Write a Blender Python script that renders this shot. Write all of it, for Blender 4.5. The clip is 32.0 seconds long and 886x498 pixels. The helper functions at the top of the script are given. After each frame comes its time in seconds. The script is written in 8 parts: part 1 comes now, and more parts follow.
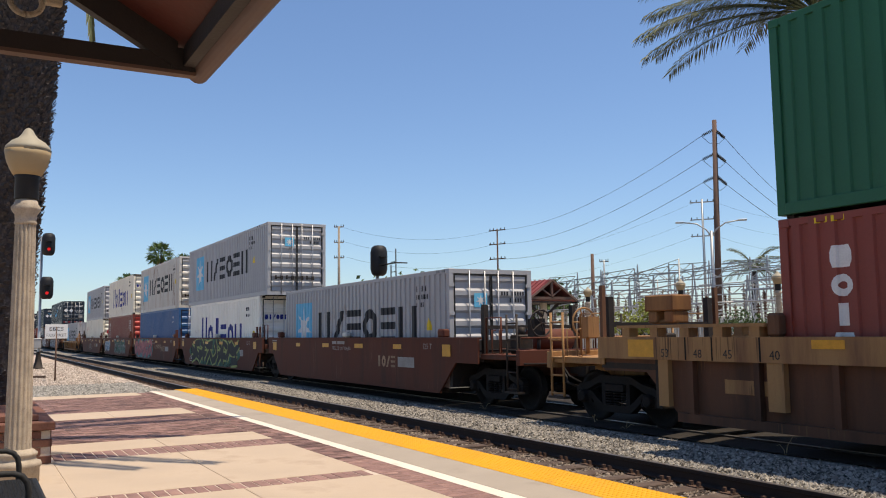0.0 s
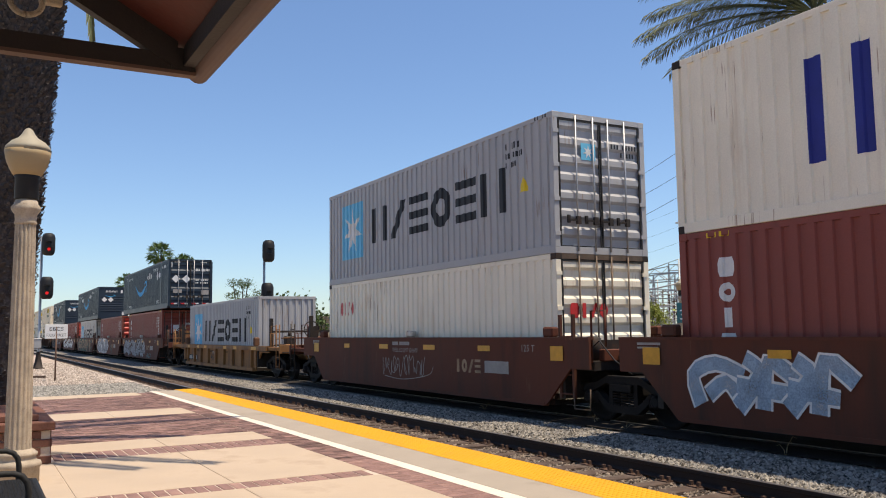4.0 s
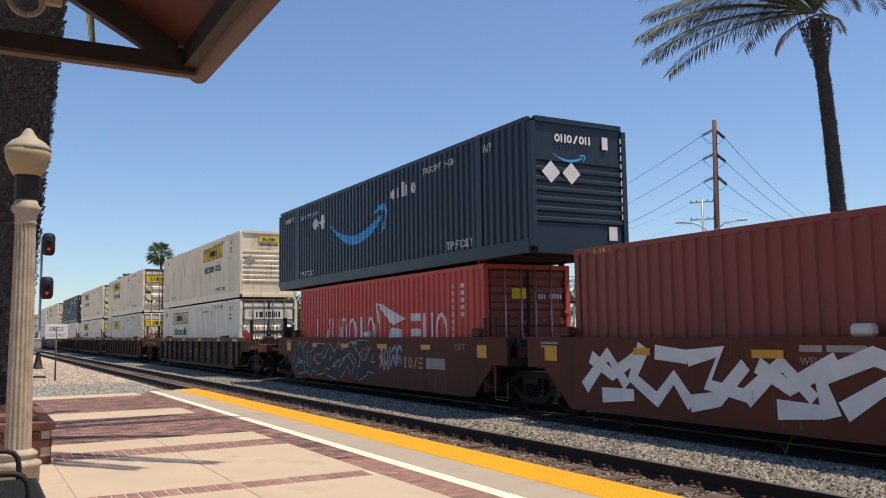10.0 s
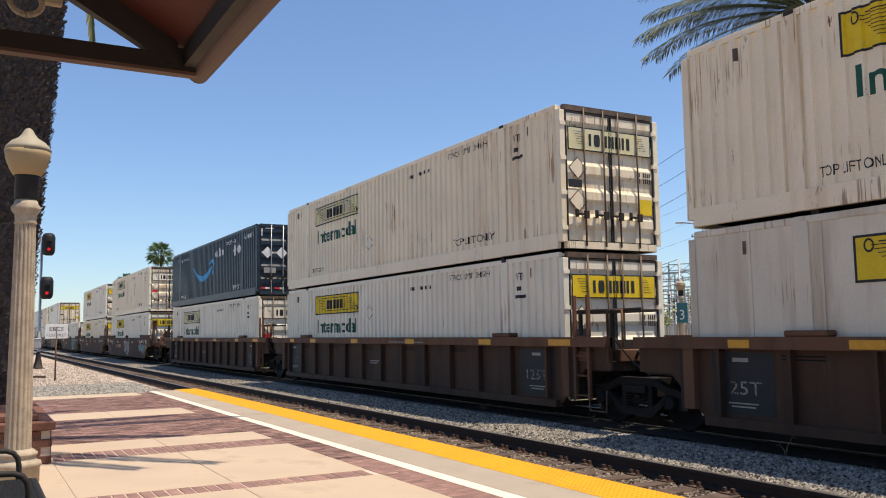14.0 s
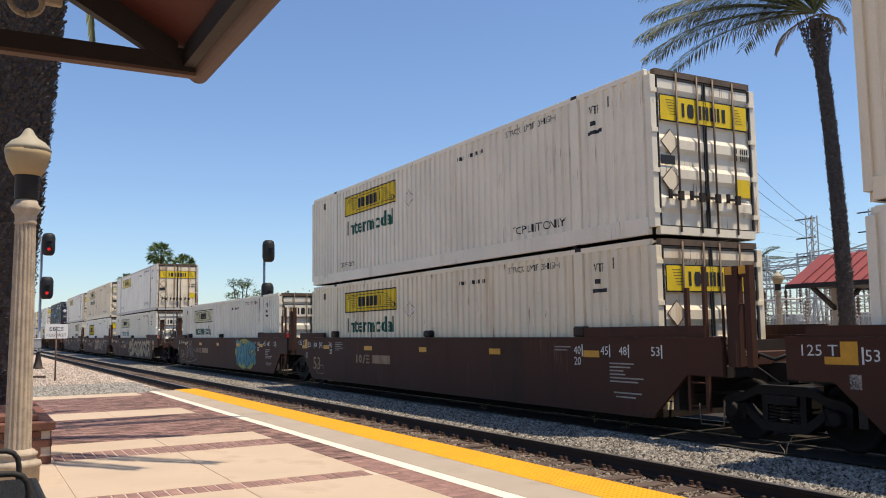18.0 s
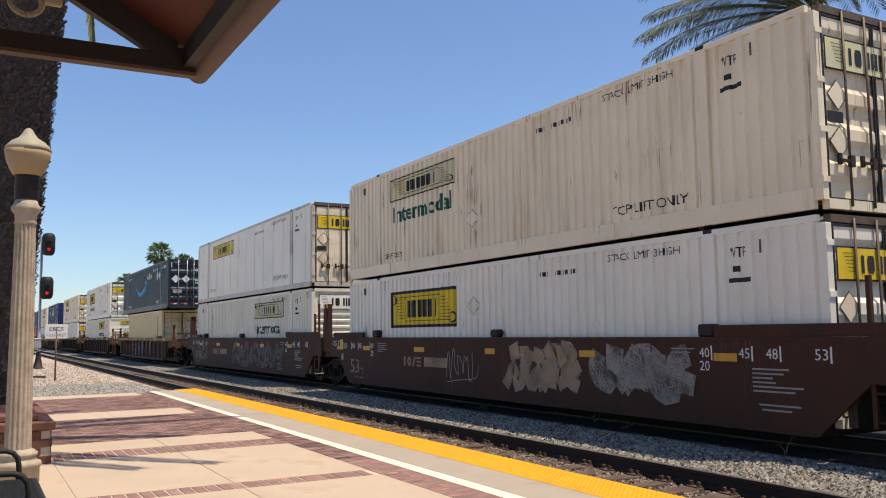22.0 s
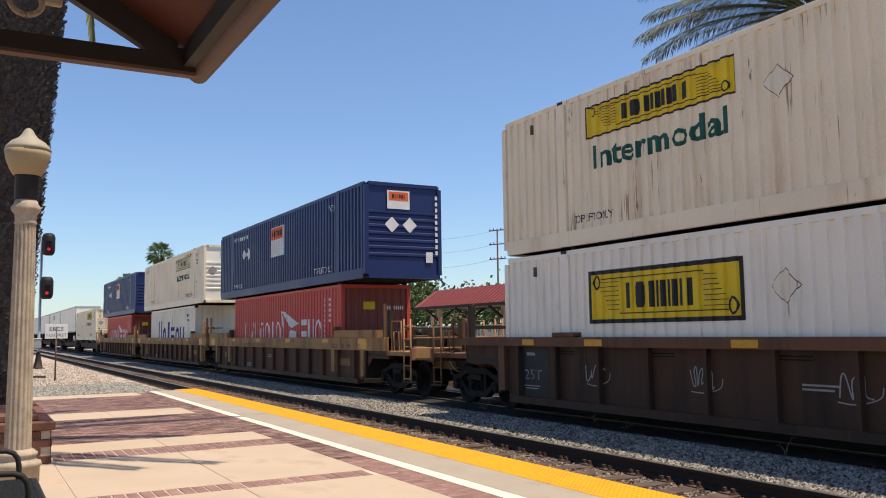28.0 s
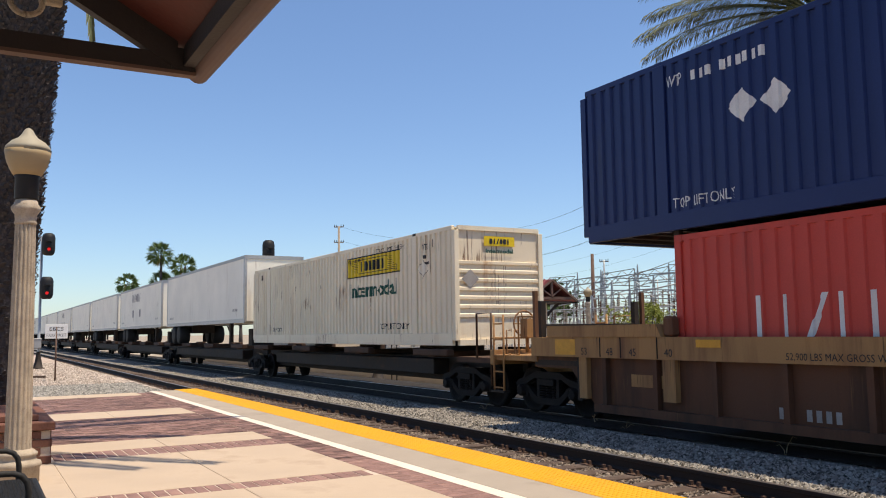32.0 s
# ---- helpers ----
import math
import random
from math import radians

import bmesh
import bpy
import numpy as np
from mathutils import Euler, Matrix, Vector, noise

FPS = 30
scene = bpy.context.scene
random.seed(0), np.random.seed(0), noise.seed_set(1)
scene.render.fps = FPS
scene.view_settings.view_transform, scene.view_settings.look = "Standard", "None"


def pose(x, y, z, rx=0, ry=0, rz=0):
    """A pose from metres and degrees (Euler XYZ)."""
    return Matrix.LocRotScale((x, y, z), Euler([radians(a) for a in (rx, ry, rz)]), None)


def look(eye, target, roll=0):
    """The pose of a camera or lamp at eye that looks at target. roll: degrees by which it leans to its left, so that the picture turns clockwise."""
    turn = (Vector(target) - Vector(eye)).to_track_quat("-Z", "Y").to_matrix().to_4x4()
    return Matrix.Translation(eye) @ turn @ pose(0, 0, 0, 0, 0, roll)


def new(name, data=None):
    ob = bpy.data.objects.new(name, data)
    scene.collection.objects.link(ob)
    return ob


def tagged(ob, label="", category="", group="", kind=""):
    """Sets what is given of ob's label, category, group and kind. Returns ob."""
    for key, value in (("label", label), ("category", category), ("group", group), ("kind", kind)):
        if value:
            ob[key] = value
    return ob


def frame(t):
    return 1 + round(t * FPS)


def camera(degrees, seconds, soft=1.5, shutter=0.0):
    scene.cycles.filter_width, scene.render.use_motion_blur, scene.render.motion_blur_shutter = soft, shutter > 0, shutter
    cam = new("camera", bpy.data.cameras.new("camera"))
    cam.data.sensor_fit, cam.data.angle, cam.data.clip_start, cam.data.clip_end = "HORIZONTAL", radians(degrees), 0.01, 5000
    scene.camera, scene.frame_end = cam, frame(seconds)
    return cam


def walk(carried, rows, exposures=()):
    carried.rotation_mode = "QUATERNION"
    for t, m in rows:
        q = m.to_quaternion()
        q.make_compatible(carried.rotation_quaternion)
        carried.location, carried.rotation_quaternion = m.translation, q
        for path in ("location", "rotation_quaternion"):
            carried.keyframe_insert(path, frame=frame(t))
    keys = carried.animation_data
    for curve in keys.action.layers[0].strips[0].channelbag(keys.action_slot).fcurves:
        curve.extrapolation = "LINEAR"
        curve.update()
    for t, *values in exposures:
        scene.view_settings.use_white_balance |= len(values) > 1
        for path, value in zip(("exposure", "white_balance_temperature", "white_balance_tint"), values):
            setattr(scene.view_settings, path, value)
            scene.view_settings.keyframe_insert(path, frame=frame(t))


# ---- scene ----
EXPO, SKY, SUN = 0.12, 0.115, 5.0
KELVIN, TINT = 7450, 12
SKY_LOW, SKY_HIGH = (0.80, 0.985, 1.245, 1), (0.85, 1.06, 1.325, 1)
EYE = (0.0, 0.0, 1.71)
YAW, PITCH = radians(29.207), radians(5.587)
cam = camera(55.42, 32.0, soft=1.05)
AIM = (EYE[0] - math.cos(YAW) * math.cos(PITCH), EYE[1] + math.sin(YAW) * math.cos(PITCH), EYE[2] + math.sin(PITCH))
PATH = [(0.0, look(EYE, AIM, -0.79)), (32.0, look(EYE, AIM, -0.79))]
# the phone's exposure drifts as bright and dark cars pass
DRIFT = [(0, .0), (1, -.04), (2, .12), (3, .15), (5, .0), (6, -.06), (7, .16), (8, .0), (9, .15), (10, -.03), (11, .15), (12, .06), (13, -.01), (14, .12), (15.5, .03), (17, -.06), (18, .08), (19, .09), (20, -.06), (21, .08), (22, .07), (23, .07), (24, .12), (25, .15), (28, .1), (30, .02), (31, .14), (32, .09)]
walk(cam, PATH, [(t, EXPO + d, KELVIN, TINT) for t, d in DRIFT])

# ---- sun and sky ----
SUN_WAY = Vector((0.22, 0.245, 1.0)).normalized()
world = bpy.data.worlds.new("sky")
scene.world = world
world.use_nodes = True
wn = world.node_tree.nodes
sky = wn.new("ShaderNodeTexSky")
sky.sky_type = "NISHITA"
sky.sun_disc = False
sky.sun_elevation = math.asin(SUN_WAY.z)
sky.sun_rotation = math.atan2(SUN_WAY.x, SUN_WAY.y)
sky.air_density, sky.dust_density, sky.ozone_density = 1.0, 0.3, 2.0
# the clear summer sky's colour, deeper blue towards the zenith
wl = world.node_tree.links
spot = wn.new("ShaderNodeTexCoord")
split = wn.new("ShaderNodeSeparateXYZ")
tone = wn.new("ShaderNodeValToRGB")
tone.color_ramp.elements[0].position, tone.color_ramp.elements[0].color = 0.0, SKY_LOW
tone.color_ramp.elements[1].position, tone.color_ramp.elements[1].color = 0.4, SKY_HIGH
tint = wn.new("ShaderNodeMix")
tint.data_type, tint.blend_type = "RGBA", "MULTIPLY"
tint.inputs[0].default_value = 1.0
wl.new(spot.outputs["Generated"], split.inputs[0])
wl.new(split.outputs["Z"], tone.inputs[0])
wl.new(sky.outputs[0], tint.inputs[6])
wl.new(tone.outputs[0], tint.inputs[7])
wl.new(tint.outputs[2], wn["Background"].inputs[0])
wn["Background"].inputs[1].default_value = SKY
sun_data = bpy.data.lights.new("sun", "SUN")
sun_data.energy, sun_data.angle, sun_data.color = SUN, radians(0.53), (1.0, 0.93, 0.82)
sun = new("sun", sun_data)
sun.matrix_world = look(SUN_WAY * 50, (0, 0, 0))


# ---- materials ----
def mat(name, color, rough=0.6, metal=0.0, var=0.18, scale=2.0, bump=0.15, bscale=60.0, dirt=None, streak=False, spec=0.3, rust=0.0, runs=None, fade=0.0):
    """A painted or natural surface: two scales of variation, optional dirt (colour, share, scale) and fine relief."""
    m = bpy.data.materials.new(name)
    m.use_nodes = True
    t = m.node_tree
    n, l = t.nodes, t.links
    b = n["Principled BSDF"]
    tc = n.new("ShaderNodeTexCoord")
    oi = n.new("ShaderNodeObjectInfo")
    off = n.new("ShaderNodeVectorMath")
    off.operation = "MULTIPLY_ADD"
    off.inputs[1].default_value = (1, 1, 1)
    sc = n.new("ShaderNodeCombineXYZ")
    mul = n.new("ShaderNodeMath")
    mul.operation = "MULTIPLY"
    mul.inputs[1].default_value = 37.0
    l.new(oi.outputs["Random"], mul.inputs[0])
    for i in range(3):
        l.new(mul.outputs[0], sc.inputs[i])
    l.new(tc.outputs["Object"], off.inputs[0])
    l.new(sc.outputs[0], off.inputs[2])
    big = n.new("ShaderNodeTexNoise")
    big.inputs["Scale"].default_value = scale
    big.inputs["Detail"].default_value = 5
    l.new(off.outputs[0], big.inputs["Vector"])
    small = n.new("ShaderNodeTexNoise")
    small.inputs["Scale"].default_value = bscale
    small.inputs["Detail"].default_value = 3
    l.new(off.outputs[0], small.inputs["Vector"])
    mixn = n.new("ShaderNodeMix")
    mixn.data_type = "FLOAT"
    mixn.inputs[0].default_value = 0.4
    l.new(big.outputs["Fac"], mixn.inputs[2])
    l.new(small.outputs["Fac"], mixn.inputs[3])
    ramp = n.new("ShaderNodeValToRGB")
    lo = [max(0.0, c * (1 - var)) for c in color]
    hi = [min(1.0, c * (1 + var)) for c in color]
    ramp.color_ramp.elements[0].position, ramp.color_ramp.elements[0].color = 0.32, (*lo, 1)
    ramp.color_ramp.elements[1].position, ramp.color_ramp.elements[1].color = 0.68, (*hi, 1)
    l.new(mixn.outputs[0], ramp.inputs[0])
    out = ramp.outputs[0]
    rough_out = None
    if dirt:
        dcol, share, dscale = dirt
        mp = n.new("ShaderNodeMapping")
        mp.inputs["Scale"].default_value = (dscale, dscale, dscale * (0.12 if streak else 1.0))
        l.new(off.outputs[0], mp.inputs[0])
        dn = n.new("ShaderNodeTexNoise")
        dn.inputs["Scale"].default_value = 1.0
        dn.inputs["Detail"].default_value = 6
        dn.inputs["Roughness"].default_value = 0.65
        l.new(mp.outputs[0], dn.inputs["Vector"])
        dr = n.new("ShaderNodeValToRGB")
        a = 0.72 - 0.4 * share
        dr.color_ramp.elements[0].position, dr.color_ramp.elements[0].color = a - 0.06, (0, 0, 0, 1)
        dr.color_ramp.elements[1].position, dr.color_ramp.elements[1].color = a + 0.16, (1, 1, 1, 1)
        l.new(dn.outputs["Fac"], dr.inputs[0])
        dm = n.new("ShaderNodeMix")
        dm.data_type = "RGBA"
        l.new(dr.outputs[0], dm.inputs[0])
        l.new(out, dm.inputs[6])
        dm.inputs[7].default_value = (*dcol, 1)
        out = dm.outputs[2]
    if rust:
        rm = n.new("ShaderNodeMapping")
        rm.inputs["Scale"].default_value = (4.0, 4.0, 0.9)
        l.new(off.outputs[0], rm.inputs[0])
        rn = n.new("ShaderNodeTexNoise")
        rn.inputs["Scale"].default_value = 1.0
        rn.inputs["Detail"].default_value = 8
        rn.inputs["Roughness"].default_value = 0.7
        l.new(rm.outputs[0], rn.inputs["Vector"])
        rp_ = n.new("ShaderNodeValToRGB")
        rp_.color_ramp.elements[0].position, rp_.color_ramp.elements[0].color = 0.74 - 0.12 * rust, (0, 0, 0, 1)
        rp_.color_ramp.elements[1].position, rp_.color_ramp.elements[1].color = 0.80 - 0.12 * rust, (1, 1, 1, 1)
        l.new(rn.outputs["Fac"], rp_.inputs[0])
        rx = n.new("ShaderNodeMix")
        rx.data_type = "RGBA"
        l.new(rp_.outputs[0], rx.inputs[0])
        l.new(out, rx.inputs[6])
        rx.inputs[7].default_value = (0.14, 0.06, 0.025, 1)
        out = rx.outputs[2]
    if runs:
        # thin upright rust runs below seams and fittings
        um = n.new("ShaderNodeMapping")
        um.inputs["Scale"].default_value = (26.0, 26.0, 0.8)
        l.new(off.outputs[0], um.inputs[0])
        un = n.new("ShaderNodeTexNoise")
        un.inputs["Scale"].default_value = 1.0
        un.inputs["Detail"].default_value = 4
        l.new(um.outputs[0], un.inputs["Vector"])
        gate = n.new("ShaderNodeTexNoise")
        gate.inputs["Scale"].default_value = 0.9
        gate.inputs["Detail"].default_value = 3
        l.new(off.outputs[0], gate.inputs["Vector"])
        both = n.new("ShaderNodeMath")
        both.operation = "MULTIPLY"
        l.new(un.outputs["Fac"], both.inputs[0])
        l.new(gate.outputs["Fac"], both.inputs[1])
        ur = n.new("ShaderNodeValToRGB")
        ur.color_ramp.elements[0].position, ur.color_ramp.elements[0].color = 0.385 - 0.05 * runs[1], (0, 0, 0, 1)
        ur.color_ramp.elements[1].position, ur.color_ramp.elements[1].color = 0.445 - 0.05 * runs[1], (0.75, 0.75, 0.75, 1)
        l.new(both.outputs[0], ur.inputs[0])
        ux = n.new("ShaderNodeMix")
        ux.data_type = "RGBA"
        l.new(ur.outputs[0], ux.inputs[0])
        l.new(out, ux.inputs[6])
        ux.inputs[7].default_value = (*runs[0], 1)
        out = ux.outputs[2]
    if fade:
        # thin, worn paint that lets the wall show through
        fr = n.new("ShaderNodeMapRange")
        fr.inputs[1].default_value, fr.inputs[2].default_value = 0.36, 0.6
        fr.inputs[3].default_value, fr.inputs[4].default_value = 1.0 - fade, 1.0 - 0.25 * fade
        l.new(mixn.outputs[0], fr.inputs[0])
        l.new(fr.outputs[0], b.inputs["Alpha"])
    l.new(out, b.inputs["Base Color"])
    rr = n.new("ShaderNodeMapRange")
    rr.inputs[3].default_value, rr.inputs[4].default_value = max(0.05, rough - 0.12), min(1.0, rough + 0.12)
    l.new(big.outputs["Fac"], rr.inputs[0])
    l.new(rr.outputs[0], b.inputs["Roughness"])
    b.inputs["Metallic"].default_value = metal
    b.inputs["Specular IOR Level"].default_value = spec
    if bump:
        bp = n.new("ShaderNodeBump")
        bp.inputs["Strength"].default_value = bump
        bp.inputs["Distance"].default_value = 0.02
        l.new(small.outputs["Fac"], bp.inputs["Height"])
        l.new(bp.outputs[0], b.inputs["Normal"])
    return m


def glow(name, color, strength):
    m = bpy.data.materials.new(name)
    m.use_nodes = True
    b = m.node_tree.nodes["Principled BSDF"]
    b.inputs["Base Color"].default_value = (*color, 1)
    b.inputs["Emission Color"].default_value = (*color, 1)
    b.inputs["Emission Strength"].default_value = strength
    return m


GRIME = (0.16, 0.12, 0.085)


def paint(name, color, share=0.3, dcol=GRIME, rough=0.5, rust=0.25, runs=None):
    return mat(name, color, rough, 0.0, 0.1, 0.7, 0.05, 45, (dcol, share, 1.6), True, 0.3, rust, runs)


def spray(name, color, fade=0.45):
    return mat(name, color, 0.7, 0, 0.25, 2.5, 0, 40, None, False, 0.3, 0.0, None, fade)


M = {
    "white": paint("weathered white paint", (0.785, 0.725, 0.59), 0.2, (0.60, 0.48, 0.34), 0.55, 0.5, ((0.26, 0.13, 0.06), 0.3)),
    "cream": paint("aged cream paint", (0.81, 0.71, 0.528), 0.26, (0.60, 0.44, 0.27), 0.5, 0.8, ((0.22, 0.10, 0.045), 0.5)),
    "brightwhite": paint("bright white paint", (0.87, 0.83, 0.73), 0.18, (0.62, 0.51, 0.38), 0.5, 0.4, ((0.3, 0.17, 0.08), 0.2)),
    "rustpost": paint("rust-eaten white paint", (0.62, 0.55, 0.46), 0.45, (0.22, 0.09, 0.045), 0.4, 1.0, ((0.06, 0.025, 0.016), 1.0)),
    "cleanwhite": paint("clean white paint", (0.83, 0.79, 0.68), 0.14, (0.6, 0.51, 0.4), 0.5, 0.25, ((0.3, 0.2, 0.12), 0.1)),
    "dingy": paint("soot-stained dull white paint", (0.64, 0.585, 0.47), 0.4, (0.44, 0.36, 0.26), 0.55, 0.4, ((0.3, 0.2, 0.12), 0.4)),
    "greypaint": paint("light grey container paint", (0.37, 0.37, 0.375), 0.14, (0.34, 0.29, 0.24), 0.5, 0.3, ((0.2, 0.13, 0.08), 0.25)),
    "greyworn": paint("stained pale grey paint", (0.56, 0.53, 0.47), 0.32, (0.38, 0.25, 0.14), 0.5, 0.85, ((0.18, 0.08, 0.035), 0.8)),
    "navy": paint("dark blue-black paint", (0.0165, 0.031, 0.048), 0.1, (0.055, 0.058, 0.06), 0.42),
    "royal": paint("deep blue paint", (0.011, 0.026, 0.105), 0.12, (0.026, 0.03, 0.06), 0.42),
    "midblue": paint("faded blue paint", (0.03, 0.11, 0.26), 0.2, (0.06, 0.075, 0.11)),
    "maroon": paint("oxide brown paint", (0.225, 0.054, 0.040), 0.22, (0.13, 0.042, 0.034)),
    "red": paint("bright red paint", (0.539, 0.0653, 0.0478), 0.2, (0.28, 0.05, 0.04)),
    "green": paint("dark green paint", (0.016, 0.11, 0.058), 0.18, (0.025, 0.06, 0.04)),
    "beige": paint("sand yellow paint", (0.74, 0.59, 0.33), 0.15, (0.38, 0.3, 0.18), 0.5, 0.3, ((0.2, 0.1, 0.05), 0.3)),
    "oxide": paint("weathered oxide red car paint", (0.108, 0.031, 0.016), 0.4, (0.058, 0.025, 0.015), 0.75, 0.35, ((0.17, 0.085, 0.05), 0.2)),
    "umber": paint("dark brown car paint", (0.062, 0.0225, 0.012), 0.38, (0.037, 0.018, 0.011), 0.75, 0.35, ((0.12, 0.055, 0.033), 0.15)),
    "ochre": paint("dirty yellow-brown car paint", (0.27, 0.128, 0.046), 0.5, (0.125, 0.056, 0.027), 0.7, 0.5, ((0.07, 0.035, 0.018), 0.7)),
    "brownochre": paint("sooty brown car paint", (0.115, 0.05, 0.027), 0.5, (0.055, 0.028, 0.017), 0.75, 0.5, ((0.16, 0.08, 0.035), 0.4)),
    "dustbrown": paint("dusty brown car paint", (0.072, 0.036, 0.021), 0.5, (0.036, 0.02, 0.013), 0.75, 0.4, ((0.10, 0.05, 0.028), 0.35)),
    "steel": mat("dark grimy steel", (0.030, 0.023, 0.019), 0.7, 0.1, 0.3, 5, 0.2, 50, ((0.085, 0.04, 0.022), 0.25, 3)),
    "rod": mat("galvanised rod", (0.42, 0.42, 0.42), 0.45, 0.6, 0.2, 6, 0.05),
    "black": mat("black rubber", (0.018, 0.018, 0.018), 0.7, 0, 0.2, 5, 0.1),
    "ink": mat("black lettering paint", (0.02, 0.022, 0.026), 0.6, 0, 0.15, 3, 0),
    "inkblue": mat("dark blue lettering paint", (0.02, 0.03, 0.21), 0.6, 0, 0.15, 3, 0),
    "inkgreen": mat("green lettering paint", (0.008, 0.085, 0.06), 0.6, 0, 0.15, 3, 0),
    "inkwhite": mat("white lettering paint", (0.66, 0.66, 0.64), 0.6, 0, 0.15, 3, 0),
    "inkgrey": mat("faded white lettering paint", (0.3, 0.28, 0.26), 0.6, 0, 0.25, 3, 0),
    "sky_blue": mat("pale blue emblem paint", (0.12, 0.46, 0.66), 0.55, 0, 0.12, 3, 0),
    "arc_blue": mat("bright blue arc paint", (0.03, 0.33, 0.62), 0.5, 0, 0.12, 3, 0),
    "yellow": mat("yellow panel film", (0.72, 0.51, 0.02), 0.5, 0, 0.12, 3, 0, 40, ((0.45, 0.33, 0.1), 0.2, 2)),
    "paleyellow": mat("faded yellow panel film", (0.66, 0.60, 0.33), 0.55, 0, 0.12, 3, 0, 40, ((0.6, 0.57, 0.48), 0.5, 2)),
    "amber": mat("amber reflector", (0.62, 0.30, 0.03), 0.4, 0, 0.15, 8, 0),
    "redref": mat("red reflector", (0.5, 0.03, 0.03), 0.4, 0, 0.15, 8, 0),
    "orange": mat("orange red label", (0.68, 0.12, 0.03), 0.5, 0, 0.1, 3, 0),
    "palepink": spray("pale pink spray paint", (0.62, 0.36, 0.36), 0.3),
    "steelblue": spray("steel blue spray paint", (0.09, 0.15, 0.24), 0.3),
    "soot": spray("sooty grey spray paint", (0.045, 0.042, 0.04), 0.2),
    "cyan": spray("blue-green spray paint", (0.06, 0.26, 0.30), 0.3),
    "palesand": spray("pale sand spray paint", (0.47, 0.345, 0.215), 0.25),
    "ghostspray": spray("ghost of old spray paint", (0.125, 0.095, 0.085), 0.6),
    "dusk": spray("violet-grey spray paint", (0.16, 0.14, 0.17), 0.35),
    "pink": spray("pink spray paint", (0.50, 0.16, 0.16), 0.25),
    "lime": spray("yellow green spray paint", (0.34, 0.37, 0.12), 0.2),
    "teal": spray("teal spray paint", (0.16, 0.34, 0.33), 0.55),
    "tan": spray("tan spray paint", (0.38, 0.25, 0.155), 0.3),
    "silver": spray("silver spray paint", (0.36, 0.36, 0.37), 0.15),
    "darkgreen": spray("dark green spray paint", (0.06, 0.14, 0.10)),
    "paleblue": spray("pale blue spray paint", (0.28, 0.38, 0.48), 0.55),
    "concrete": mat("buff concrete paving", (0.45, 0.352, 0.26), 0.85, 0, 0.1, 1.2, 0.15, 120, ((0.35, 0.265, 0.19), 0.25, 1.2)),
    "edgeconcrete": mat("grey brushed concrete", (0.345, 0.29, 0.23), 0.85, 0, 0.1, 2, 0.15, 120, ((0.24, 0.2, 0.155), 0.25, 1.2)),
    "brick": mat("purple-brown paving brick", (0.163, 0.094, 0.080), 0.85, 0, 0.4, 3, 0.3, 60, ((0.27, 0.165, 0.13), 0.3, 2.5)),
    "mortar": mat("pale mortar", (0.55, 0.45, 0.36), 0.9, 0, 0.2, 8, 0.2, 90),
    "planterbrick": mat("dark red-brown wall brick", (0.155, 0.066, 0.045), 0.8, 0, 0.35, 4, 0.3, 60),
    "tactile": mat("yellow tactile paving", (0.63, 0.30, 0.012), 0.75, 0, 0.08, 2, 0.05, 60, ((0.44, 0.22, 0.03), 0.18, 3)),
    "whiteline": mat("white line paint", (0.69, 0.61, 0.50), 0.75, 0, 0.1, 3, 0.05, 60, ((0.44, 0.39, 0.32), 0.2, 4)),
    "ballast": mat("grey track ballast", (0.20, 0.18, 0.155), 0.95, 0, 0.5, 1.2, 0.9, 26, ((0.08, 0.068, 0.055), 0.35, 9)),
    "buffgravel": mat("buff gravel", (0.42, 0.33, 0.265), 0.95, 0, 0.3, 1.0, 0.8, 20, ((0.28, 0.22, 0.175), 0.3, 5)),
    "stone": mat("crushed stone", (0.40, 0.375, 0.345), 0.9, 0, 0.45, 9, 0.3, 90),
    "buffstone": mat("buff crushed stone", (0.46, 0.37, 0.28), 0.9, 0, 0.45, 9, 0.3, 90),
    "dirt": mat("dry ground", (0.30, 0.25, 0.19), 0.95, 0, 0.25, 0.15, 0.4, 6, ((0.2, 0.17, 0.12), 0.3, 0.4)),
    "asphalt": mat("grey asphalt", (0.06, 0.06, 0.06), 0.9, 0, 0.2, 0.5, 0.2, 60),
    "sleeper": mat("weathered timber sleeper", (0.085, 0.058, 0.045), 0.9, 0, 0.4, 6, 0.4, 40, ((0.15, 0.12, 0.1), 0.3, 5)),
    "rail": mat("dark rusted rail steel", (0.032, 0.021, 0.016), 0.75, 0.1, 0.3, 4, 0.15, 60),
    "railtop": mat("polished rail head", (0.36, 0.33, 0.31), 0.35, 0.85, 0.15, 6, 0.02),
    "bark": mat("dark palm bark", (0.056, 0.048, 0.046), 0.9, 0, 0.5, 9, 0.5, 40, ((0.17, 0.15, 0.14), 0.24, 12)),
    "frond": mat("grey-green palm leaflet", (0.088, 0.104, 0.05), 0.55, 0, 0.3, 6, 0.05),
    "fandfrond": mat("green fan palm leaf", (0.07, 0.12, 0.028), 0.6, 0, 0.35, 5, 0.05),
    "dryfrond": mat("dry palm leaf", (0.24, 0.17, 0.09), 0.8, 0, 0.3, 6, 0.05),
    "leaf": mat("tree leaf", (0.065, 0.105, 0.03), 0.6, 0, 0.4, 4, 0.05),
    "leaflight": mat("yellow-green bush leaf", (0.22, 0.25, 0.045), 0.6, 0, 0.35, 4, 0.05),
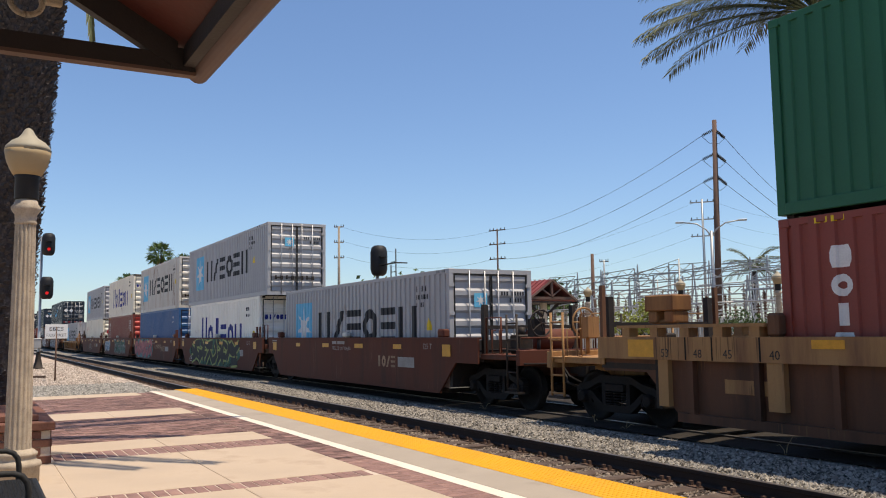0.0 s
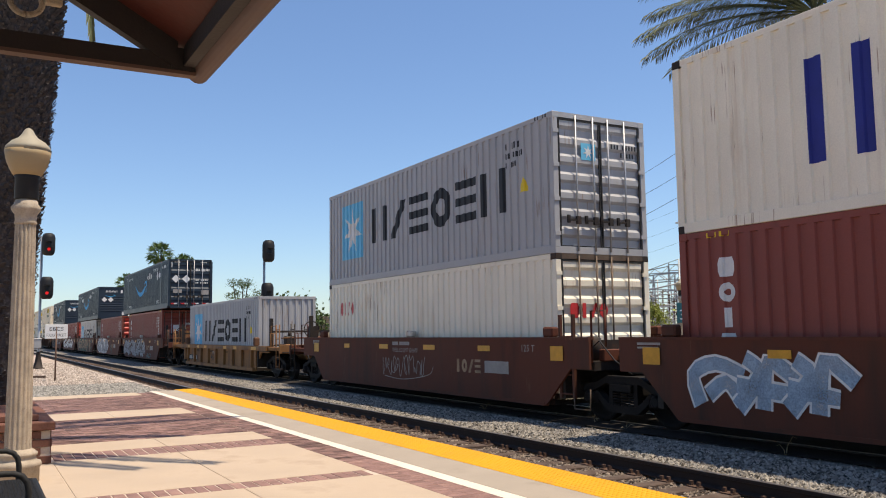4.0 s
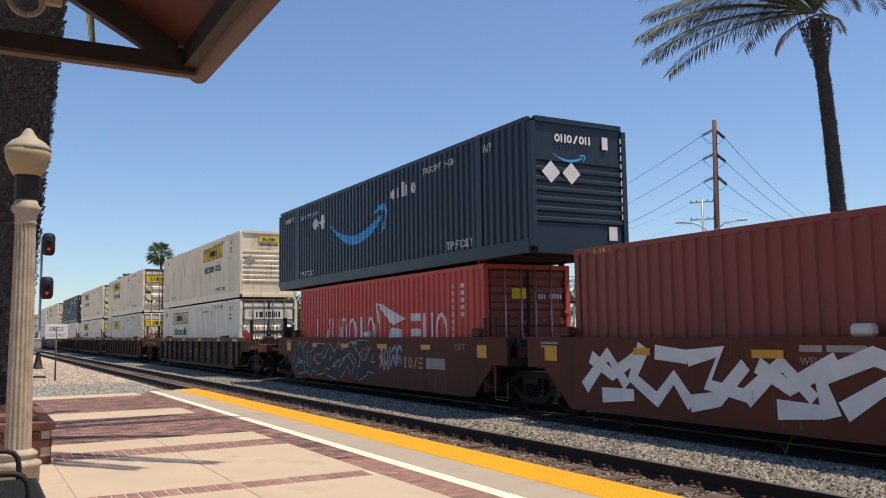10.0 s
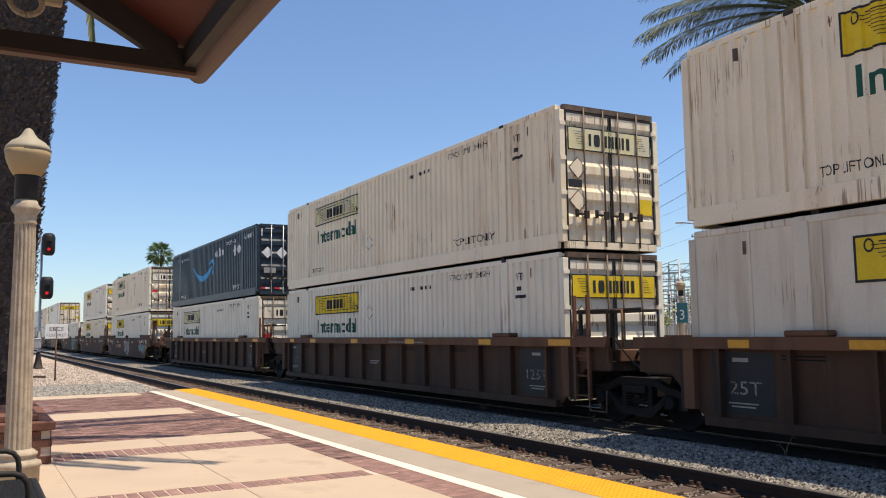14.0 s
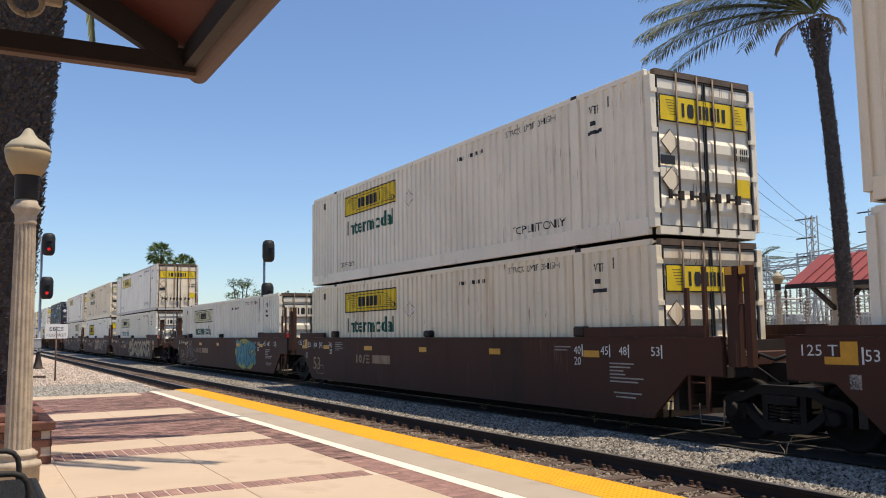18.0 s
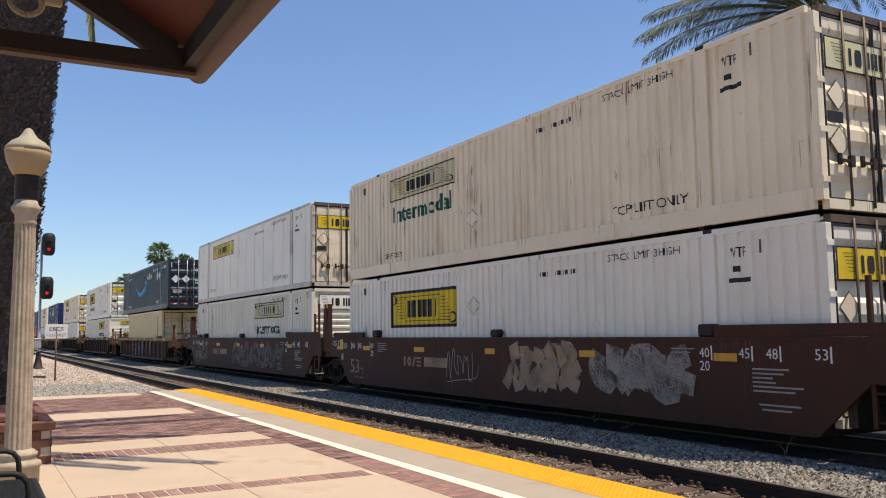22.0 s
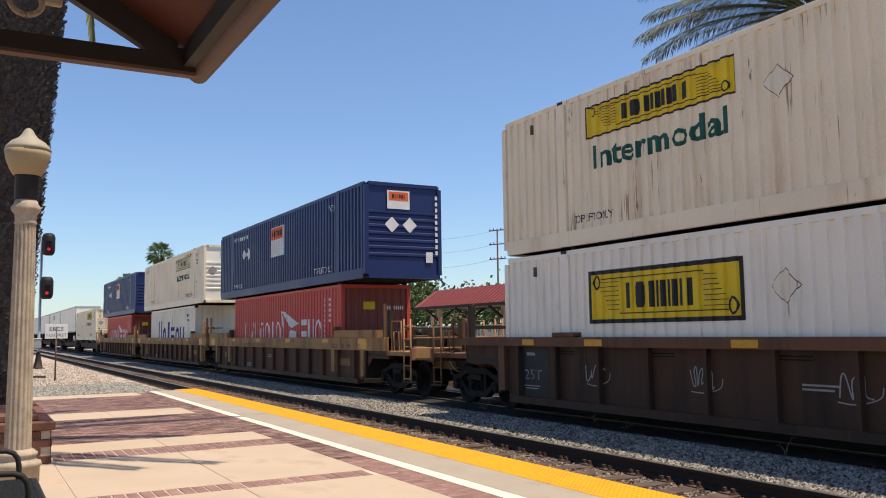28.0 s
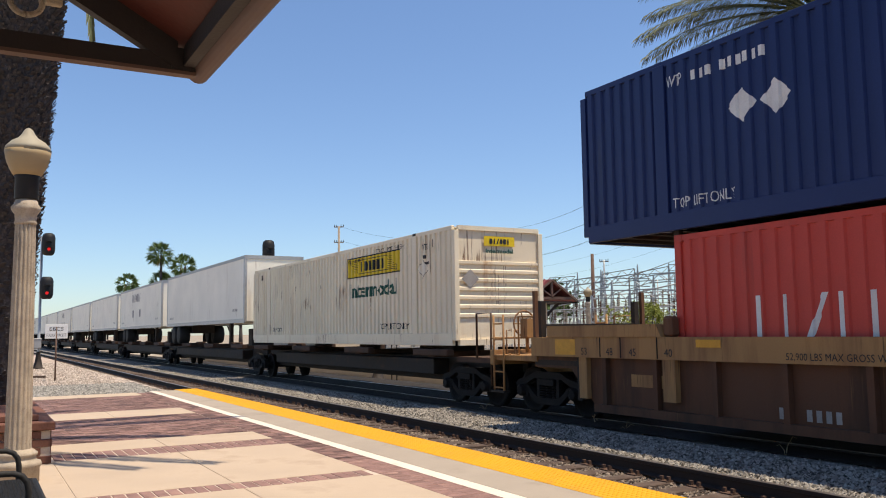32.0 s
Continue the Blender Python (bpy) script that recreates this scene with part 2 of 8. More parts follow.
    "timber": mat("dark brown painted timber", (0.026, 0.019, 0.018), 0.6, 0, 0.15, 3, 0.1, 50),
    "fascia": mat("brown painted fascia", (0.115, 0.066, 0.05), 0.55, 0, 0.1, 2, 0.08, 50),
    "soffit": mat("red-brown stained soffit boards", (0.105, 0.026, 0.018), 0.6, 0, 0.15, 3, 0.1, 30),
    "aggregate": mat("exposed aggregate post", (0.40, 0.33, 0.25), 0.85, 0, 0.3, 7, 0.4, 130, ((0.2, 0.16, 0.12), 0.25, 40)),
    "globe": mat("cream frosted globe", (0.34, 0.25, 0.14), 0.6, 0, 0.05, 1, 0, 40, None, False, 0.25),
    "globetop": mat("pale globe cap", (0.34, 0.30, 0.22), 0.6, 0, 0.05, 1, 0, 40, None, False, 0.25),
    "galv": mat("galvanised steel", (0.36, 0.37, 0.37), 0.5, 0.5, 0.15, 4, 0.05),
    "polewood": mat("weathered pole timber", (0.13, 0.08, 0.06), 0.9, 0, 0.25, 3, 0.2),
    "palepole": mat("pale weathered pole timber", (0.30, 0.25, 0.20), 0.9, 0, 0.25, 3, 0.2),
    "redroof": mat("red painted metal roof", (0.25, 0.06, 0.055), 0.55, 0, 0.15, 2, 0.05),
    "signalblack": mat("matt black signal casing", (0.012, 0.012, 0.013), 0.6, 0, 0.15, 4, 0.05),
    "signwhite": mat("white sign face", (0.7, 0.7, 0.68), 0.5, 0, 0.06, 3, 0),
    "tealsign": mat("teal sign face", (0.02, 0.13, 0.15), 0.5, 0, 0.06, 3, 0),
    "redlamp": glow("red signal lamp", (0.75, 0.012, 0.012), 0.55),
    "creamdoor": paint("rust-stained cream door paint", (0.80, 0.69, 0.51), 0.32, (0.50, 0.29, 0.13), 0.55, 0.95, ((0.16, 0.065, 0.028), 0.85)),
    "tanpaint": paint("dusty tan-brown car paint", (0.37, 0.202, 0.0817), 0.5, (0.18, 0.085, 0.043), 0.75, 0.6, ((0.05, 0.027, 0.016), 0.8)),
    "chordbrown": paint("dull brown chord paint", (0.145, 0.068, 0.036), 0.45, (0.07, 0.036, 0.021), 0.75, 0.4),
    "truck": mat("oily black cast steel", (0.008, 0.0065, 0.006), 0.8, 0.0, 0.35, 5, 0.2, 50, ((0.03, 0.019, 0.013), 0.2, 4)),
    # oily stone, coloured near black to deepen the shade under the train
    "shadeballast": mat("oily ballast with the train's shade in its colour", (0.026, 0.021, 0.017), 0.95, 0, 0.5, 1.2, 0.9, 26, ((0.014, 0.012, 0.01), 0.4, 6)),
    "brownstone": mat("dusty brown stone", (0.26, 0.2, 0.15), 0.9, 0, 0.5, 9, 0.3, 90),
    "bluestone": mat("blue-grey crushed stone", (0.30, 0.315, 0.315), 0.9, 0, 0.4, 9, 0.3, 90),
    "bluegravel": mat("grey gravel", (0.26, 0.24, 0.205), 0.95, 0, 0.35, 1.0, 0.8, 20, ((0.15, 0.145, 0.135), 0.3, 5)),
    "plate": mat("rusty tie plate", (0.085, 0.048, 0.032), 0.85, 0.0, 0.3, 8, 0.2, 60),
    "rodbrown": mat("rusty lock rod", (0.12, 0.085, 0.06), 0.6, 0.2, 0.4, 6, 0.1),
    "drystalk": mat("dry weed stalk", (0.42, 0.33, 0.2), 0.8, 0, 0.2, 8, 0),
    "faded": spray("faded pale spray paint", (0.36, 0.31, 0.27), 0.75),
    "stucco": mat("warm stucco", (0.5, 0.42, 0.33), 0.9, 0, 0.1, 1, 0.2, 60),
}


# ---- mesh helpers ----
def part(name, bm, material, parent=None, label="", pose_=None):
    """Links a bmesh or a mesh as one object, under a thing or a part."""
    if isinstance(bm, bmesh.types.BMesh):
        me = bpy.data.meshes.new(name)
        bm.to_mesh(me)
        bm.free()
    else:
        me = bm
    if material is not None and not me.materials:
        me.materials.append(M[material] if isinstance(material, str) else material)
    ob = new(name, me)
    if parent is not None:
        ob.parent = parent
    if pose_ is not None:
        ob.matrix_basis = pose_
    if label:
        ob["label"] = label
    return ob


def thing(name, label, category, m=None, group="", kind=""):
    ob = new(name)
    ob.empty_display_size = 0.2
    if m is not None:
        ob.matrix_basis = m
    return tagged(ob, label, category, group, kind)


def box(bm, x0, x1, y0, y1, z0, z1):
    v = [bm.verts.new(p) for p in ((x0, y0, z0), (x1, y0, z0), (x1, y1, z0), (x0, y1, z0), (x0, y0, z1), (x1, y0, z1), (x1, y1, z1), (x0, y1, z1))]
    for f in ((0, 3, 2, 1), (4, 5, 6, 7), (0, 1, 5, 4), (1, 2, 6, 5), (2, 3, 7, 6), (3, 0, 4, 7)):
        bm.faces.new([v[i] for i in f])


def boxes(*dims, bevel=0.0):
    bm = bmesh.new()
    for d in dims:
        box(bm, *d)
    if bevel:
        bmesh.ops.bevel(bm, geom=bm.edges[:], offset=bevel, segments=1, affect="EDGES")
    return bm


def tube(bm, a, b, r0, r1=None, n=8, caps=True):
    """A tapered round bar from a to b."""
    r1 = r0 if r1 is None else r1
    a, b = Vector(a), Vector(b)
    d = (b - a).normalized()
    s = d.orthogonal().normalized()
    t = d.cross(s)
    ring = [[bm.verts.new(p + (s * math.cos(i * 2 * math.pi / n) + t * math.sin(i * 2 * math.pi / n)) * r) for i in range(n)] for p, r in ((a, r0), (b, r1))]
    for i in range(n):
        f = bm.faces.new((ring[0][i], ring[0][(i + 1) % n], ring[1][(i + 1) % n], ring[1][i]))
        f.smooth = n > 5
    if caps:
        bm.faces.new(ring[0][::-1])
        bm.faces.new(ring[1])


def tubes(pts, r, n=6, bm=None):
    """A bent round bar through the points, in one piece."""
    bm = bm or bmesh.new()
    pts = [Vector(p) for p in pts]
    side = (pts[1] - pts[0]).orthogonal().normalized()
    rings = []
    for i, p in enumerate(pts):
        d = (pts[min(i + 1, len(pts) - 1)] - pts[max(i - 1, 0)]).normalized()
        side = (side - d * side.dot(d)).normalized()
        up = d.cross(side)
        rings.append([bm.verts.new(p + (side * math.cos(k * 2 * math.pi / n) + up * math.sin(k * 2 * math.pi / n)) * r) for k in range(n)])
    for lo, hi in zip(rings, rings[1:]):
        for k in range(n):
            f = bm.faces.new((lo[k], lo[(k + 1) % n], hi[(k + 1) % n], hi[k]))
            f.smooth = n > 4
    bm.faces.new(rings[0][::-1])
    bm.faces.new(rings[-1])
    return bm


def lathe(profile, n=24, bm=None, centre=(0, 0)):
    """A turned body from (radius, height) pairs."""
    bm = bm or bmesh.new()
    rings = []
    for r, z in profile:
        rings.append([bm.verts.new((centre[0] + r * math.cos(i * 2 * math.pi / n), centre[1] + r * math.sin(i * 2 * math.pi / n), z)) for i in range(n)])
    for lo, hi in zip(rings, rings[1:]):
        for i in range(n):
            f = bm.faces.new((lo[i], lo[(i + 1) % n], hi[(i + 1) % n], hi[i]))
            f.smooth = True
    bm.faces.new(rings[0][::-1])
    bm.faces.new(rings[-1])
    return bm


def prism(bm, pts, y0, y1):
    """An (x, z) outline drawn out from y0 to y1."""
    lo = [bm.verts.new((x, y0, z)) for x, z in pts]
    hi = [bm.verts.new((x, y1, z)) for x, z in pts]
    n = len(pts)
    bm.faces.new(lo)
    bm.faces.new(hi[::-1])
    for i in range(n):
        bm.faces.new((lo[(i + 1) % n], lo[i], hi[i], hi[(i + 1) % n]))
    bmesh.ops.recalc_face_normals(bm, faces=bm.faces[-n - 2:])


def clip(poly, xa, xb):
    for k, s in ((xa, 1), (xb, -1)):
        out = []
        for p, q in zip(poly, poly[1:] + poly[:1]):
            ip, iq = (p[0] - k) * s >= 0, (q[0] - k) * s >= 0
            if ip:
                out.append(p)
            if ip != iq:
                f = (k - p[0]) / (q[0] - p[0])
                out.append((k, p[1] + f * (q[1] - p[1])))
        poly = out
        if len(poly) < 3:
            return []
    return poly


def decal(polys, profile, gap=0.004):
    """Paint on a wall that faces -y: convex (x, z) shapes laid on the wall's profile of (x, y) corners."""
    bm = bmesh.new()
    for poly in polys:
        lo, hi = min(p[0] for p in poly), max(p[0] for p in poly)
        for (xa, ya), (xb, yb) in zip(profile, profile[1:]):
            if xb <= lo or xa >= hi or xb - xa < 1e-6:
                continue
            c = clip(list(poly), xa, xb)
            if len(c) < 3:
                continue
            vs = [bm.verts.new((x, ya + (yb - ya) * (x - xa) / (xb - xa) - gap, z)) for x, z in c]
            try:
                bm.faces.new(vs)
            except ValueError:
                pass
    bmesh.ops.remove_doubles(bm, verts=bm.verts[:], dist=0.0005)
    bmesh.ops.recalc_face_normals(bm, faces=bm.faces[:])
    for f in bm.faces:
        if f.normal.y > 0:
            f.normal_flip()
    return bm


TEXTS = {}


def word(text, x, z, height, width=None, bold=0.0):
    """The triangles of a line of built-in lettering, its foot at (x, z)."""
    if text not in TEXTS:
        cu = bpy.data.curves.new("word", "FONT")
        cu.body = text
        cu.resolution_u = 2
        cu.offset = bold
        ob = bpy.data.objects.new("word", cu)
        me = bpy.data.meshes.new_from_object(ob)
        TEXTS[text] = [[(me.vertices[i].co.x, me.vertices[i].co.y) for i in p.vertices] for p in me.polygons]
        bpy.data.objects.remove(ob)
        bpy.data.meshes.remove(me)
    polys = TEXTS[text]
    xs = [p[0] for q in polys for p in q]
    sx = (width / (max(xs) - min(xs))) if width else height / 0.7
    sz = height / 0.7
    return [[(x + (px - min(xs)) * sx, z + pz * sz) for px, pz in q] for q in polys]


def bar(x0, x1, z0, z1):
    return [(x0, z0), (x1, z0), (x1, z1), (x0, z1)]


def blocks(x, z, w, h, count, stroke=0.3, kinds=(0, 1, 2, 3), full=0.86, tall=(1,)):
    """A name drawn as plain blocks, rings and bars of its size, not lettered. tall: the share of the height that each takes."""
    out = []
    cell = w / count
    for i in range(count):
        a, b = x + (i + 0.5 - full / 2) * cell, x + (i + 0.5 + full / 2) * cell
        s = (b - a) * stroke
        k = kinds[i % len(kinds)]
        g = h * tall[i % len(tall)]
        m, r = (a + b) / 2, min((b - a) * 0.35, g * 0.3)
        if k == 0:
            # a block with its corners cut
            out.append([[(a + r * .4, z), (b - r * .4, z), (b, z + r), (b, z + g - r), (b - r * .4, z + g), (a + r * .4, z + g), (a, z + g - r), (a, z + r)]])
        elif k == 1:
            out.append([bar(m - s * 0.7, m + s * 0.7, z, z + g)])
        elif k == 2:
            out.append([[(a, z), (a + s * 1.2, z), (b, z + g), (b - s * 1.2, z + g)]])
        elif k == 3:
            out.append([[(m + (b - a) * 0.5 * math.cos(q), z + g / 2 + g / 2 * math.sin(q)) for q in np.linspace(0, 5.76, 12)]])
        elif k == 4:
            # a round ring
            way = [(math.cos(q), math.sin(q)) for q in np.linspace(0, 2 * math.pi, 17)]
            p, v = (b - a) / 2, g / 2
            out.append([[(m + p * c0, z + v + v * s0), (m + p * c1, z + v + v * s1), (m + (p - s) * c1, z + v + (v - s) * s1), (m + (p - s) * c0, z + v + (v - s) * s0)] for (c0, s0), (c1, s1) in zip(way, way[1:])])
        elif k == 5:
            # three level bars
            f = g * 0.2
            out.append([bar(a, b, z + q, z + q + f) for q in (0, (g - f) / 2, g - f)])
        else:
            # two uprights
            out.append([bar(a, a + s, z, z + g), bar(b - s, b, z, z + g)])
    return out


def flat(groups):
    return [p for g in groups for p in g]


def star(x, z, r, points=7):
    out = []
    for i in range(points):
        a = math.pi / 2 + i * 2 * math.pi / points
        d = math.pi / points
        out.append([(x, z), (x + 0.36 * r * math.cos(a - d), z + 0.36 * r * math.sin(a - d)), (x + r * math.cos(a), z + r * math.sin(a)), (x + 0.36 * r * math.cos(a + d), z + 0.36 * r * math.sin(a + d))])
    return out


def diamond(x, z, r):
    return [(x - r, z), (x, z - r), (x + r, z), (x, z + r)]


def arc(x, z, k):
    """A long curved stroke that thins to the left and ends in a pointed hook; k scales it about (x, z)."""
    way = curve([(-3.12, 1.89), (-2.45, 1.525), (-1.6, 1.25), (-0.82, 1.2), (0.09, 1.365), (0.85, 1.69)], 4, False)
    hook = curve([(0.38, 1.82), (0.64, 1.93), (1.0, 1.93), (1.14, 1.82), (1.09, 1.55), (0.88, 1.21)], 4, False)
    out = []
    for line, swell in ((way, (0.02, 0.13, 0.27, 0.28, 0.28, 0.12)), (hook, (0.05, 0.13, 0.19, 0.21, 0.17, 0.03))):
        edges = []
        for i, (a, b) in enumerate(line):
            (c, d), (e, f) = line[max(i - 1, 0)], line[min(i + 1, len(line) - 1)]
            n = math.hypot(e - c, f - d)
            w = np.interp(i / 4, range(6), swell) / 2
            edges.append(((a - (f - d) / n * w, b + (e - c) / n * w), (a + (f - d) / n * w, b - (e - c) / n * w)))
        for (a, b), (c, d) in zip(edges, edges[1:]):
            out.append([a, c, d, b])
    return [[(x + k * p, z + k * (q - 1.5) + (1.5 if k == 1 else 0)) for p, q in g] for g in out]



def curve(pts, steps=5, closed=True):
    """A smooth line through the points."""
    n = len(pts)
    out = []
    for i in range(n if closed else n - 1):
        if closed:
            a, b, c, d = (pts[(i + k - 1) % n] for k in range(4))
        else:
            a, b, c, d = (pts[min(max(i + k - 1, 0), n - 1)] for k in range(4))
        for s in range(steps):
            t = s / steps
            out.append(tuple(0.5 * (2 * b[j] + (c[j] - a[j]) * t + (2 * a[j] - 5 * b[j] + 4 * c[j] - d[j]) * t * t + (3 * b[j] - a[j] - 3 * c[j] + d[j]) * t ** 3) for j in (0, 1)))
    if not closed:
        out.append(pts[-1])
    return out


def swollen(pts, by):
    """The outline pushed outwards."""
    n = len(pts)
    area = sum(pts[i][0] * pts[(i + 1) % n][1] - pts[(i + 1) % n][0] * pts[i][1] for i in range(n))
    s = by if area > 0 else -by
    out = []
    for i in range(n):
        (a, b), (c, d) = pts[i - 1], pts[(i + 1) % n]
        w = math.hypot(c - a, d - b) or 1
        out.append((pts[i][0] + (d - b) / w * s, pts[i][1] - (c - a) / w * s))
    return out


def film_of(outline, y, gap):
    """One flat film of paint on a wall that faces -y."""
    bm = bmesh.new()
    f = bm.faces.new([bm.verts.new((x, y - gap, z)) for x, z in outline])
    f.normal_update()
    if f.normal.y > 0:
        f.normal_flip()
    bmesh.ops.triangulate(bm, faces=bm.faces[:])
    return bm


def stroke(pts, width, y, gap, bm=None):
    """A painted line of even width in one ribbon."""
    bm = bm or bmesh.new()
    rows = []
    for i, (x, z) in enumerate(pts):
        (a, b), (c, d) = pts[max(i - 1, 0)], pts[min(i + 1, len(pts) - 1)]
        w = math.hypot(c - a, d - b) or 1
        nx, nz = -(d - b) / w * width / 2, (c - a) / w * width / 2
        rows.append((bm.verts.new((x - nx, y - gap - i * 1e-5, z - nz)), bm.verts.new((x + nx, y - gap - i * 1e-5, z + nz))))
    for (a, b), (c, d) in zip(rows, rows[1:]):
        f = bm.faces.new((a, c, d, b))
        f.normal_update()
        if f.normal.y > 0:
            f.normal_flip()
    return bm


# ---- the train ----
AXIS = 11.353          # the train's track
NODES = (0.0, 4.0, 8.0, 12.0, 16.0, 20.0, 24.0, 28.0, 32.0)
GONE = (0.0, 65.93, 132.24, 198.43, 264.90, 332.35, 399.65, 466.27, 532.72)
ROLLING = []           # things of the train with their place along it
WHEELS = []
CACHE = {}


def shared(key, make):
    """One mesh for all alike parts."""
    if key not in CACHE:
        made = make()
        me = bpy.data.meshes.new(key[0] if isinstance(key, tuple) else key)
        made.to_mesh(me)
        made.free()
        CACHE[key] = me
    return CACHE[key]


def piece(name, key, make, material, parent, label="", m=None):
    """A part whose mesh is shared by shape and material."""
    me = shared((name, key, material), make)
    return part(name, me, material, parent, label, m)


# ---- ground and tracks ----
def sheet(name, xs, ys, z, material, label, rough=0.0, seed=1):
    bm = bmesh.new()
    rnd = random.Random(seed)
    grid = [[bm.verts.new((x, y, z + (rnd.uniform(-rough, rough) if rough else 0))) for x in xs] for y in ys]
    for a, b in zip(grid, grid[1:]):
        for i in range(len(xs) - 1):
            bm.faces.new((a[i], a[i + 1], b[i + 1], b[i]))
    return tagged(part(name, bm, material), label, "ground", kind="structure")


sheet("ground", [-3000, -400, -120, -60, 0, 60, 400, 3000], [-3000, -300, -40, 0, 20, 60, 300, 3000], -0.34, "dirt", "dry bare ground reaching the horizon")
bed = bmesh.new()
xs = list(np.arange(-420, 81, 5.0))
cross = [(5.62, -0.27), (6.0, -0.25), (7.0, -0.24), (7.7, -0.23), (7.82, -0.15), (8.2, -0.12), (9.2, -0.11), (9.75, -0.1), (10.4, -0.06), (11.35, -0.05), (12.3, -0.05), (13.1, -0.02), (13.8, -0.08), (14.8, -0.3), (15.5, -0.36)]
rb = random.Random(8)
rows = [[bed.verts.new((x, y, z + rb.uniform(-.012, .012))) for x in xs] for y, z in cross]
for a, b in zip(rows, rows[1:]):
    for i in range(len(xs) - 1):
        bed.faces.new((a[i], a[i + 1], b[i + 1], b[i]))
# extra sheet under the train: oil stain plus its shade, both as colour
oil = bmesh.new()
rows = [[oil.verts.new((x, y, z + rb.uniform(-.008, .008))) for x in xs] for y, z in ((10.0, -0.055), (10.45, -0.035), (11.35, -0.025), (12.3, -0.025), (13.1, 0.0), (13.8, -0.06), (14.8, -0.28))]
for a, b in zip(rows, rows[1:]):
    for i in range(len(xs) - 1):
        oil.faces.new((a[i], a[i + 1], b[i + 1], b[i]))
tagged(part("oily_ballast", oil, "shadeballast"), "oily crushed stone under the train, coloured near black for its shade", "ground", kind="structure")
tagged(part("ballast_bed", bed, "ballast"), "grey crushed stone bed under the tracks", "ground", kind="structure")
sheet("gravel_yard", list(np.arange(-160, -23.9, 4.0)), [-30, -15, -6, 0, 2, 4, 5.6], -0.06, "buffgravel", "buff gravel beside the track", 0.02, 5)


def stones(name, count, x0, x1, y0, y1, z, size, material, seed, label, power=1.6):
    """Loose crushed stones, denser towards x1."""
    rs = np.random.RandomState(seed)
    x = x1 - (x1 - x0) * rs.rand(count) ** power
    y = y0 + (y1 - y0) * rs.rand(count)
    s = size * (0.6 + 0.8 * rs.rand(count))
    base = np.array([(1, 0, 0), (-1, 0, 0), (0, 1, 0), (0, -1, 0), (0, 0, .8), (0, 0, -.6)])
    v = base[None] * s[:, None, None] * (0.6 + 0.8 * rs.rand(count, 6, 1))
    a = rs.rand(count) * 6.28
    c, d = np.cos(a)[:, None], np.sin(a)[:, None]
    w = np.stack([v[..., 0] * c - v[..., 1] * d, v[..., 0] * d + v[..., 1] * c, v[..., 2] + 0.35 * v[..., 0]], -1)
    w += np.stack([x, y, np.full(count, z)], -1)[:, None]
    f = np.array([(0, 2, 4), (2, 1, 4), (1, 3, 4), (3, 0, 4), (2, 0, 5), (1, 2, 5), (3, 1, 5), (0, 3, 5)])
    faces = (f[None] + 6 * np.arange(count)[:, None, None]).reshape(-1, 3)
    me = bpy.data.meshes.new(name)
    me.from_pydata(w.reshape(-1, 3).tolist(), [], faces.tolist())
    me.materials.append(M[material])
    return tagged(new(name, me), label, "gravel", kind="stuff")


# stone colour varies stone by stone
for kind, dark, pale in (("stone", (0.03, 0.026, 0.021, 1), (0.40, 0.36, 0.305, 1)), ("brownstone", (0.045, 0.032, 0.025, 1), (0.33, 0.26, 0.20, 1)), ("buffstone", (0.19, 0.155, 0.125, 1), (0.62, 0.53, 0.45, 1)), ("bluestone", (0.13, 0.125, 0.11, 1), (0.44, 0.415, 0.37, 1))):
    nt = M[kind].node_tree
    geo = nt.nodes.new("ShaderNodeNewGeometry")
    rmp = nt.nodes.new("ShaderNodeValToRGB")
    rmp.color_ramp.elements[0].color = dark
    rmp.color_ramp.elements[1].color = pale
    nt.links.new(geo.outputs["Random Per Island"], rmp.inputs[0])
    nt.links.new(rmp.outputs[0], nt.nodes["Principled BSDF"].inputs["Base Color"])
stones("ballast_stones", 60000, -60, -2, 7.86, 10.35, -0.105, 0.028, "stone", 2, "loose grey crushed stones between the tracks", 2.0)
stones("ballast_stones", 26000, -60, -2, 5.7, 7.7, -0.215, 0.026, "brownstone", 3, "loose grey crushed stones between sleepers", 2.0)
stones("yard_stones", 26000, -64, -24, -2, 5.5, -0.05, 0.034, "buffstone", 4, "loose stones on the gravel", 1.2)
sheet("gravel_strip", list(np.arange(-33.0, -23.5, 0.5)), [-6, -2, 0, 1, 2, 3, 4, 5.2], -0.02, "bluegravel", "blue-grey gravel strip at the platform's end", 0.015, 6)
stones("strip_stones", 9000, -33.2, -24, -2, 5.3, -0.01, 0.028, "bluestone", 9, "loose blue-grey stones", 1.0)


def rail(y, group):
    t = thing("rail", "long dark rusted steel rail with a worn bright head", "rail", pose(0, y, 0), group, "structure")
    prof = [(-0.076, -0.18), (0.076, -0.18), (0.076, -0.165), (0.012, -0.14), (0.012, -0.05), (0.038, -0.04), (0.038, -0.004), (-0.038, -0.004), (-0.038, -0.04), (-0.012, -0.05), (-0.012, -0.14), (-0.076, -0.165)]
    bm = bmesh.new()
    rings = [[bm.verts.new((x, p, z)) for p, z in prof] for x in (-420, 80)]
    n = len(prof)
    for i in range(n):
        bm.faces.new((rings[0][i], rings[0][(i + 1) % n], rings[1][(i + 1) % n], rings[1][i]))
    bmesh.ops.recalc_face_normals(bm, faces=bm.faces[:])
    part("rail_web", bm, "rail", t)
    part("rail_head", boxes((-420, 80, -0.033, 0.033, -0.004, 0.0)), "railtop", t)
    return t


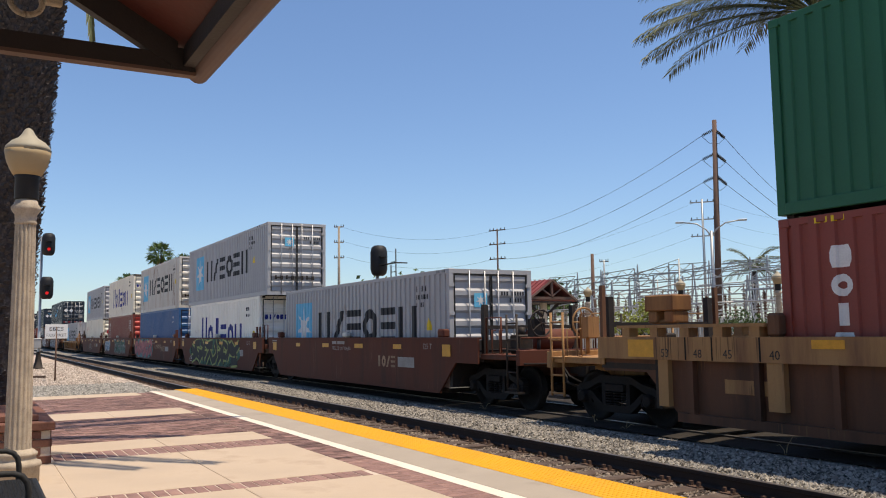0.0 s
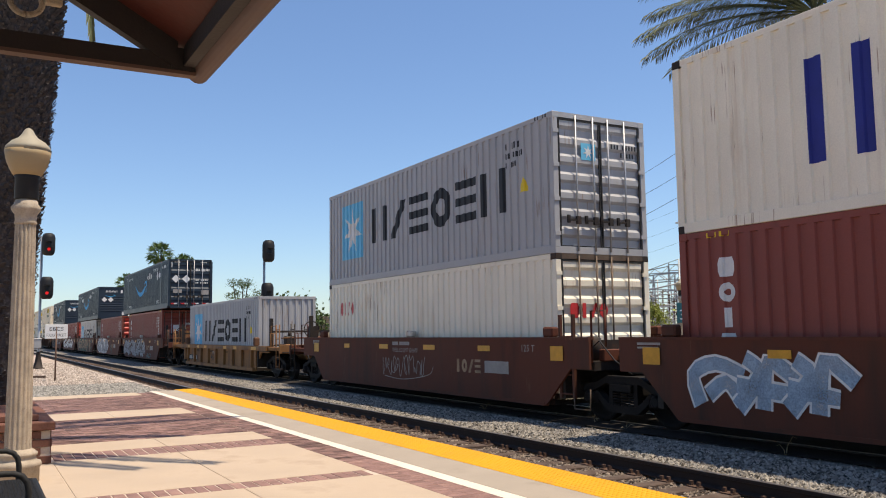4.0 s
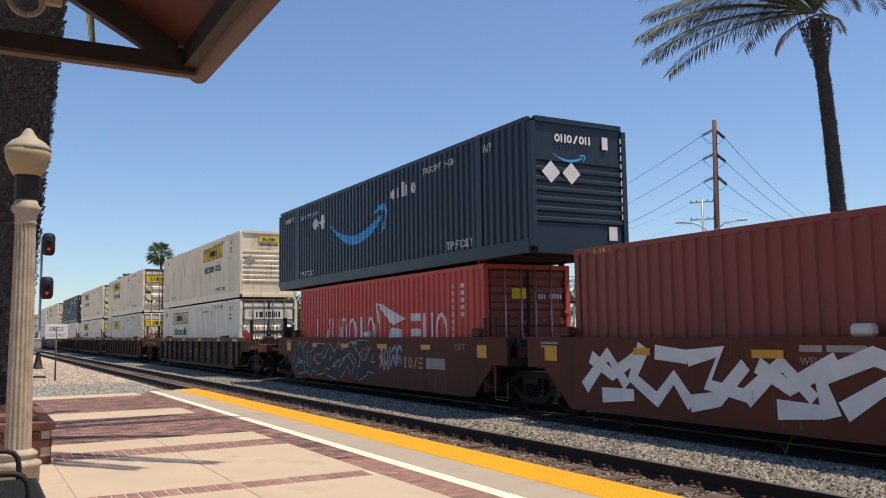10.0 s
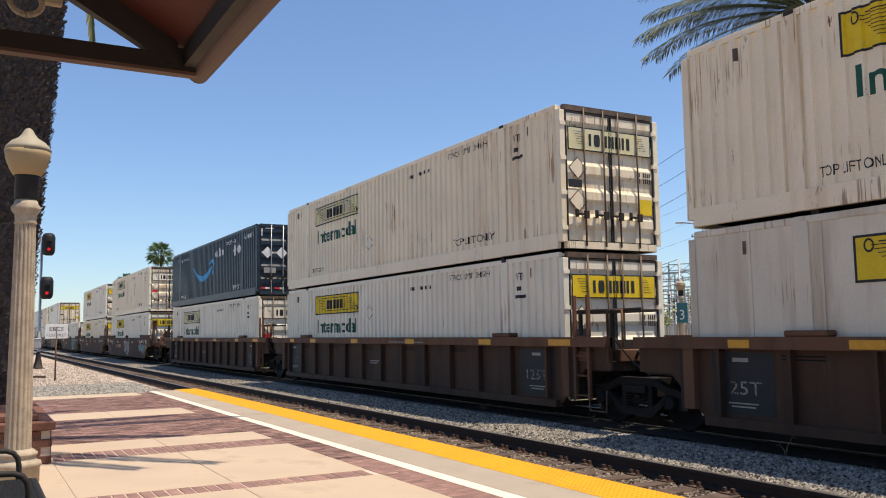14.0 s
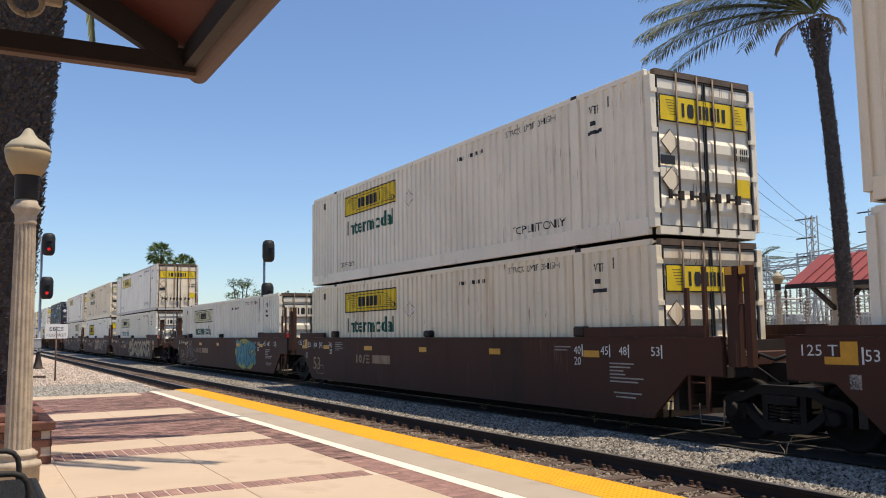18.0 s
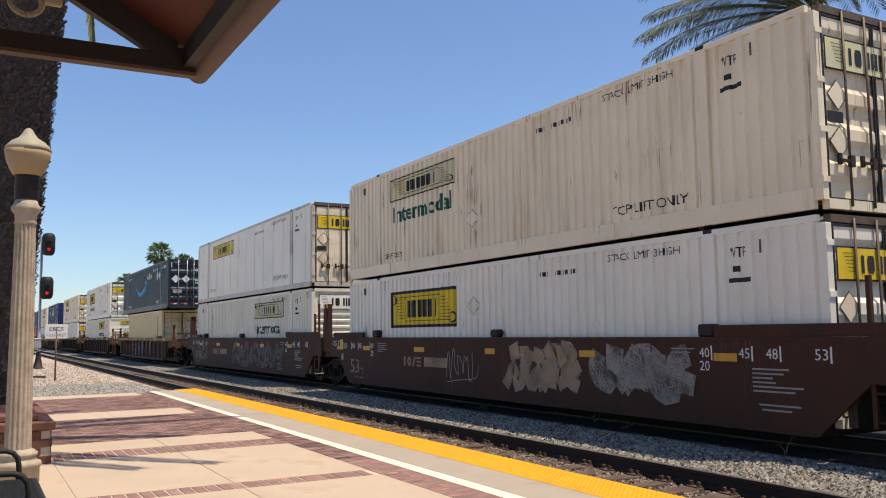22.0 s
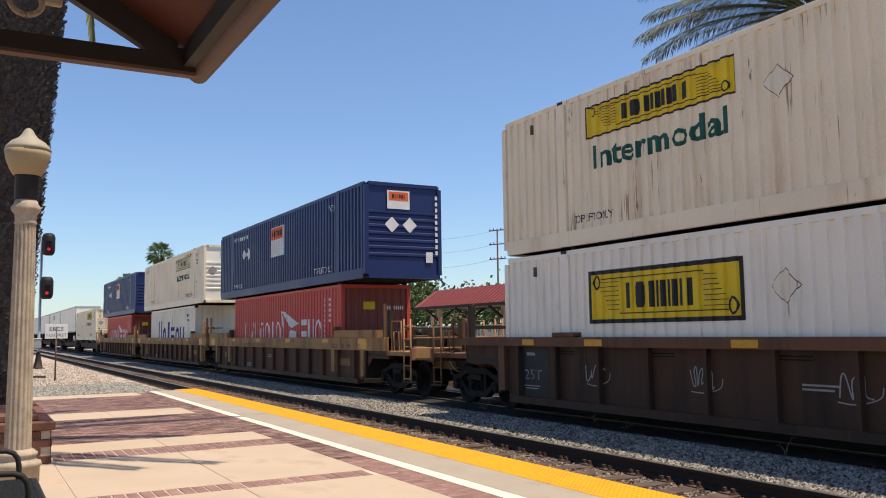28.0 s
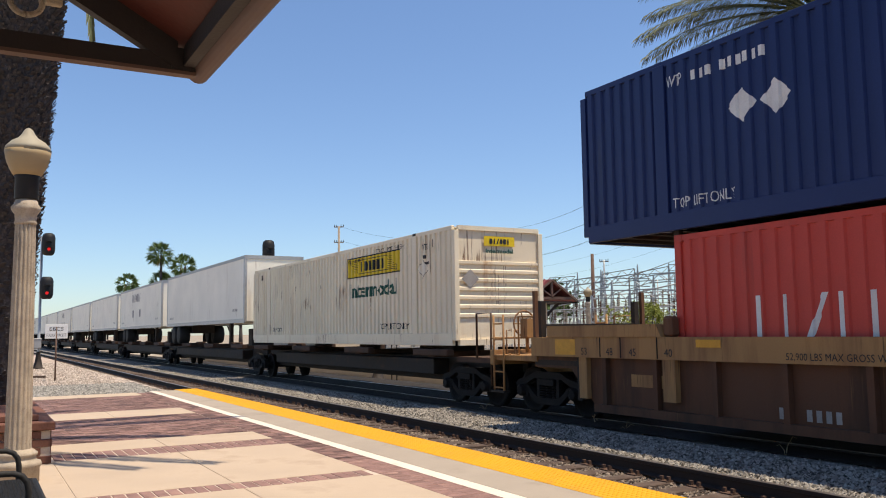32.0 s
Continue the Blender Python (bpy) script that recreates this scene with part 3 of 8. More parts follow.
NEAR = 7.04
for y in (NEAR - 0.7175, NEAR + 0.7175):
    rail(y, "rails of the near track")
for y in (AXIS - 0.7175, AXIS + 0.7175):
    rail(y, "rails of the train's track")


def sleepers(y, x0, x1, step):
    """Single timbers with tie plates and spikes near the camera."""
    rnd = random.Random(int(y * 10))
    timber = bpy.data.meshes.new("sleeper")
    bm = boxes((-0.115, 0.115, -1.3, 1.3, -0.33, -0.185), bevel=0.012)
    bm.to_mesh(timber)
    bm.free()
    plate = bpy.data.meshes.new("tie_plate")
    bm = boxes((-0.09, 0.09, -0.18, 0.18, -0.185, -0.17), *[(a - .02, a + .02, b - .02, b + .02, -0.17, -0.12) for a in (-.06, .06) for b in (-.12, .12)])
    bm.to_mesh(plate)
    bm.free()
    x = x0
    while x < x1:
        s = part("sleeper", timber, "sleeper", None, "", pose(x + rnd.uniform(-.03, .03), y + rnd.uniform(-.03, .03), rnd.uniform(-.02, .012), 0, rnd.uniform(-1.5, 1.5), rnd.uniform(-2.2, 2.2)))
        tagged(s, "weathered dark timber railway sleeper", "sleeper", "sleepers of the near track")
        if x > -40:
            for k in (-0.7175, 0.7175):
                part("tie_plate", plate, "plate", s, "", pose(0, k, 0))
        x += step * rnd.uniform(0.9, 1.1)


sleepers(NEAR, -90, -2, 0.52)
# sleepers below the train take the same shade-dark colour, not bare timber's
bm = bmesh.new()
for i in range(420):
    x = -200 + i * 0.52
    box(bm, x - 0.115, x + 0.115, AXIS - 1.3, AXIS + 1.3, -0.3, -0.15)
tagged(part("sleepers", bm, "shadeballast"), "timber sleepers under the train, coloured near black for its shade", "sleeper", kind="stuff")

# ---- platform ----
FAR, EDGE, TOP = -23.9, 5.648, 0.2
platform = thing("platform", "station platform of buff concrete with bands of brick", "platform", None, "", "structure")
part("platform_base", boxes((-24.5, 30, 4.98, EDGE - 0.03, -0.34, TOP - 0.07), (FAR, 30, -14, 4.98, -0.34, TOP - 0.07)), "edgeconcrete", platform)
part("edge_strip", boxes((-24.2, 30, 4.462, 5.028, TOP - 0.07, TOP)), "edgeconcrete", platform, "grey brushed concrete strip")
part("white_line", boxes((-24.1, 30, 4.285, 4.456, TOP - 0.07, TOP)), "whiteline", platform, "painted white line")
# tactile strip in panels with rows of domes
tact = bpy.data.meshes.new("tactile_panel")
bm = boxes((0.003, 0.907, 5.034, EDGE, TOP - 0.07, TOP + 0.002), bevel=0.003)
for i in range(15):
    for j in range(10):
        cx, cy = 0.03 + i * 0.0605, 5.065 + j * 0.061
        ring = [bm.verts.new((cx + .012 * math.cos(a * math.pi / 2 + .78), cy + .012 * math.sin(a * math.pi / 2 + .78), TOP + 0.007)) for a in range(4)]
        foot = [bm.verts.new((cx + .02 * math.cos(a * math.pi / 2 + .78), cy + .02 * math.sin(a * math.pi / 2 + .78), TOP + 0.0015)) for a in range(4)]
        bm.faces.new(ring)
        for a in range(4):
            bm.faces.new((foot[a], foot[(a + 1) % 4], ring[(a + 1) % 4], ring[a]))
bm.to_mesh(tact)
bm.free()
x = -24.5
while x < 3:
    part("tactile_panel", tact, "tactile", platform, "", pose(x, 0, 0))
    x += 0.91
# concrete panels between the brick bands
joints = []


def slab(x0, x1, y0, y1):
    """Concrete panels with sawn joints."""
    ny = max(1, round((y1 - y0) / 1.8))
    for j in range(ny):
        a, b = y0 + (y1 - y0) * j / ny, y0 + (y1 - y0) * (j + 1) / ny
        part("concrete_panel", boxes((x0 + 0.004, x1 - 0.004, a + 0.004, b - 0.004, TOP - 0.07, TOP), bevel=0.004), "concrete", platform)


RUN0, RUN1 = 3.90, 4.278
for x0, x1 in ((FAR, -22.8), (-18.35, -16.95), (-13.16, -12.14), (-11.44, -8.76), (-8.40, -5.7), (-5.36, -2.6), (-2.2, 1.0), (1.0, 6.0), (6.0, 12.0)):
    slab(x0, x1, 0.92, RUN0)
    slab(x0, x1, -6.0, 0.92)
part("mortar_bed", boxes((-22.9, 3, -6.0, 4.28, TOP - 0.075, TOP - 0.008)), "mortar", platform, "pale mortar between the bricks")
# bricks: soldier courses one by one, field bricks joined further off
brick = bpy.data.meshes.new("brick")
bm = boxes((-0.098, 0.098, -0.046, 0.046, -0.06, 0.0), bevel=0.005)
bm.to_mesh(brick)
bm.free()
rnd = random.Random(5)
field = bmesh.new()
near = []


def lay(x, y, turned, single):
    if single and len(near) < 300:
        near.append(part("brick", brick, "brick", platform, "", pose(x, y, TOP + rnd.uniform(-.003, .001), rnd.uniform(-.4, .4), rnd.uniform(-.4, .4), 90 if turned else 0)))
    else:
        w, d = (0.046, 0.098) if turned else (0.098, 0.046)
        z = TOP + rnd.uniform(-.004, .001)
        box(field, x - w, x + w, y - d, y + d, TOP - 0.06, z)


paver = bpy.data.meshes.new("brick")
bm = boxes((-0.168, 0.168, -0.055, 0.055, -0.06, 0.0), bevel=0.005)
bm.to_mesh(paver)
bm.free()
for band, y in ((-8.58, -2.0), (-11.62, 0.95), (-11.95, 0.95)):
    while y < RUN0 - 0.09:
        part("brick", paver, "brick", platform, "", pose(band, y + 0.06, TOP + rnd.uniform(-.003, .001), rnd.uniform(-.4, .4), rnd.uniform(-.4, .4), rnd.uniform(-.6, .6)))
        y += 0.124
y = RUN0 + 0.055
x = -23.7
while x < -2.6:
    for k in (RUN0 + 0.1, RUN0 + 0.29):
        lay(x, k, True, x > -9.5 and x < -5.2)
    x += 0.104
x = -22.75
row = 0
while x < -18.4:
    y = -3.0 + (0.1 if row % 2 else 0)
    while y < RUN0 - 0.08:
        lay(x + 0.05, y + 0.1, True, False)
        y += 0.205
    x += 0.1
    row += 1
x = -16.9
while x < -13.2:
    y = -3.0 + (0.1 if row % 2 else 0)
    while y < RUN0 - 0.08:
        lay(x + 0.05, y + 0.1, True, False)
        y += 0.205
    x += 0.1
    row += 1
tagged(part("brick_field", field, "brick", platform), "", "", "", "stuff")
bv = M["brick"].node_tree
oi = bv.nodes.new("ShaderNodeNewGeometry")
hs = bv.nodes.new("ShaderNodeHueSaturation")
mr = bv.nodes.new("ShaderNodeMapRange")
mr.inputs[3].default_value, mr.inputs[4].default_value = 0.6, 1.7
bv.links.new(oi.outputs["Random Per Island"], mr.inputs[0])
bv.links.new(mr.outputs[0], hs.inputs["Value"])
src = bv.nodes["Principled BSDF"].inputs["Base Color"].links[0].from_socket
bv.links.new(src, hs.inputs["Color"])
bv.links.new(hs.outputs[0], bv.nodes["Principled BSDF"].inputs["Base Color"])


# ---- near things ----
def post_lamp(m, label, group, detail=True):
    """A fluted concrete post with a cream acorn globe."""
    t = thing("post_lamp", label, "street lamp", m, group)
    def shaft():
        bm = bmesh.new()
        n = 80
        wave = (0.0, -0.004, -0.013, -0.013, -0.004)
        rings = []
        for z, r in ((0.33, 0.131), (1.0, 0.124), (2.0, 0.112), (2.72, 0.103)):
            rings.append([bm.verts.new(((r + wave[i % 5]) * math.cos(i * 2 * math.pi / n), (r + wave[i % 5]) * math.sin(i * 2 * math.pi / n), z)) for i in range(n)])
        for lo, hi in zip(rings, rings[1:]):
            for i in range(n):
                bm.faces.new((lo[i], lo[(i + 1) % n], hi[(i + 1) % n], hi[i]))
        return bm
    piece("pedestal", "lamp", lambda: lathe([(0.215, 0.0), (0.215, 0.15), (0.225, 0.16), (0.234, 0.185), (0.225, 0.215), (0.19, 0.225), (0.178, 0.245), (0.178, 0.265), (0.192, 0.28), (0.192, 0.305), (0.165, 0.325), (0.14, 0.345)], 32), "aggregate", t)
    piece("shaft", "lamp", shaft, "aggregate", t, "fluted concrete shaft")
    piece("capital", "lamp", lambda: lathe([(0.105, 2.715), (0.115, 2.73), (0.105, 2.76), (0.11, 2.82), (0.145, 2.87), (0.15, 2.9), (0.12, 2.94), (0.105, 2.99)], 24), "aggregate", t)
    piece("collar", "lamp", lambda: lathe([(0.115, 2.985), (0.12, 3.0), (0.12, 3.22), (0.135, 3.25)], 20), "signalblack", t, "dark metal collar")
    piece("globe", "lamp", lambda: lathe([(0.135, 3.245), (0.17, 3.3), (0.205, 3.38), (0.225, 3.46), (0.232, 3.52)], 28), "globe", t, "cream frosted globe")
    piece("globe_cap", "lamp", lambda: lathe([(0.234, 3.518), (0.222, 3.56), (0.17, 3.62), (0.10, 3.66), (0.07, 3.70), (0.045, 3.745), (0.03, 3.765), (0.004, 3.775)], 28), "globetop", t, "pale pointed cap")
    return t


post_lamp(pose(-10.05, 0.475, 0.2), "fluted concrete lamp post with a cream acorn globe on the platform", "acorn lamps")

# brick planter round the palm
planter = thing("brick_planter", "low brick planter wall with a moulded cap course", "planter", pose(-11.28, 0.9, 0.2))
part("wall_core", boxes((-3.6, -0.02, -1.6, -0.02, 0, 0.40), bevel=0.01), "mortar", planter)
part("cap_course", boxes((-3.65, 0.03, -1.65, 0.03, 0.40, 0.50), bevel=0.012), "planterbrick", planter)
part("cap_course", boxes((-3.5, -0.16, -1.5, -0.14, 0.50, 0.58), bevel=0.012), "planterbrick", planter)
wallbrick = bpy.data.meshes.new("brick")
bm = boxes((-0.098, 0.098, -0.02, 0.02, 0, 0.09), bevel=0.005)
bm.to_mesh(wallbrick)
bm.free()
for r in range(4):
    for i in range(7):
        part("brick", wallbrick, "planterbrick", planter, "", pose(-0.02 + 0.0, -0.12 - i * 0.205 - (0.1 if r % 2 else 0), 0.005 + r * 0.099, 0, 0, 90))
    for i in range(17):
        part("brick", wallbrick, "planterbrick", planter, "", pose(-0.12 - i * 0.205 - (0.1 if r % 2 else 0), -0.02, 0.005 + r * 0.099))


def palm_trunk(height, r0, r1, lean, seed, step=0.11, bulge=0.0):
    """A trunk clad in ragged stubs of old leaf bases."""
    rnd = random.Random(seed)
    bm = bmesh.new()
    core = [(lean[0] * (i / 10) ** 2.2, lean[1] * (i / 10) ** 2.2, height * i / 10) for i in range(11)]
    rings = []
    for i, c in enumerate(core):
        r = (r0 + (r1 - r0) * i / 10) * 0.95
        rings.append([bm.verts.new((c[0] + r * math.cos(k * 0.4488), c[1] + r * math.sin(k * 0.4488), c[2])) for k in range(14)])
    for lo, hi in zip(rings, rings[1:]):
        for k in range(14):
            bm.faces.new((lo[k], lo[(k + 1) % 14], hi[(k + 1) % 14], hi[k]))
    rows = int(height / step)
    for k in range(rows):
        f = k / rows
        cx, cy = lean[0] * f ** 2.2, lean[1] * f ** 2.2
        r = r0 + (r1 - r0) * f + bulge * max(0, (f - 0.86) / 0.14)
        m = max(11, int(2 * math.pi * r / 0.085))
        for i in range(m):
            a = (i + 0.5 * (k % 2)) * 2 * math.pi / m + rnd.uniform(-.05, .05)
            z = k * step + rnd.uniform(-.4, .4) * step
            w = math.pi / m * rnd.uniform(0.6, 1.25)
            out = r + rnd.uniform(-0.01, 0.045)
            up = step * rnd.uniform(0.5, 1.5)
            q = [(a - w, r * 0.94, z), (a + w, r * 0.94, z), (a + w * rnd.uniform(.2, .8), out, z + up), (a - w * rnd.uniform(.2, .8), out - .01, z + up * rnd.uniform(.7, 1.2)), (a, r * 0.92, z + up * 1.3)]
            v = [bm.verts.new((cx + s[1] * math.cos(s[0]), cy + s[1] * math.sin(s[0]), s[2])) for s in q]
            bm.faces.new((v[0], v[1], v[2], v[3]))
            bm.faces.new((v[3], v[2], v[4]))
    return bm


def frond(bm, base, heading, rise, length, droop, seed, leaf=0.45, pairs=34, spread=0.9, broad=0.02):
    """A feather leaf: an arching rib with two rows of narrow leaflets."""
    rnd = random.Random(seed)
    pts = []
    p = Vector(base)
    el = rise
    n = 16
    for i in range(n + 1):
        pts.append(p.copy())
        d = Vector((math.cos(heading) * math.cos(el), math.sin(heading) * math.cos(el), math.sin(el)))
        p = p + d * (length / n)
        el -= droop / n * (0.5 + i / n)
    for i in range(n):
        tube(bm, pts[i], pts[i + 1], 0.03 * (1 - i / n) + 0.006, 0.03 * (1 - (i + 1) / n) + 0.006, 5, False)
    for k in range(pairs):
        f = 0.12 + 0.88 * k / pairs
        i = min(n - 1, int(f * n))
        o = pts[i].lerp(pts[i + 1], f * n - i)
        d = (pts[i + 1] - pts[i]).normalized()
        side = d.cross(Vector((0, 0, 1))).normalized()
        for s in (-1, 1):
            ll = leaf * (0.55 + 0.75 * math.sin(math.pi * min(1, f * 0.9 + 0.08))) * rnd.uniform(0.85, 1.1)
            w = (d * rnd.uniform(0.55, 0.85) + side * s * spread + Vector((0, 0, rnd.uniform(-.55, -.15)))).normalized()
            tip = o + w * ll + Vector((0, 0, -0.12 * ll))
            mid = o + w * ll * 0.5
            q = w.cross(Vector((0, 0, 1))).normalized() * broad + Vector((0, 0, 0.01))
            v = [bm.verts.new(c) for c in (o, mid + q, tip, mid - q)]
            bm.faces.new(v)


big_palm = thing("date_palm", "thick dark date palm trunk clad in old leaf bases", "palm tree", pose(-13.6, 0.38, 0.2))
part("trunk", palm_trunk(9.5, 0.27, 0.86, (0.049, 0.087), 7, 0.06), "bark", big_palm)
bm = bmesh.new()
for i in range(13):
    frond(bm, (0, 0, 9.4), radians(165 + i * 16), 0.95 - 0.28 * (i % 3), 5.4, 1.35, 100 + i, 0.6, 46)
# long leaves that lean over the platform
for i, (a, l, low) in enumerate(((92, 6.2, 0.1), (39, 6.85, 0.1), (33, 6.25, 0.08), (64, 5.15, 0.1), (136, 5.3, 0.1), (101, 5.6, 0.3))):
    frond(bm, (0, 0, 9.0), radians(a), low, l, 0.6, 320 + i, 0.36, 120, 0.6, 0.022)
frond(bm, (0.1, 0.18, 9.1), radians(61), -1.12, 3.5, 0.45, 300, 0.34, 44, 0.5)
part("crown", bm, "frond", big_palm)

# canopy corner overhead: end truss, eave beam, soffit
CX, CY, CZ = -4.66, 1.06, 3.145
canopy = thing("platform_canopy", "brown timber platform canopy with a boarded red soffit", "canopy", pose(CX, CY, CZ))
SL = math.tan(radians(29))
bm = bmesh.new()
prism(bm, [(-0.03, 0.0), (-0.03, 0.09), (-7.0, 0.09), (-7.0, 0.0)], -0.06, 0.0)
bmesh.ops.rotate(bm, verts=bm.verts[:], matrix=Matrix.Rotation(math.pi / 2, 3, "Z"))
part("tie_beam", bm, "timber", canopy, "dark timber tie beam")
bm = boxes((-0.004, 0.064, -7.0, -0.03, -0.02, -0.001))
part("beam_foot", bm, "fascia", canopy, "lighter underside board of the beam")


def raft(x0, x1, z0, z1, y0=0.0, y1=-3.5, run=None):
    """A sloping board in the roof plane between two heights over the soffit."""
    bm = bmesh.new()
    v = [bm.verts.new(p) for p in ((x0, y0, -y0 * SL + z0), (x1, y0, -y0 * SL + z0), (x1, y1, -y1 * SL + z0), (x0, y1, -y1 * SL + z0), (x0, y0, -y0 * SL + z1), (x1, y0, -y0 * SL + z1), (x1, y1, -y1 * SL + z1), (x0, y1, -y1 * SL + z1))]
    for f in ((0, 3, 2, 1), (4, 5, 6, 7), (0, 1, 5, 4), (1, 2, 6, 5), (2, 3, 7, 6), (3, 0, 4, 7)):
        bm.faces.new([v[i] for i in f])
    return bm


part("end_rafter", raft(0.0, 0.07, -0.065, 0.085, -0.13), "timber", canopy, "dark sloping rafter")
for i in range(1, 6):
    part("rafter", raft(i * 1.6, i * 1.6 + 0.09, -0.05, 0.085, -0.13), "timber", canopy)
part("soffit", raft(-0.05, 9.0, 0.088, 0.12, -0.03, -3.5), "soffit", canopy, "red-brown boards under the roof")
part("roof_sheet", raft(-0.12, 9.05, 0.124, 0.16, 0.0, -3.5), "redroof", canopy)
bm = bmesh.new()
tube(bm, (-0.09, 0.018, 0.045), (9.0, 0.018, 0.045), 0.062, 0.062, 16)
part("eave_gutter", bm, "fascia", canopy, "rounded brown eave gutter")
part("eave_board", boxes((0.08, 9.0, -0.10, -0.035, 0.02, 0.13)), "timber", canopy, "dark board behind the gutter")
part("rafter_heel", boxes((0.005, 0.068, -0.16, -0.035, 0.004, 0.125)), "timber", canopy)
part("gable_post", boxes((0.02, 0.16, -3.6, -3.45, 0.14, 2.1)), "timber", canopy)
part("far_roof", raft(-0.12, 9.05, 0.088, 0.17, 0.16, -3.5), "soffit", canopy, "", pose(0, -7.0, 0) @ Matrix.Diagonal((1, -1, 1, 1)))
for x in (2.2, 8.4):
    part("canopy_post", boxes((x - 0.1, x + 0.1, -3.6, -3.4, -CZ + 0.2, 2.0), bevel=0.01), "timber", canopy)

fixture = thing("canopy_fixture", "cream round loudspeaker fixture hung under the canopy", "fixture", pose(-4.7, 0.19, 3.43))
bm = bmesh.new()
ring = [(0.075 * math.cos(a), 0.075 * math.sin(a), 0) for a in np.linspace(0, 2 * math.pi, 25)]
tubes(ring, 0.016, 8, bm)
bmesh.ops.rotate(bm, verts=bm.verts[:], matrix=Matrix.Rotation(radians(78), 3, "Y"))
part("horn", bm, "aggregate", fixture)
part("bracket", boxes((-0.02, 0.02, 0.08, 0.17, 0.0, 0.07), (-0.02, 0.02, 0.06, 0.09, 0.02, 0.12), bevel=0.008), "aggregate", fixture)

# bench at the edge of the view
bench = thing("metal_bench", "black perforated metal bench with looped arm rests", "bench", pose(-5.6, 0.305, 0.2))
bm = bmesh.new()
for i in range(27):
    tube(bm, (-1.65, -0.5 + i * 0.0246, 0.44), (0.0, -0.5 + i * 0.0246, 0.44), 0.0075, 0.0075, 4)
for i in range(68):
    tube(bm, (-1.65 + i * 0.0246, -0.5, 0.44), (-1.65 + i * 0.0246, 0.14, 0.44), 0.0075, 0.0075, 4)
part("mesh_seat", bm, "black", bench)
part("seat_rim", tubes([(-1.67, -0.5, 0.44), (0.02, -0.5, 0.44), (0.02, 0.16, 0.42), (-1.67, 0.16, 0.42)], 0.022, 8), "black", bench)
for x in (-0.43, -1.65):
    part("arm_rest", tubes([(x, 0.05, 0.0), (x, 0.05, 0.54), (x, 0.04, 0.6), (x, 0.01, 0.64), (x, -0.04, 0.66), (x, -0.2, 0.665), (x, -0.45, 0.66)], 0.02, 8), "black", bench, "looped round arm rest")
for x in (-0.43, -1.65):
    part("bench_leg", tubes([(x, -0.45, 0.0), (x, -0.45, 0.44)], 0.022, 8), "black", bench)


# signals, sign and box beside the near track
def signal_mast(m, label, heads, height, lit, ladder=False):
    t = thing("railway_signal", label, "signal", m, "signals")
    piece("mast", height, lambda: lathe([(0.1, 0.95), (0.075, 1.0), (0.07, height)], 12), "galv", t, "pale grey mast")
    piece("mast_foot", height, lambda: lathe([(0.36, 0.0), (0.36, 0.06), (0.26, 0.08), (0.17, 0.5), (0.1, 0.92), (0.1, 0.96)], 10), "steel", t, "dark flared cast foot")
    for i, (dx, dy, z) in enumerate(heads):
        h = part("signal_head", lathe([(0.2, -0.62), (0.3, -0.54), (0.35, -0.36), (0.35, 0.36), (0.3, 0.54), (0.2, 0.62)], 18), "signalblack", t, "black oval signal head", pose(dx, dy, z))
        part("hood", boxes((0.2, 0.52, -0.16, 0.16, 0.12, 0.15), (0.2, 0.52, -0.16, 0.16, -0.2, -0.17)), "signalblack", h)
        if lit:
            part("lens", lathe([(0.085, -0.01), (0.085, 0.01)], 14), "redlamp", h, "glowing red lens", pose(0.36, 0, -0.3, 0, 90, 0))
        part("lens_dark", lathe([(0.085, -0.01), (0.085, 0.01)], 14), "black", h, "", pose(0.36, 0, 0.1, 0, 90, 0))
        part("bracket", boxes((-0.1, 0.0, -0.3, 0.1, -0.5, -0.42)), "galv", h)
    return t




def weed(x, y, h, seed):
    """A dry stalk with a bent top."""
    rnd = random.Random(seed)
    t = thing("dry_weed", "dry pale weed stalk growing in the ballast", "weed", pose(x, y, -0.12), "weeds in the ballast")
    for k in range(3):
        a = rnd.uniform(0, 6.28)
        d = rnd.uniform(0.05, 0.14)
        part("stalk", tubes([(0, 0, 0), (d * .3 * math.cos(a), d * .3 * math.sin(a), h * .6 * (1 - .2 * k)), (d * math.cos(a), d * math.sin(a), h * (1 - .2 * k)), (d * 1.5 * math.cos(a), d * 1.5 * math.sin(a), h * (.93 - .2 * k))], 0.004, 4), "drystalk", t)
    return t


for i, (x, y, h) in enumerate(((-12.8, 10.4, 0.24), (-11.7, 10.2, 0.2), (-8.2, 10.05, 0.3), (-16.4, 10.2, 0.2), (-6.2, 10.0, 0.22))):
    weed(x, y, h, 70 + i)


def ribs_profile(x0, x1, y, pitch=0.28, depth=0.036, flank=0.03):
    """The outline of a corrugated side wall from x0 to x1: outer faces at y, hollows depth further in, steep flanks."""
    n = max(1, round((x1 - x0) / pitch))
    p = (x1 - x0) / n
    out = []
    for i in range(n):
        a = x0 + i * p
        out += [(a, y + depth), (a + p * 0.19, y + depth), (a + p * 0.19 + flank, y), (a + p * 0.81 - flank, y), (a + p * 0.81, y + depth)]
    out.append((x1, y + depth))
    return out


def wall_from(profile, z0, z1):
    bm = bmesh.new()
    lo = [bm.verts.new((x, y, z0)) for x, y in profile]
    hi = [bm.verts.new((x, y, z1)) for x, y in profile]
    for i in range(len(profile) - 1):
        bm.faces.new((lo[i], lo[i + 1], hi[i + 1], hi[i]))
    return bm


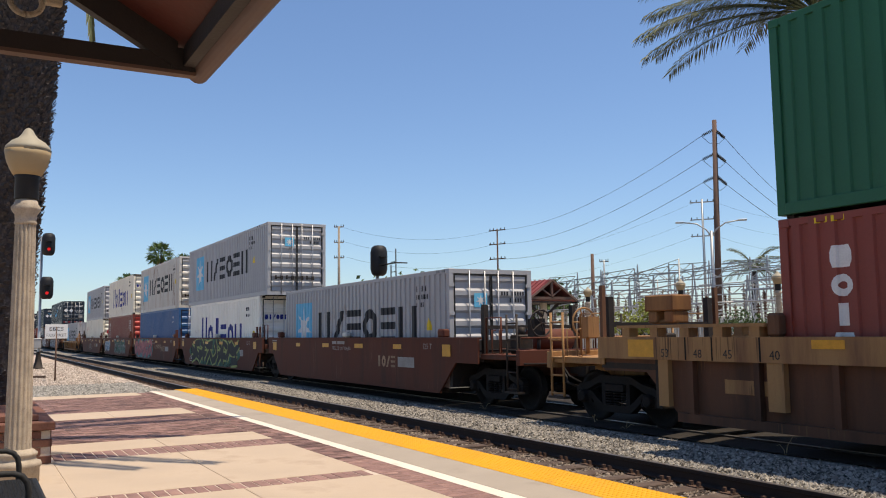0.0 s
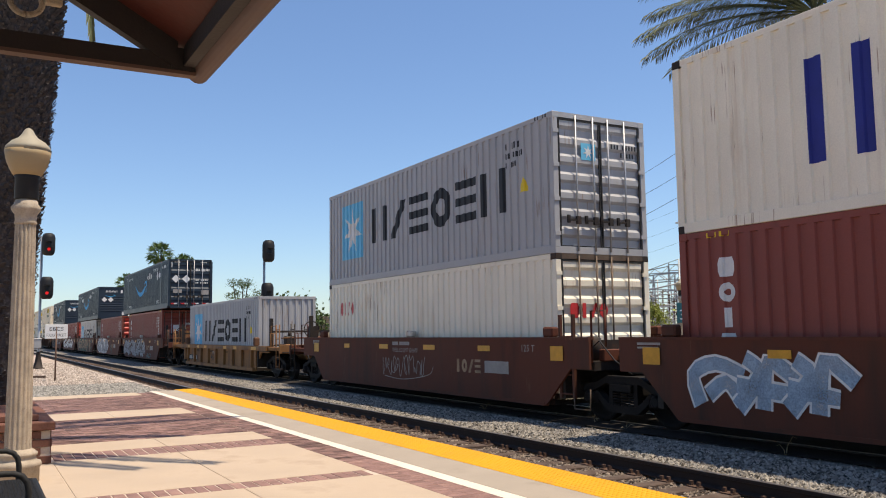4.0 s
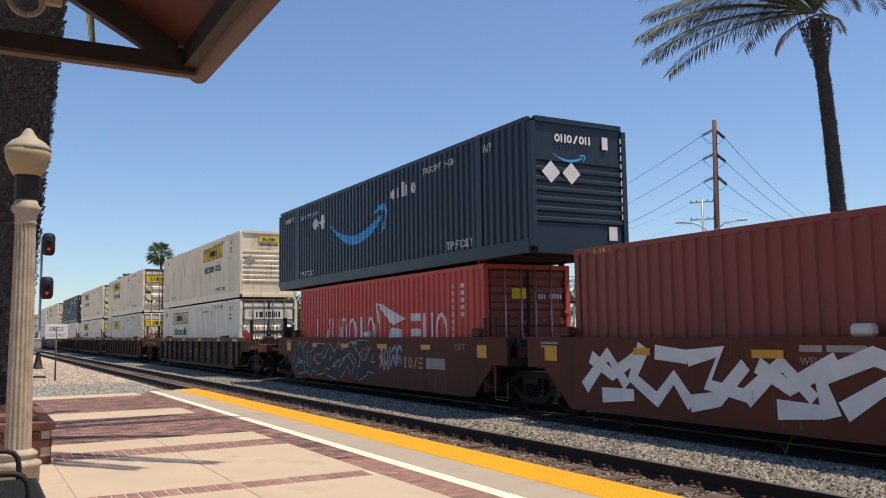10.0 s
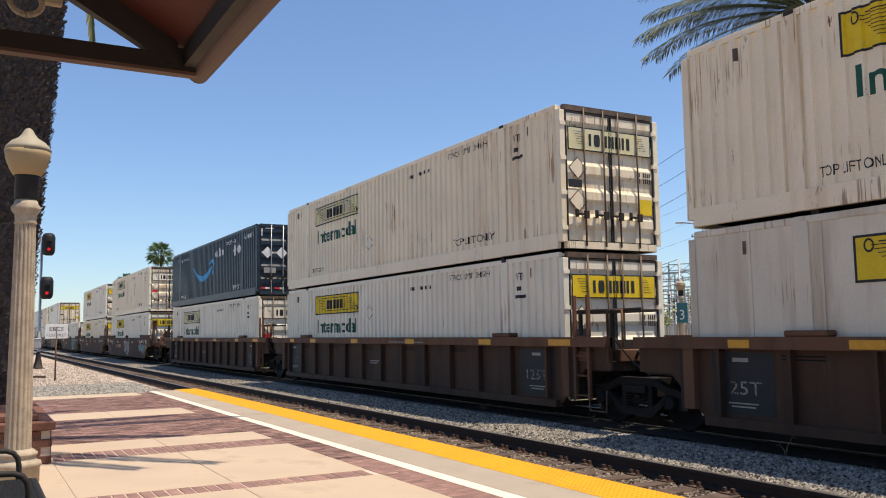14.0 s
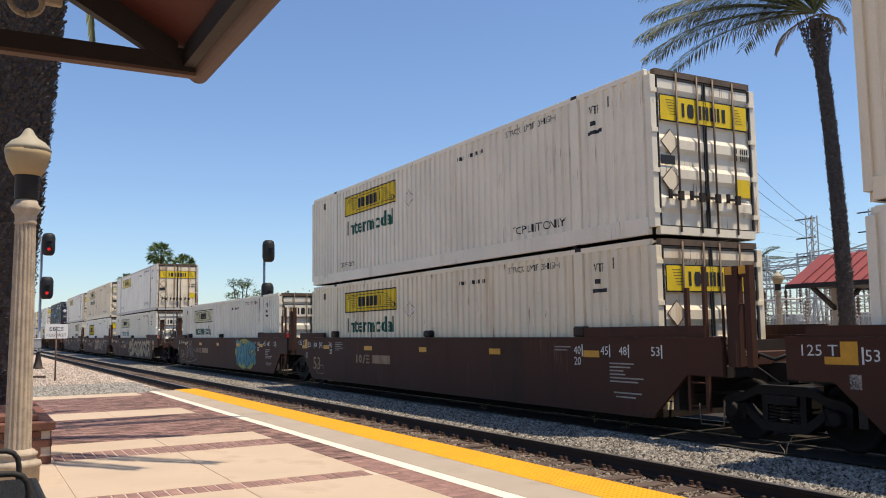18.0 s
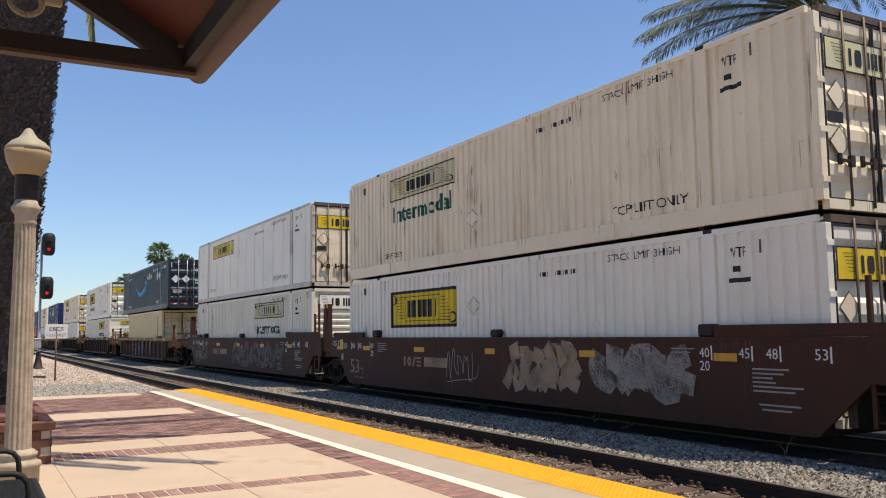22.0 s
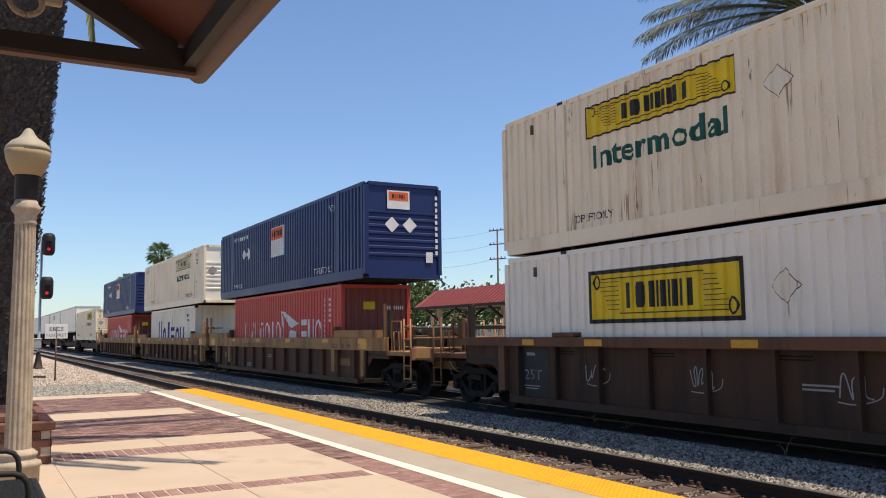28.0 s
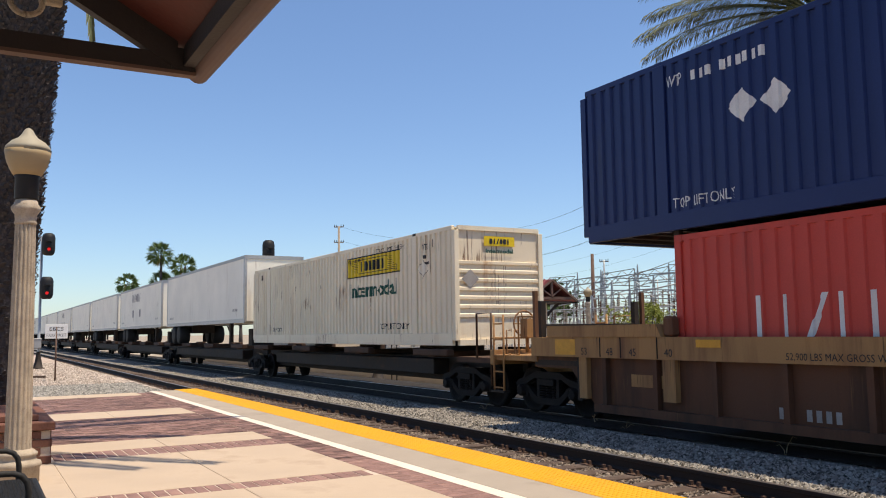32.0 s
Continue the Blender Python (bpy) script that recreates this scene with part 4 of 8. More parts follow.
def end_ribs(w, z0, z1, x, count, depth=0.05):
    """A wall that faces +x with level ribs."""
    bm = bmesh.new()
    h = (z1 - z0) / count
    zs = []
    for i in range(count):
        a = z0 + i * h
        zs += [(a + h * 0.08, x - depth), (a + h * 0.45, x - depth), (a + h * 0.62, x), (a + h * 0.92, x)]
    zs = [(z0, x - depth)] + zs + [(z1, x - depth)]
    rows = [[bm.verts.new((xx, s * w, z)) for s in (-1, 1)] for z, xx in zs]
    for a, b in zip(rows, rows[1:]):
        bm.faces.new((a[0], a[1], b[1], b[0]))
    return bm


def container(u, base, length, colour, end, marks, label, door=None, smooth=False, rail=None, post=None):
    """A shipping container at u along the train, its floor at height base. end: doors, nose, plain."""
    if length > 15:
        u, length = u - 0.1, 16.49
    L2, W2, H = length / 2, (2.59 if length > 15 else 2.44) / 2, 2.895
    t = thing("shipping_container", label, "container", pose(u, AXIS, base), "containers on the train")
    ROLLING.append((t, u, base))
    big = length > 15
    door = door or ("creamdoor" if colour == "cream" else colour)
    rail = rail or colour
    k = (length, smooth, colour == "beige")
    wave = (0.262, 0.042, 0.024) if big else (0.278, 0.034, 0.011 if colour == "beige" else 0.022)
    foot = 0.30 if big and not smooth else 0.17
    # frame, piece by piece
    for sx in (-1, 1):
        for sy in (-1, 1):
            piece("corner_post", H, lambda: boxes((-0.07, 0.07, -0.065, 0.065, 0.12, H - 0.12), bevel=0.006), "rustpost" if smooth and sx > 0 else rail, t, "", pose(sx * (L2 - 0.07), sy * (W2 - 0.065), 0))
            if big:
                piece("lift_post", H, lambda: boxes((-0.13, 0.13, -0.04, 0.04, 0.1, H - 0.06), bevel=0.006), post or rail, t, "", pose(sx * 6.14, sy * (W2 - 0.03), 0))
            cx = 6.14 if big else L2 - 0.089
            for z in (0.0, H - 0.118):
                piece("corner_casting", "c", lambda: boxes((-0.09, 0.09, -0.083, 0.083, -0.005, 0.123), bevel=0.01), "steel" if colour in ("white", "cream", "cleanwhite") else ("redref" if colour == "navy" else rail), t, "", pose(sx * cx, sy * (W2 - 0.077), z))
            if base > 2:
                piece("twist_lock", "c", lambda: boxes((-0.06, 0.06, -0.05, 0.05, -0.085, 0.0)), "steel", t, "", pose(sx * 5.95, sy * (W2 - 0.14), 0))
    for sy in (-1, 1):
        piece("foot_rail", k, lambda: boxes((-L2 + 0.14, L2 - 0.14, -0.043, 0.043, 0.0, foot), bevel=0.008), rail, t, "", pose(0, sy * (W2 - 0.032), 0))
        piece("top_rail", k, lambda: boxes((-L2 + 0.14, L2 - 0.14, -0.043, 0.043, H - 0.1, H), bevel=0.006), rail, t, "", pose(0, sy * (W2 - 0.047), 0))
    for sx in (-1, 1):
        piece("end_sill", W2, lambda: boxes((-0.058, 0.058, -W2 + 0.13, W2 - 0.13, 0.0, 0.14)), rail, t, "", pose(sx * (L2 - 0.062), 0, 0))
        piece("end_header", W2, lambda: boxes((-0.058, 0.058, -W2 + 0.13, W2 - 0.13, H - 0.11, H)), "rodbrown" if end == "doors" and sx > 0 and colour in ("white", "cream", "cleanwhite") else rail, t, "", pose(sx * (L2 - 0.062), 0, 0))
    # walls
    segs = [(-L2 + 0.14, -6.27), (-6.01, 6.01), (6.27, L2 - 0.14)] if big else [(-L2 + 0.14, L2 - 0.14)]
    prof = []
    for a, b in segs:
        if smooth:
            prof += [(a, -W2 + 0.02), (b, -W2 + 0.02)]
        else:
            prof += ribs_profile(a, b, -W2 + 0.004, *wave)
    full = []
    for q in prof:
        if not full or q[0] - full[-1][0] > 1e-5:
            full.append(q)
    def side():
        bm = bmesh.new()
        for a, b in segs:
            p = [(a, -W2 + 0.02), (b, -W2 + 0.02)] if smooth else ribs_profile(a, b, -W2 + 0.004, *wave)
            lo = [bm.verts.new((x, y, foot - 0.005)) for x, y in p]
            hi = [bm.verts.new((x, y, H - 0.095)) for x, y in p]
            for i in range(len(p) - 1):
                bm.faces.new((lo[i], lo[i + 1], hi[i + 1], hi[i]))
        return bm
    piece("side_wall", k, side, colour, t)
    piece("side_wall", k, side, colour, t, "", pose(0, 0, 0, 0, 0, 180))
    if smooth:
        def seams():
            bm = bmesh.new()
            x = -L2 + 1.2
            while x < L2 - 0.5:
                if abs(abs(x) - 6.14) > 0.25:
                    box(bm, x - 0.02, x + 0.02, -W2 + 0.008, -W2 + 0.019, 0.17, H - 0.1)
                x += 1.22
            return bm
        piece("riveted_seam", k, seams, colour, t)
    piece("roof_panel", k, lambda: boxes((-L2 + 0.12, L2 - 0.12, -W2 + 0.09, W2 - 0.09, H - 0.07, H - 0.03)), colour, t)
    panel = piece("floor_panel", k, lambda: boxes((-L2 + 0.12, L2 - 0.12, -W2 + 0.09, W2 - 0.09, 0.06, 0.14), *[(x - 0.04, x + 0.04, -W2 + 0.09, W2 - 0.09, -0.0, 0.06) for x in np.arange(-L2 + 0.5, L2 - 0.4, 0.6)]), "steel", t)
    tagged(panel, kind="stuff")
    # front end
    xe = L2 - 0.02
    if end == "doors":
        for sy in (-1, 1):
            d = piece("door", (k, sy), lambda: end_ribs((W2 - 0.16) / 2, 0.15, H - 0.13, 0.0, 5 if big else 7, 0.045 if not smooth else 0.004), door, t, "", pose(xe, sy * (W2 - 0.14) / 2, 0))
            for f in ((-0.12, 0.38) if sy < 0 else (-0.38, 0.12)):
                r = piece("lock_rod", k, lambda: tubes([(0, 0, 0.05), (0, 0, H - 0.04)], 0.019), "rodbrown" if door in ("white", "cream", "cleanwhite", "creamdoor") else "rod", d, "", pose(0.035, f if big else f * 0.9, 0))
            piece("door_gasket", (k, sy), lambda: boxes((-0.01, 0.012, -(W2 - 0.16) / 2, -(W2 - 0.16) / 2 + 0.03, 0.15, H - 0.13), (-0.01, 0.012, (W2 - 0.16) / 2 - 0.03, (W2 - 0.16) / 2, 0.15, H - 0.13), (-0.01, 0.012, -(W2 - 0.16) / 2, (W2 - 0.16) / 2, H - 0.16, H - 0.125), (-0.01, 0.012, -(W2 - 0.16) / 2, (W2 - 0.16) / 2, 0.13, 0.16)), "black", d, "black rubber seal")
            for z in (0.4, 1.1, 1.8, 2.5):
                piece("hinge", "h", lambda: boxes((-0.02, 0.04, -0.09, 0.05, -0.04, 0.04)), rail, d, "", pose(0, sy * ((W2 - 0.16) / 2 + 0.06), z))
            for f in ((-0.12, 0.38) if sy < 0 else (-0.38, 0.12)):
                piece("lock_handle", "h", lambda: boxes((0.04, 0.075, -0.24, 0.06, 0.66, 0.70), (0.03, 0.085, -0.05, 0.05, 0.60, 0.76), (0.02, 0.06, -0.26, -0.2, 0.62, 0.78)), "steel", d, "", pose(0, f if big else f * 0.9, 0))
    elif end == "nose":
        piece("end_wall", (k, "nose"), lambda: end_ribs(W2 - 0.13, 0.55, 2.05, xe, 7, 0.045), door, t)
        piece("end_panel", (k, "up"), lambda: boxes((xe - 0.06, xe - 0.03, -W2 + 0.13, W2 - 0.13, 2.05, H - 0.11)), door, t)
        piece("end_panel", (k, "down"), lambda: boxes((xe - 0.06, xe - 0.03, -W2 + 0.13, W2 - 0.13, 0.14, 0.55)), door, t)
    else:
        def upright():
            bm = wall_from(ribs_profile(-W2 + 0.13, W2 - 0.13, -xe, 0.27), 0.14, H - 0.11)
            bmesh.ops.rotate(bm, verts=bm.verts[:], matrix=Matrix.Rotation(math.pi / 2, 3, "Z"))
            return bm
        piece("end_wall", (k, "upright"), upright, door, t)
    piece("end_wall", (k, "back"), lambda: boxes((-L2 + 0.04, -L2 + 0.08, -W2 + 0.13, W2 - 0.13, 0.14, H - 0.11)), colour, t)
    # markings on the near wall and on the front end
    endprof = [(-W2 - 1, -L2 + 0.018), (W2 + 1, -L2 + 0.018)]
    for where, name, polys, material, text in marks:
        if isinstance(polys[0][0], list):
            queue = [("name_block", g) for g in polys]
        else:
            single = name in ("placard", "placard_face", "placard_holder", "notice_plate", "reflector", "reflector_white", "hook_plate", "warning_triangle", "sign_panel")
            queue = [(name, [q]) for q in polys] if single else [(name, polys)]
        layer = int(where[-1]) if where[-1].isdigit() else 1
        for name, shapes in queue:
            if where.startswith("side"):
                made = part(name, decal(shapes, full, 0.004 * layer), material, t, text)
            else:
                bm = decal(shapes, endprof, 0.005 * layer)
                bmesh.ops.rotate(bm, verts=bm.verts[:], matrix=Matrix.Rotation(math.pi / 2, 3, "Z"))
                made = part(name, bm, material, t, text)
            if name in ("number_stencil", "notice", "scroll_ornament", "hazard_marking", "word"):
                tagged(made, kind="stuff")
    return t


# ---- markings ----
def code_bars(x, z, w, h, n):
    """A number as a row of plain upright bars: a short run, a space, a longer run."""
    c = w / (n + 1)
    k = max(1, n * 2 // 5)
    return [bar(x + (i + (i >= k)) * c, x + (i + (i >= k) + 0.58) * c, z, z + h) for i in range(n)] if n > 1 else [bar(x, x + w, z, z + h)]


def panel_marks(x, z, w, h, style, green):
    """The hauler's yellow panel: dark rim, rolled ends, a name in plain blocks, and a word below."""
    face = {"yellow": "yellow", "pale": "paleyellow", "ghost": "paleyellow"}[style]
    rim = 0.035 if h < 0.8 else 0.075
    lines = []
    for i in range(7):
        v = z + h * (0.76 - 0.085 * i)
        lines += [bar(x + w * (0.07 + 0.013 * i), x + w * 0.235, v, v + 0.012), bar(x + w * 0.775, x + w * (0.852 + 0.013 * i), v, v + 0.012)]
    rolls = []
    for cx, cz in ((x + w * 0.062, z + h * 0.77), (x + w * 0.945, z + h * 0.24)):
        ring = [(cx + 0.06 * h * 2 * math.cos(q), cz + 0.075 * h * 2 * math.sin(q)) for q in np.linspace(0, 2 * math.pi, 13)]
        rolls += [[p0, p1, (cx + (p1[0] - cx) * .7, cz + (p1[1] - cz) * .7), (cx + (p0[0] - cx) * .7, cz + (p0[1] - cz) * .7)] for p0, p1 in zip(ring, ring[1:])]
    out = [("side", "sign_panel", [bar(x, x + w, z, z + h)], face, "yellow name panel" if style == "yellow" else "faded name panel"),
           ("side2", "sign_border", [bar(x, x + w, z, z + rim), bar(x, x + w, z + h - rim, z + h), bar(x, x + rim, z + rim, z + h - rim), bar(x + w - rim, x + w, z + rim, z + h - rim)], "ink", "black border"),
           ("side3", "name_block", blocks(x + w * 0.26, z + h * 0.27, w * 0.15, h * 0.46, 2, kinds=(1, 0)) + blocks(x + w * 0.44, z + h * 0.27, w * 0.3, h * 0.46, 4, 0.4, kinds=(6, 6, 6, 1)), "ink", "name as plain black blocks"),
           ("side3", "scroll_ornament", lines + rolls + [bar(x + w * 0.1, x + w * 0.78, z + h * 0.82, z + h * 0.82 + 0.018), bar(x + w * 0.235, x + w * 0.92, z + h * 0.17, z + h * 0.17 + 0.018)], "ink", "fine scroll lines round the name")]
    if green:
        out.append(("side", "word", word("Intermodal", x + w * 0.05, z - h * 0.26 - 0.42, 0.42, w * 0.9, 0.022), "inkgreen" if green == 1 else green, "the word Intermodal in green"))
    return out


def hauler_marks(panel_x, style="yellow", green=1, panel_w=3.6, panel_h=0.62, panel_z=1.97, end_style="doors", end_y=0.0, lettered=True, endpanel="yellow", dark=False, stack="STACK LIMIT 3 HIGH"):
    m = panel_marks(panel_x, panel_z, panel_w, panel_h, style, green)
    if lettered:
        m += [("side", "notice", word("TOP LIFT ONLY", 3.9, 0.42, 0.17, 1.85), "ink", "black stencilled notice"),
              ("side", "notice", word(stack, 3.75, 2.58, 0.13, 1.75), "ink", "black stencilled notice"),
              ("side", "notice", word("WTP", 6.55, 2.42, 0.16, 0.3), "ink", "black stencilled notice"),
              ("side", "number_stencil", [bar(6.62, 6.74, 2.2, 2.29), bar(6.5, 6.95, 2.04, 2.11)], "ink", ""),
              ("side", "notice", word("TOP LIFT ONLY", -5.8, 0.42, 0.15, 1.1), "ink", "black stencilled notice"),
              ("side", "number_stencil", code_bars(1.6, 2.44, 1.25, 0.09, 9), "inkgrey" if dark else "ink", ""),
              ("side", "hook_plate", [bar(7.1, 7.17, 2.45, 2.65), bar(-7.17, -7.1, 2.45, 2.65)], "rodbrown", "")]
    dx, dz = panel_x + panel_w + (0.75 if panel_x < 0 else 1.35), (1.0 if style != "yellow" else 1.95)
    m += [("side", "placard_holder", [diamond(dx, dz, 0.26)], "rodbrown", "diamond placard holder"),
          ("side2", "placard_face", [diamond(dx, dz, 0.243)], "white", "")]
    if end_style == "doors":
        face = {"yellow": "yellow", "pale": "paleyellow", "white": "white"}[endpanel]
        m += [("end", "sign_border", [bar(-1.09, 1.09, 1.98, 2.46)], "ink", ""),
              ("end2", "sign_panel", [bar(-1.065, 1.065, 2.005, 2.435)], face, "name panel on the doors"),
              ("end3", "name_block", blocks(-0.62, 2.09, 0.36, 0.25, 2, kinds=(1, 0)) + blocks(-0.16, 2.09, 0.72, 0.25, 4, 0.4, kinds=(6, 6, 6, 1)), "ink", "name as plain black blocks"),
              ("end3", "scroll_ornament", [bar(f, f + 0.2, 2.36 - 0.05 * i, 2.37 - 0.05 * i) for i in range(6) for f in (-0.95 + 0.02 * i, 0.66 + 0.02 * i)], "ink", ""),
              ("end", "placard_holder", [diamond(-0.86, 1.62, 0.23), diamond(-0.86, 0.95, 0.23)], "rodbrown", "diamond placard holder"),
              ("end2", "placard_face", [diamond(-0.86, 1.62, 0.205), diamond(-0.86, 0.95, 0.205)], "creamdoor", ""),
              ("end2", "notice_plate", [bar(-1.1, -0.76, 1.22, 1.38)], "redref" if style == "ghost" or endpanel == "white" else "ink", ""),
              ("end", "notice_plate", [bar(0.75, 1.08, 0.75, 1.08)], "yellow", ""),
              ("end", "number_stencil", code_bars(0.7, 1.55, 0.38, 0.1, 6) + code_bars(0.7, 1.42, 0.38, 0.1, 6), "ink", "")]
    elif endpanel == "white":
        m += [("end", "sign_border", [bar(-1.02, 1.0, 2.18, 2.68)], "ink", "black border"),
              ("end2", "sign_panel", [bar(-1.0, 0.98, 2.2, 2.66)], "brightwhite", "white name panel on the closed end"),
              ("end3", "name_block", blocks(-0.62, 2.3, 0.36, 0.26, 2, kinds=(1, 0)) + blocks(-0.16, 2.3, 0.76, 0.26, 4, 0.4, kinds=(6, 6, 6, 1)), "ink", "name as plain black blocks"),
              ("end3", "scroll_ornament", [bar(f, f + 0.2, 2.6 - 0.05 * i, 2.61 - 0.05 * i) for i in range(6) for f in (-0.95 + 0.02 * i, 0.66 + 0.02 * i)], "ink", "")]
    else:
        m += [("end", "sign_panel", [bar(-0.45, 0.45, 2.42, 2.66)], "yellow", "small yellow name panel"),
              ("end3", "name_block", blocks(-0.3, 2.47, 0.6, 0.13, 6, 0.32), "ink", ""),
              ("end", "word", word("Intermodal", -0.4, 2.25, 0.1, 0.8), "inkgreen", ""),
              ("end", "placard", [diamond(-0.85, 1.6, 0.24)], "inkgrey", "diamond placard holder")]
    return m


def arc_marks(end_style):
    m = [("side", "arc_emblem", arc(0, 0, 1), "arc_blue", "bright blue curved arc"),
         ("side", "name_block", blocks(1.45, 2.04, 1.58, 0.4, 5, 0.3, kinds=(4, 1, 1, 6, 4), tall=(.76, .72, 1, .72, .76)), "inkwhite", "name as plain white blocks"),
         ("side", "notice", word("STACK LIMIT 3 HIGH", 3.35, 2.42, 0.17, 1.65), "inkwhite", "white stencilled notice"),
         ("side", "notice", word("TOP LIFT ONLY", 4.6, 0.36, 0.2, 1.18), "inkwhite", "white stencilled notice"),
         ("side", "notice", word("STACK LIMIT 3 HIGH", -5.85, 2.36, 0.15, 1.65), "inkwhite", "white stencilled notice"),
         ("side", "notice", word("TOP LIFT ONLY", -5.9, 0.36, 0.17, 1.3), "inkwhite", "white stencilled notice"),
         ("side", "notice", word("WTP", 6.35, 2.42, 0.2, 0.36), "inkwhite", "white stencilled notice"),
         ("side", "notice", word("WTP", -6.72, 2.42, 0.16, 0.26), "inkwhite", "white stencilled notice"),
         ("side", "number_stencil", code_bars(6.75, 2.42, 1.0, 0.17, 8) if end_style == "doors" else code_bars(-7.6, 2.42, 1.0, 0.15, 8), "inkwhite", "")]
    if end_style == "doors":
        m += [("side", "placard", [diamond(4.88, 2.1, 0.27), diamond(5.54, 2.1, 0.27)], "inkwhite", "white diamond placard"),
              ("end", "placard", [diamond(-0.85, 1.72, 0.24), diamond(-0.25, 1.72, 0.24)], "inkwhite", "white diamond placard"),
              ("end", "number_stencil", code_bars(0.3, 2.2, 0.85, 0.15, 9) + code_bars(0.3, 1.62, 0.75, 0.08, 6) + code_bars(0.3, 1.46, 0.75, 0.08, 7), "inkwhite", ""),
              ("end", "notice_plate", [bar(-1.0, -0.5, 0.88, 1.1), bar(0.62, 1.08, 0.8, 1.08)], "inkgrey", ""),
              ("end", "reflector", [bar(x, x + 0.22, 0.22, 0.3) for x in (-1.15, -0.55, 0.1, 0.7)], "redref", ""),
              ("end", "reflector_white", [bar(x + 0.22, x + 0.4, 0.22, 0.3) for x in (-1.15, -0.55, 0.1, 0.7)] + [bar(-1.13, -1.07, 2.4, 2.7), bar(-0.95, -0.6, 2.7, 2.76), bar(0.6, 0.95, 2.7, 2.76)], "inkwhite", "")]
    else:
        m += [("side", "placard", [diamond(-4.4, 2.07, 0.27), diamond(-3.76, 2.07, 0.27)], "inkwhite", "white diamond placard"),
              ("end", "name_block", blocks(-0.68, 2.38, 0.98, 0.18, 6, 0.3, kinds=(4, 6, 4, 2, 4, 6)), "inkwhite", "name as plain white blocks"),
              ("end", "arc_emblem", arc(-0.1, 2.05, 0.2), "arc_blue", ""),
              ("end", "placard", [diamond(-0.78, 1.72, 0.24), diamond(-0.24, 1.72, 0.24)], "inkwhite", "white diamond placard"),
              ("end", "notice_plate", [bar(0.62, 0.78, 2.32, 2.6), bar(0.75, 0.98, 0.32, 0.62)], "inkwhite", ""),
              ("end", "number_stencil", [bar(1.13, 1.25, 2.5 - i * 0.19, 2.62 - i * 0.19) for i in range(10)], "inkwhite", "")]
    return m


def star_marks(x=-5.0, s=1.0, end=True):
    m = [("side", "emblem_panel", [bar(x, x + 1.62, 0.72, 2.41)], "sky_blue", "pale blue square emblem"),
         ("side2", "star_emblem", star(x + 0.81, 1.56, 0.72), "inkwhite", "white seven-pointed star"),
         ("side", "name_block", blocks(x + 2.15, 1.05, 7.25, 1.0, 6, 0.27, kinds=(6, 2, 5, 4, 5, 6), full=0.84), "ink", "name as plain dark blocks"),
         ("side", "number_stencil", code_bars(4.35, 2.4, 0.55, 0.14, 4) + code_bars(4.35, 2.2, 0.7, 0.12, 6) + code_bars(4.35, 2.0, 0.45, 0.12, 4), "ink", ""),
         ("side", "warning_triangle", [[(4.85, 1.4), (5.2, 1.4), (5.02, 1.72)]], "yellow", "yellow warning triangle"),
         ("side", "hazard_marking", [bar(5.45 + i * 0.13, 5.52 + i * 0.13, 2.81, 2.89) for i in range(4)], "ink", "")]
    if end:
        m += [("end", "emblem_panel", [bar(-0.5, -0.12, 1.95, 2.3)], "sky_blue", ""),
              ("end2", "star_emblem", star(-0.31, 2.12, 0.15), "inkwhite", ""),
              ("end", "number_stencil", code_bars(0.3, 2.25, 0.8, 0.1, 9) + code_bars(0.55, 2.08, 0.4, 0.1, 4), "ink", ""),
              ("end", "hazard_marking", [bar(-0.95 + i * 0.1, -0.9 + i * 0.1, 2.81, 2.88) for i in range(4)] + [bar(0.6 + i * 0.1, 0.65 + i * 0.1, 2.81, 2.88) for i in range(4)], "yellow", "")]
    return m


def blue_marks(end=True):
    m = [("side", "name_block", blocks(-3.65, 0.72, 7.2, 1.5, 6, 0.27, kinds=(6, 4, 1, 5, 4, 6), full=0.84, tall=(1, .74, .95, .74, .74, .74)), "inkblue", "name as plain blue blocks"),
         ("side", "number_stencil", code_bars(4.2, 2.35, 0.5, 0.14, 4) + code_bars(4.2, 2.1, 0.6, 0.12, 6), "ink", ""),
         ("side", "notice_plate", [bar(5.1, 5.35, 1.2, 1.5)], "yellow", "")]
    if end:
        m += [("end", "name_block", blocks(-1.0, 1.95, 0.95, 0.2, 6, 0.3), "inkblue", ""),
              ("end", "number_stencil", code_bars(0.3, 2.1, 0.8, 0.1, 9), "ink", ""),
              ("end", "notice_plate", [bar(0.5, 0.9, 0.75, 1.1)], "yellow", "")]
    return m


def column_marks(colour_up=True):
    return [("side", "name_block", [blocks(-5.32, 2.15 - i * 0.39, 0.38, 0.3, 1, 0.3, kinds=((0, 4, 1, 0, 4, 6)[i],))[0] for i in range(6)], "inkwhite", "name down the wall in plain white blocks"),
            ("side", "number_stencil", [bar(5.0, 5.1, 2.4 - i * 0.17, 2.5 - i * 0.17) for i in range(12)] + [bar(4.45, 4.55, 2.4 - i * 0.17, 2.5 - i * 0.17) for i in range(4)], "inkwhite", ""),
            ("side", "hazard_marking", [bar(5.3 + i * 0.13, 5.37 + i * 0.13, 2.81, 2.89) for i in range(4)] + [bar(-5.5 + i * 0.13, -5.43 + i * 0.13, 2.78, 2.86) for i in range(4)], "yellow", ""),
            ("end", "notice_plate", [bar(-0.55, -0.2, 1.6, 2.0)], "inkwhite", ""),
            ("end", "number_stencil", code_bars(0.25, 2.0, 0.8, 0.12, 9) + code_bars(0.5, 1.8, 0.4, 0.12, 4), "inkwhite", "")]


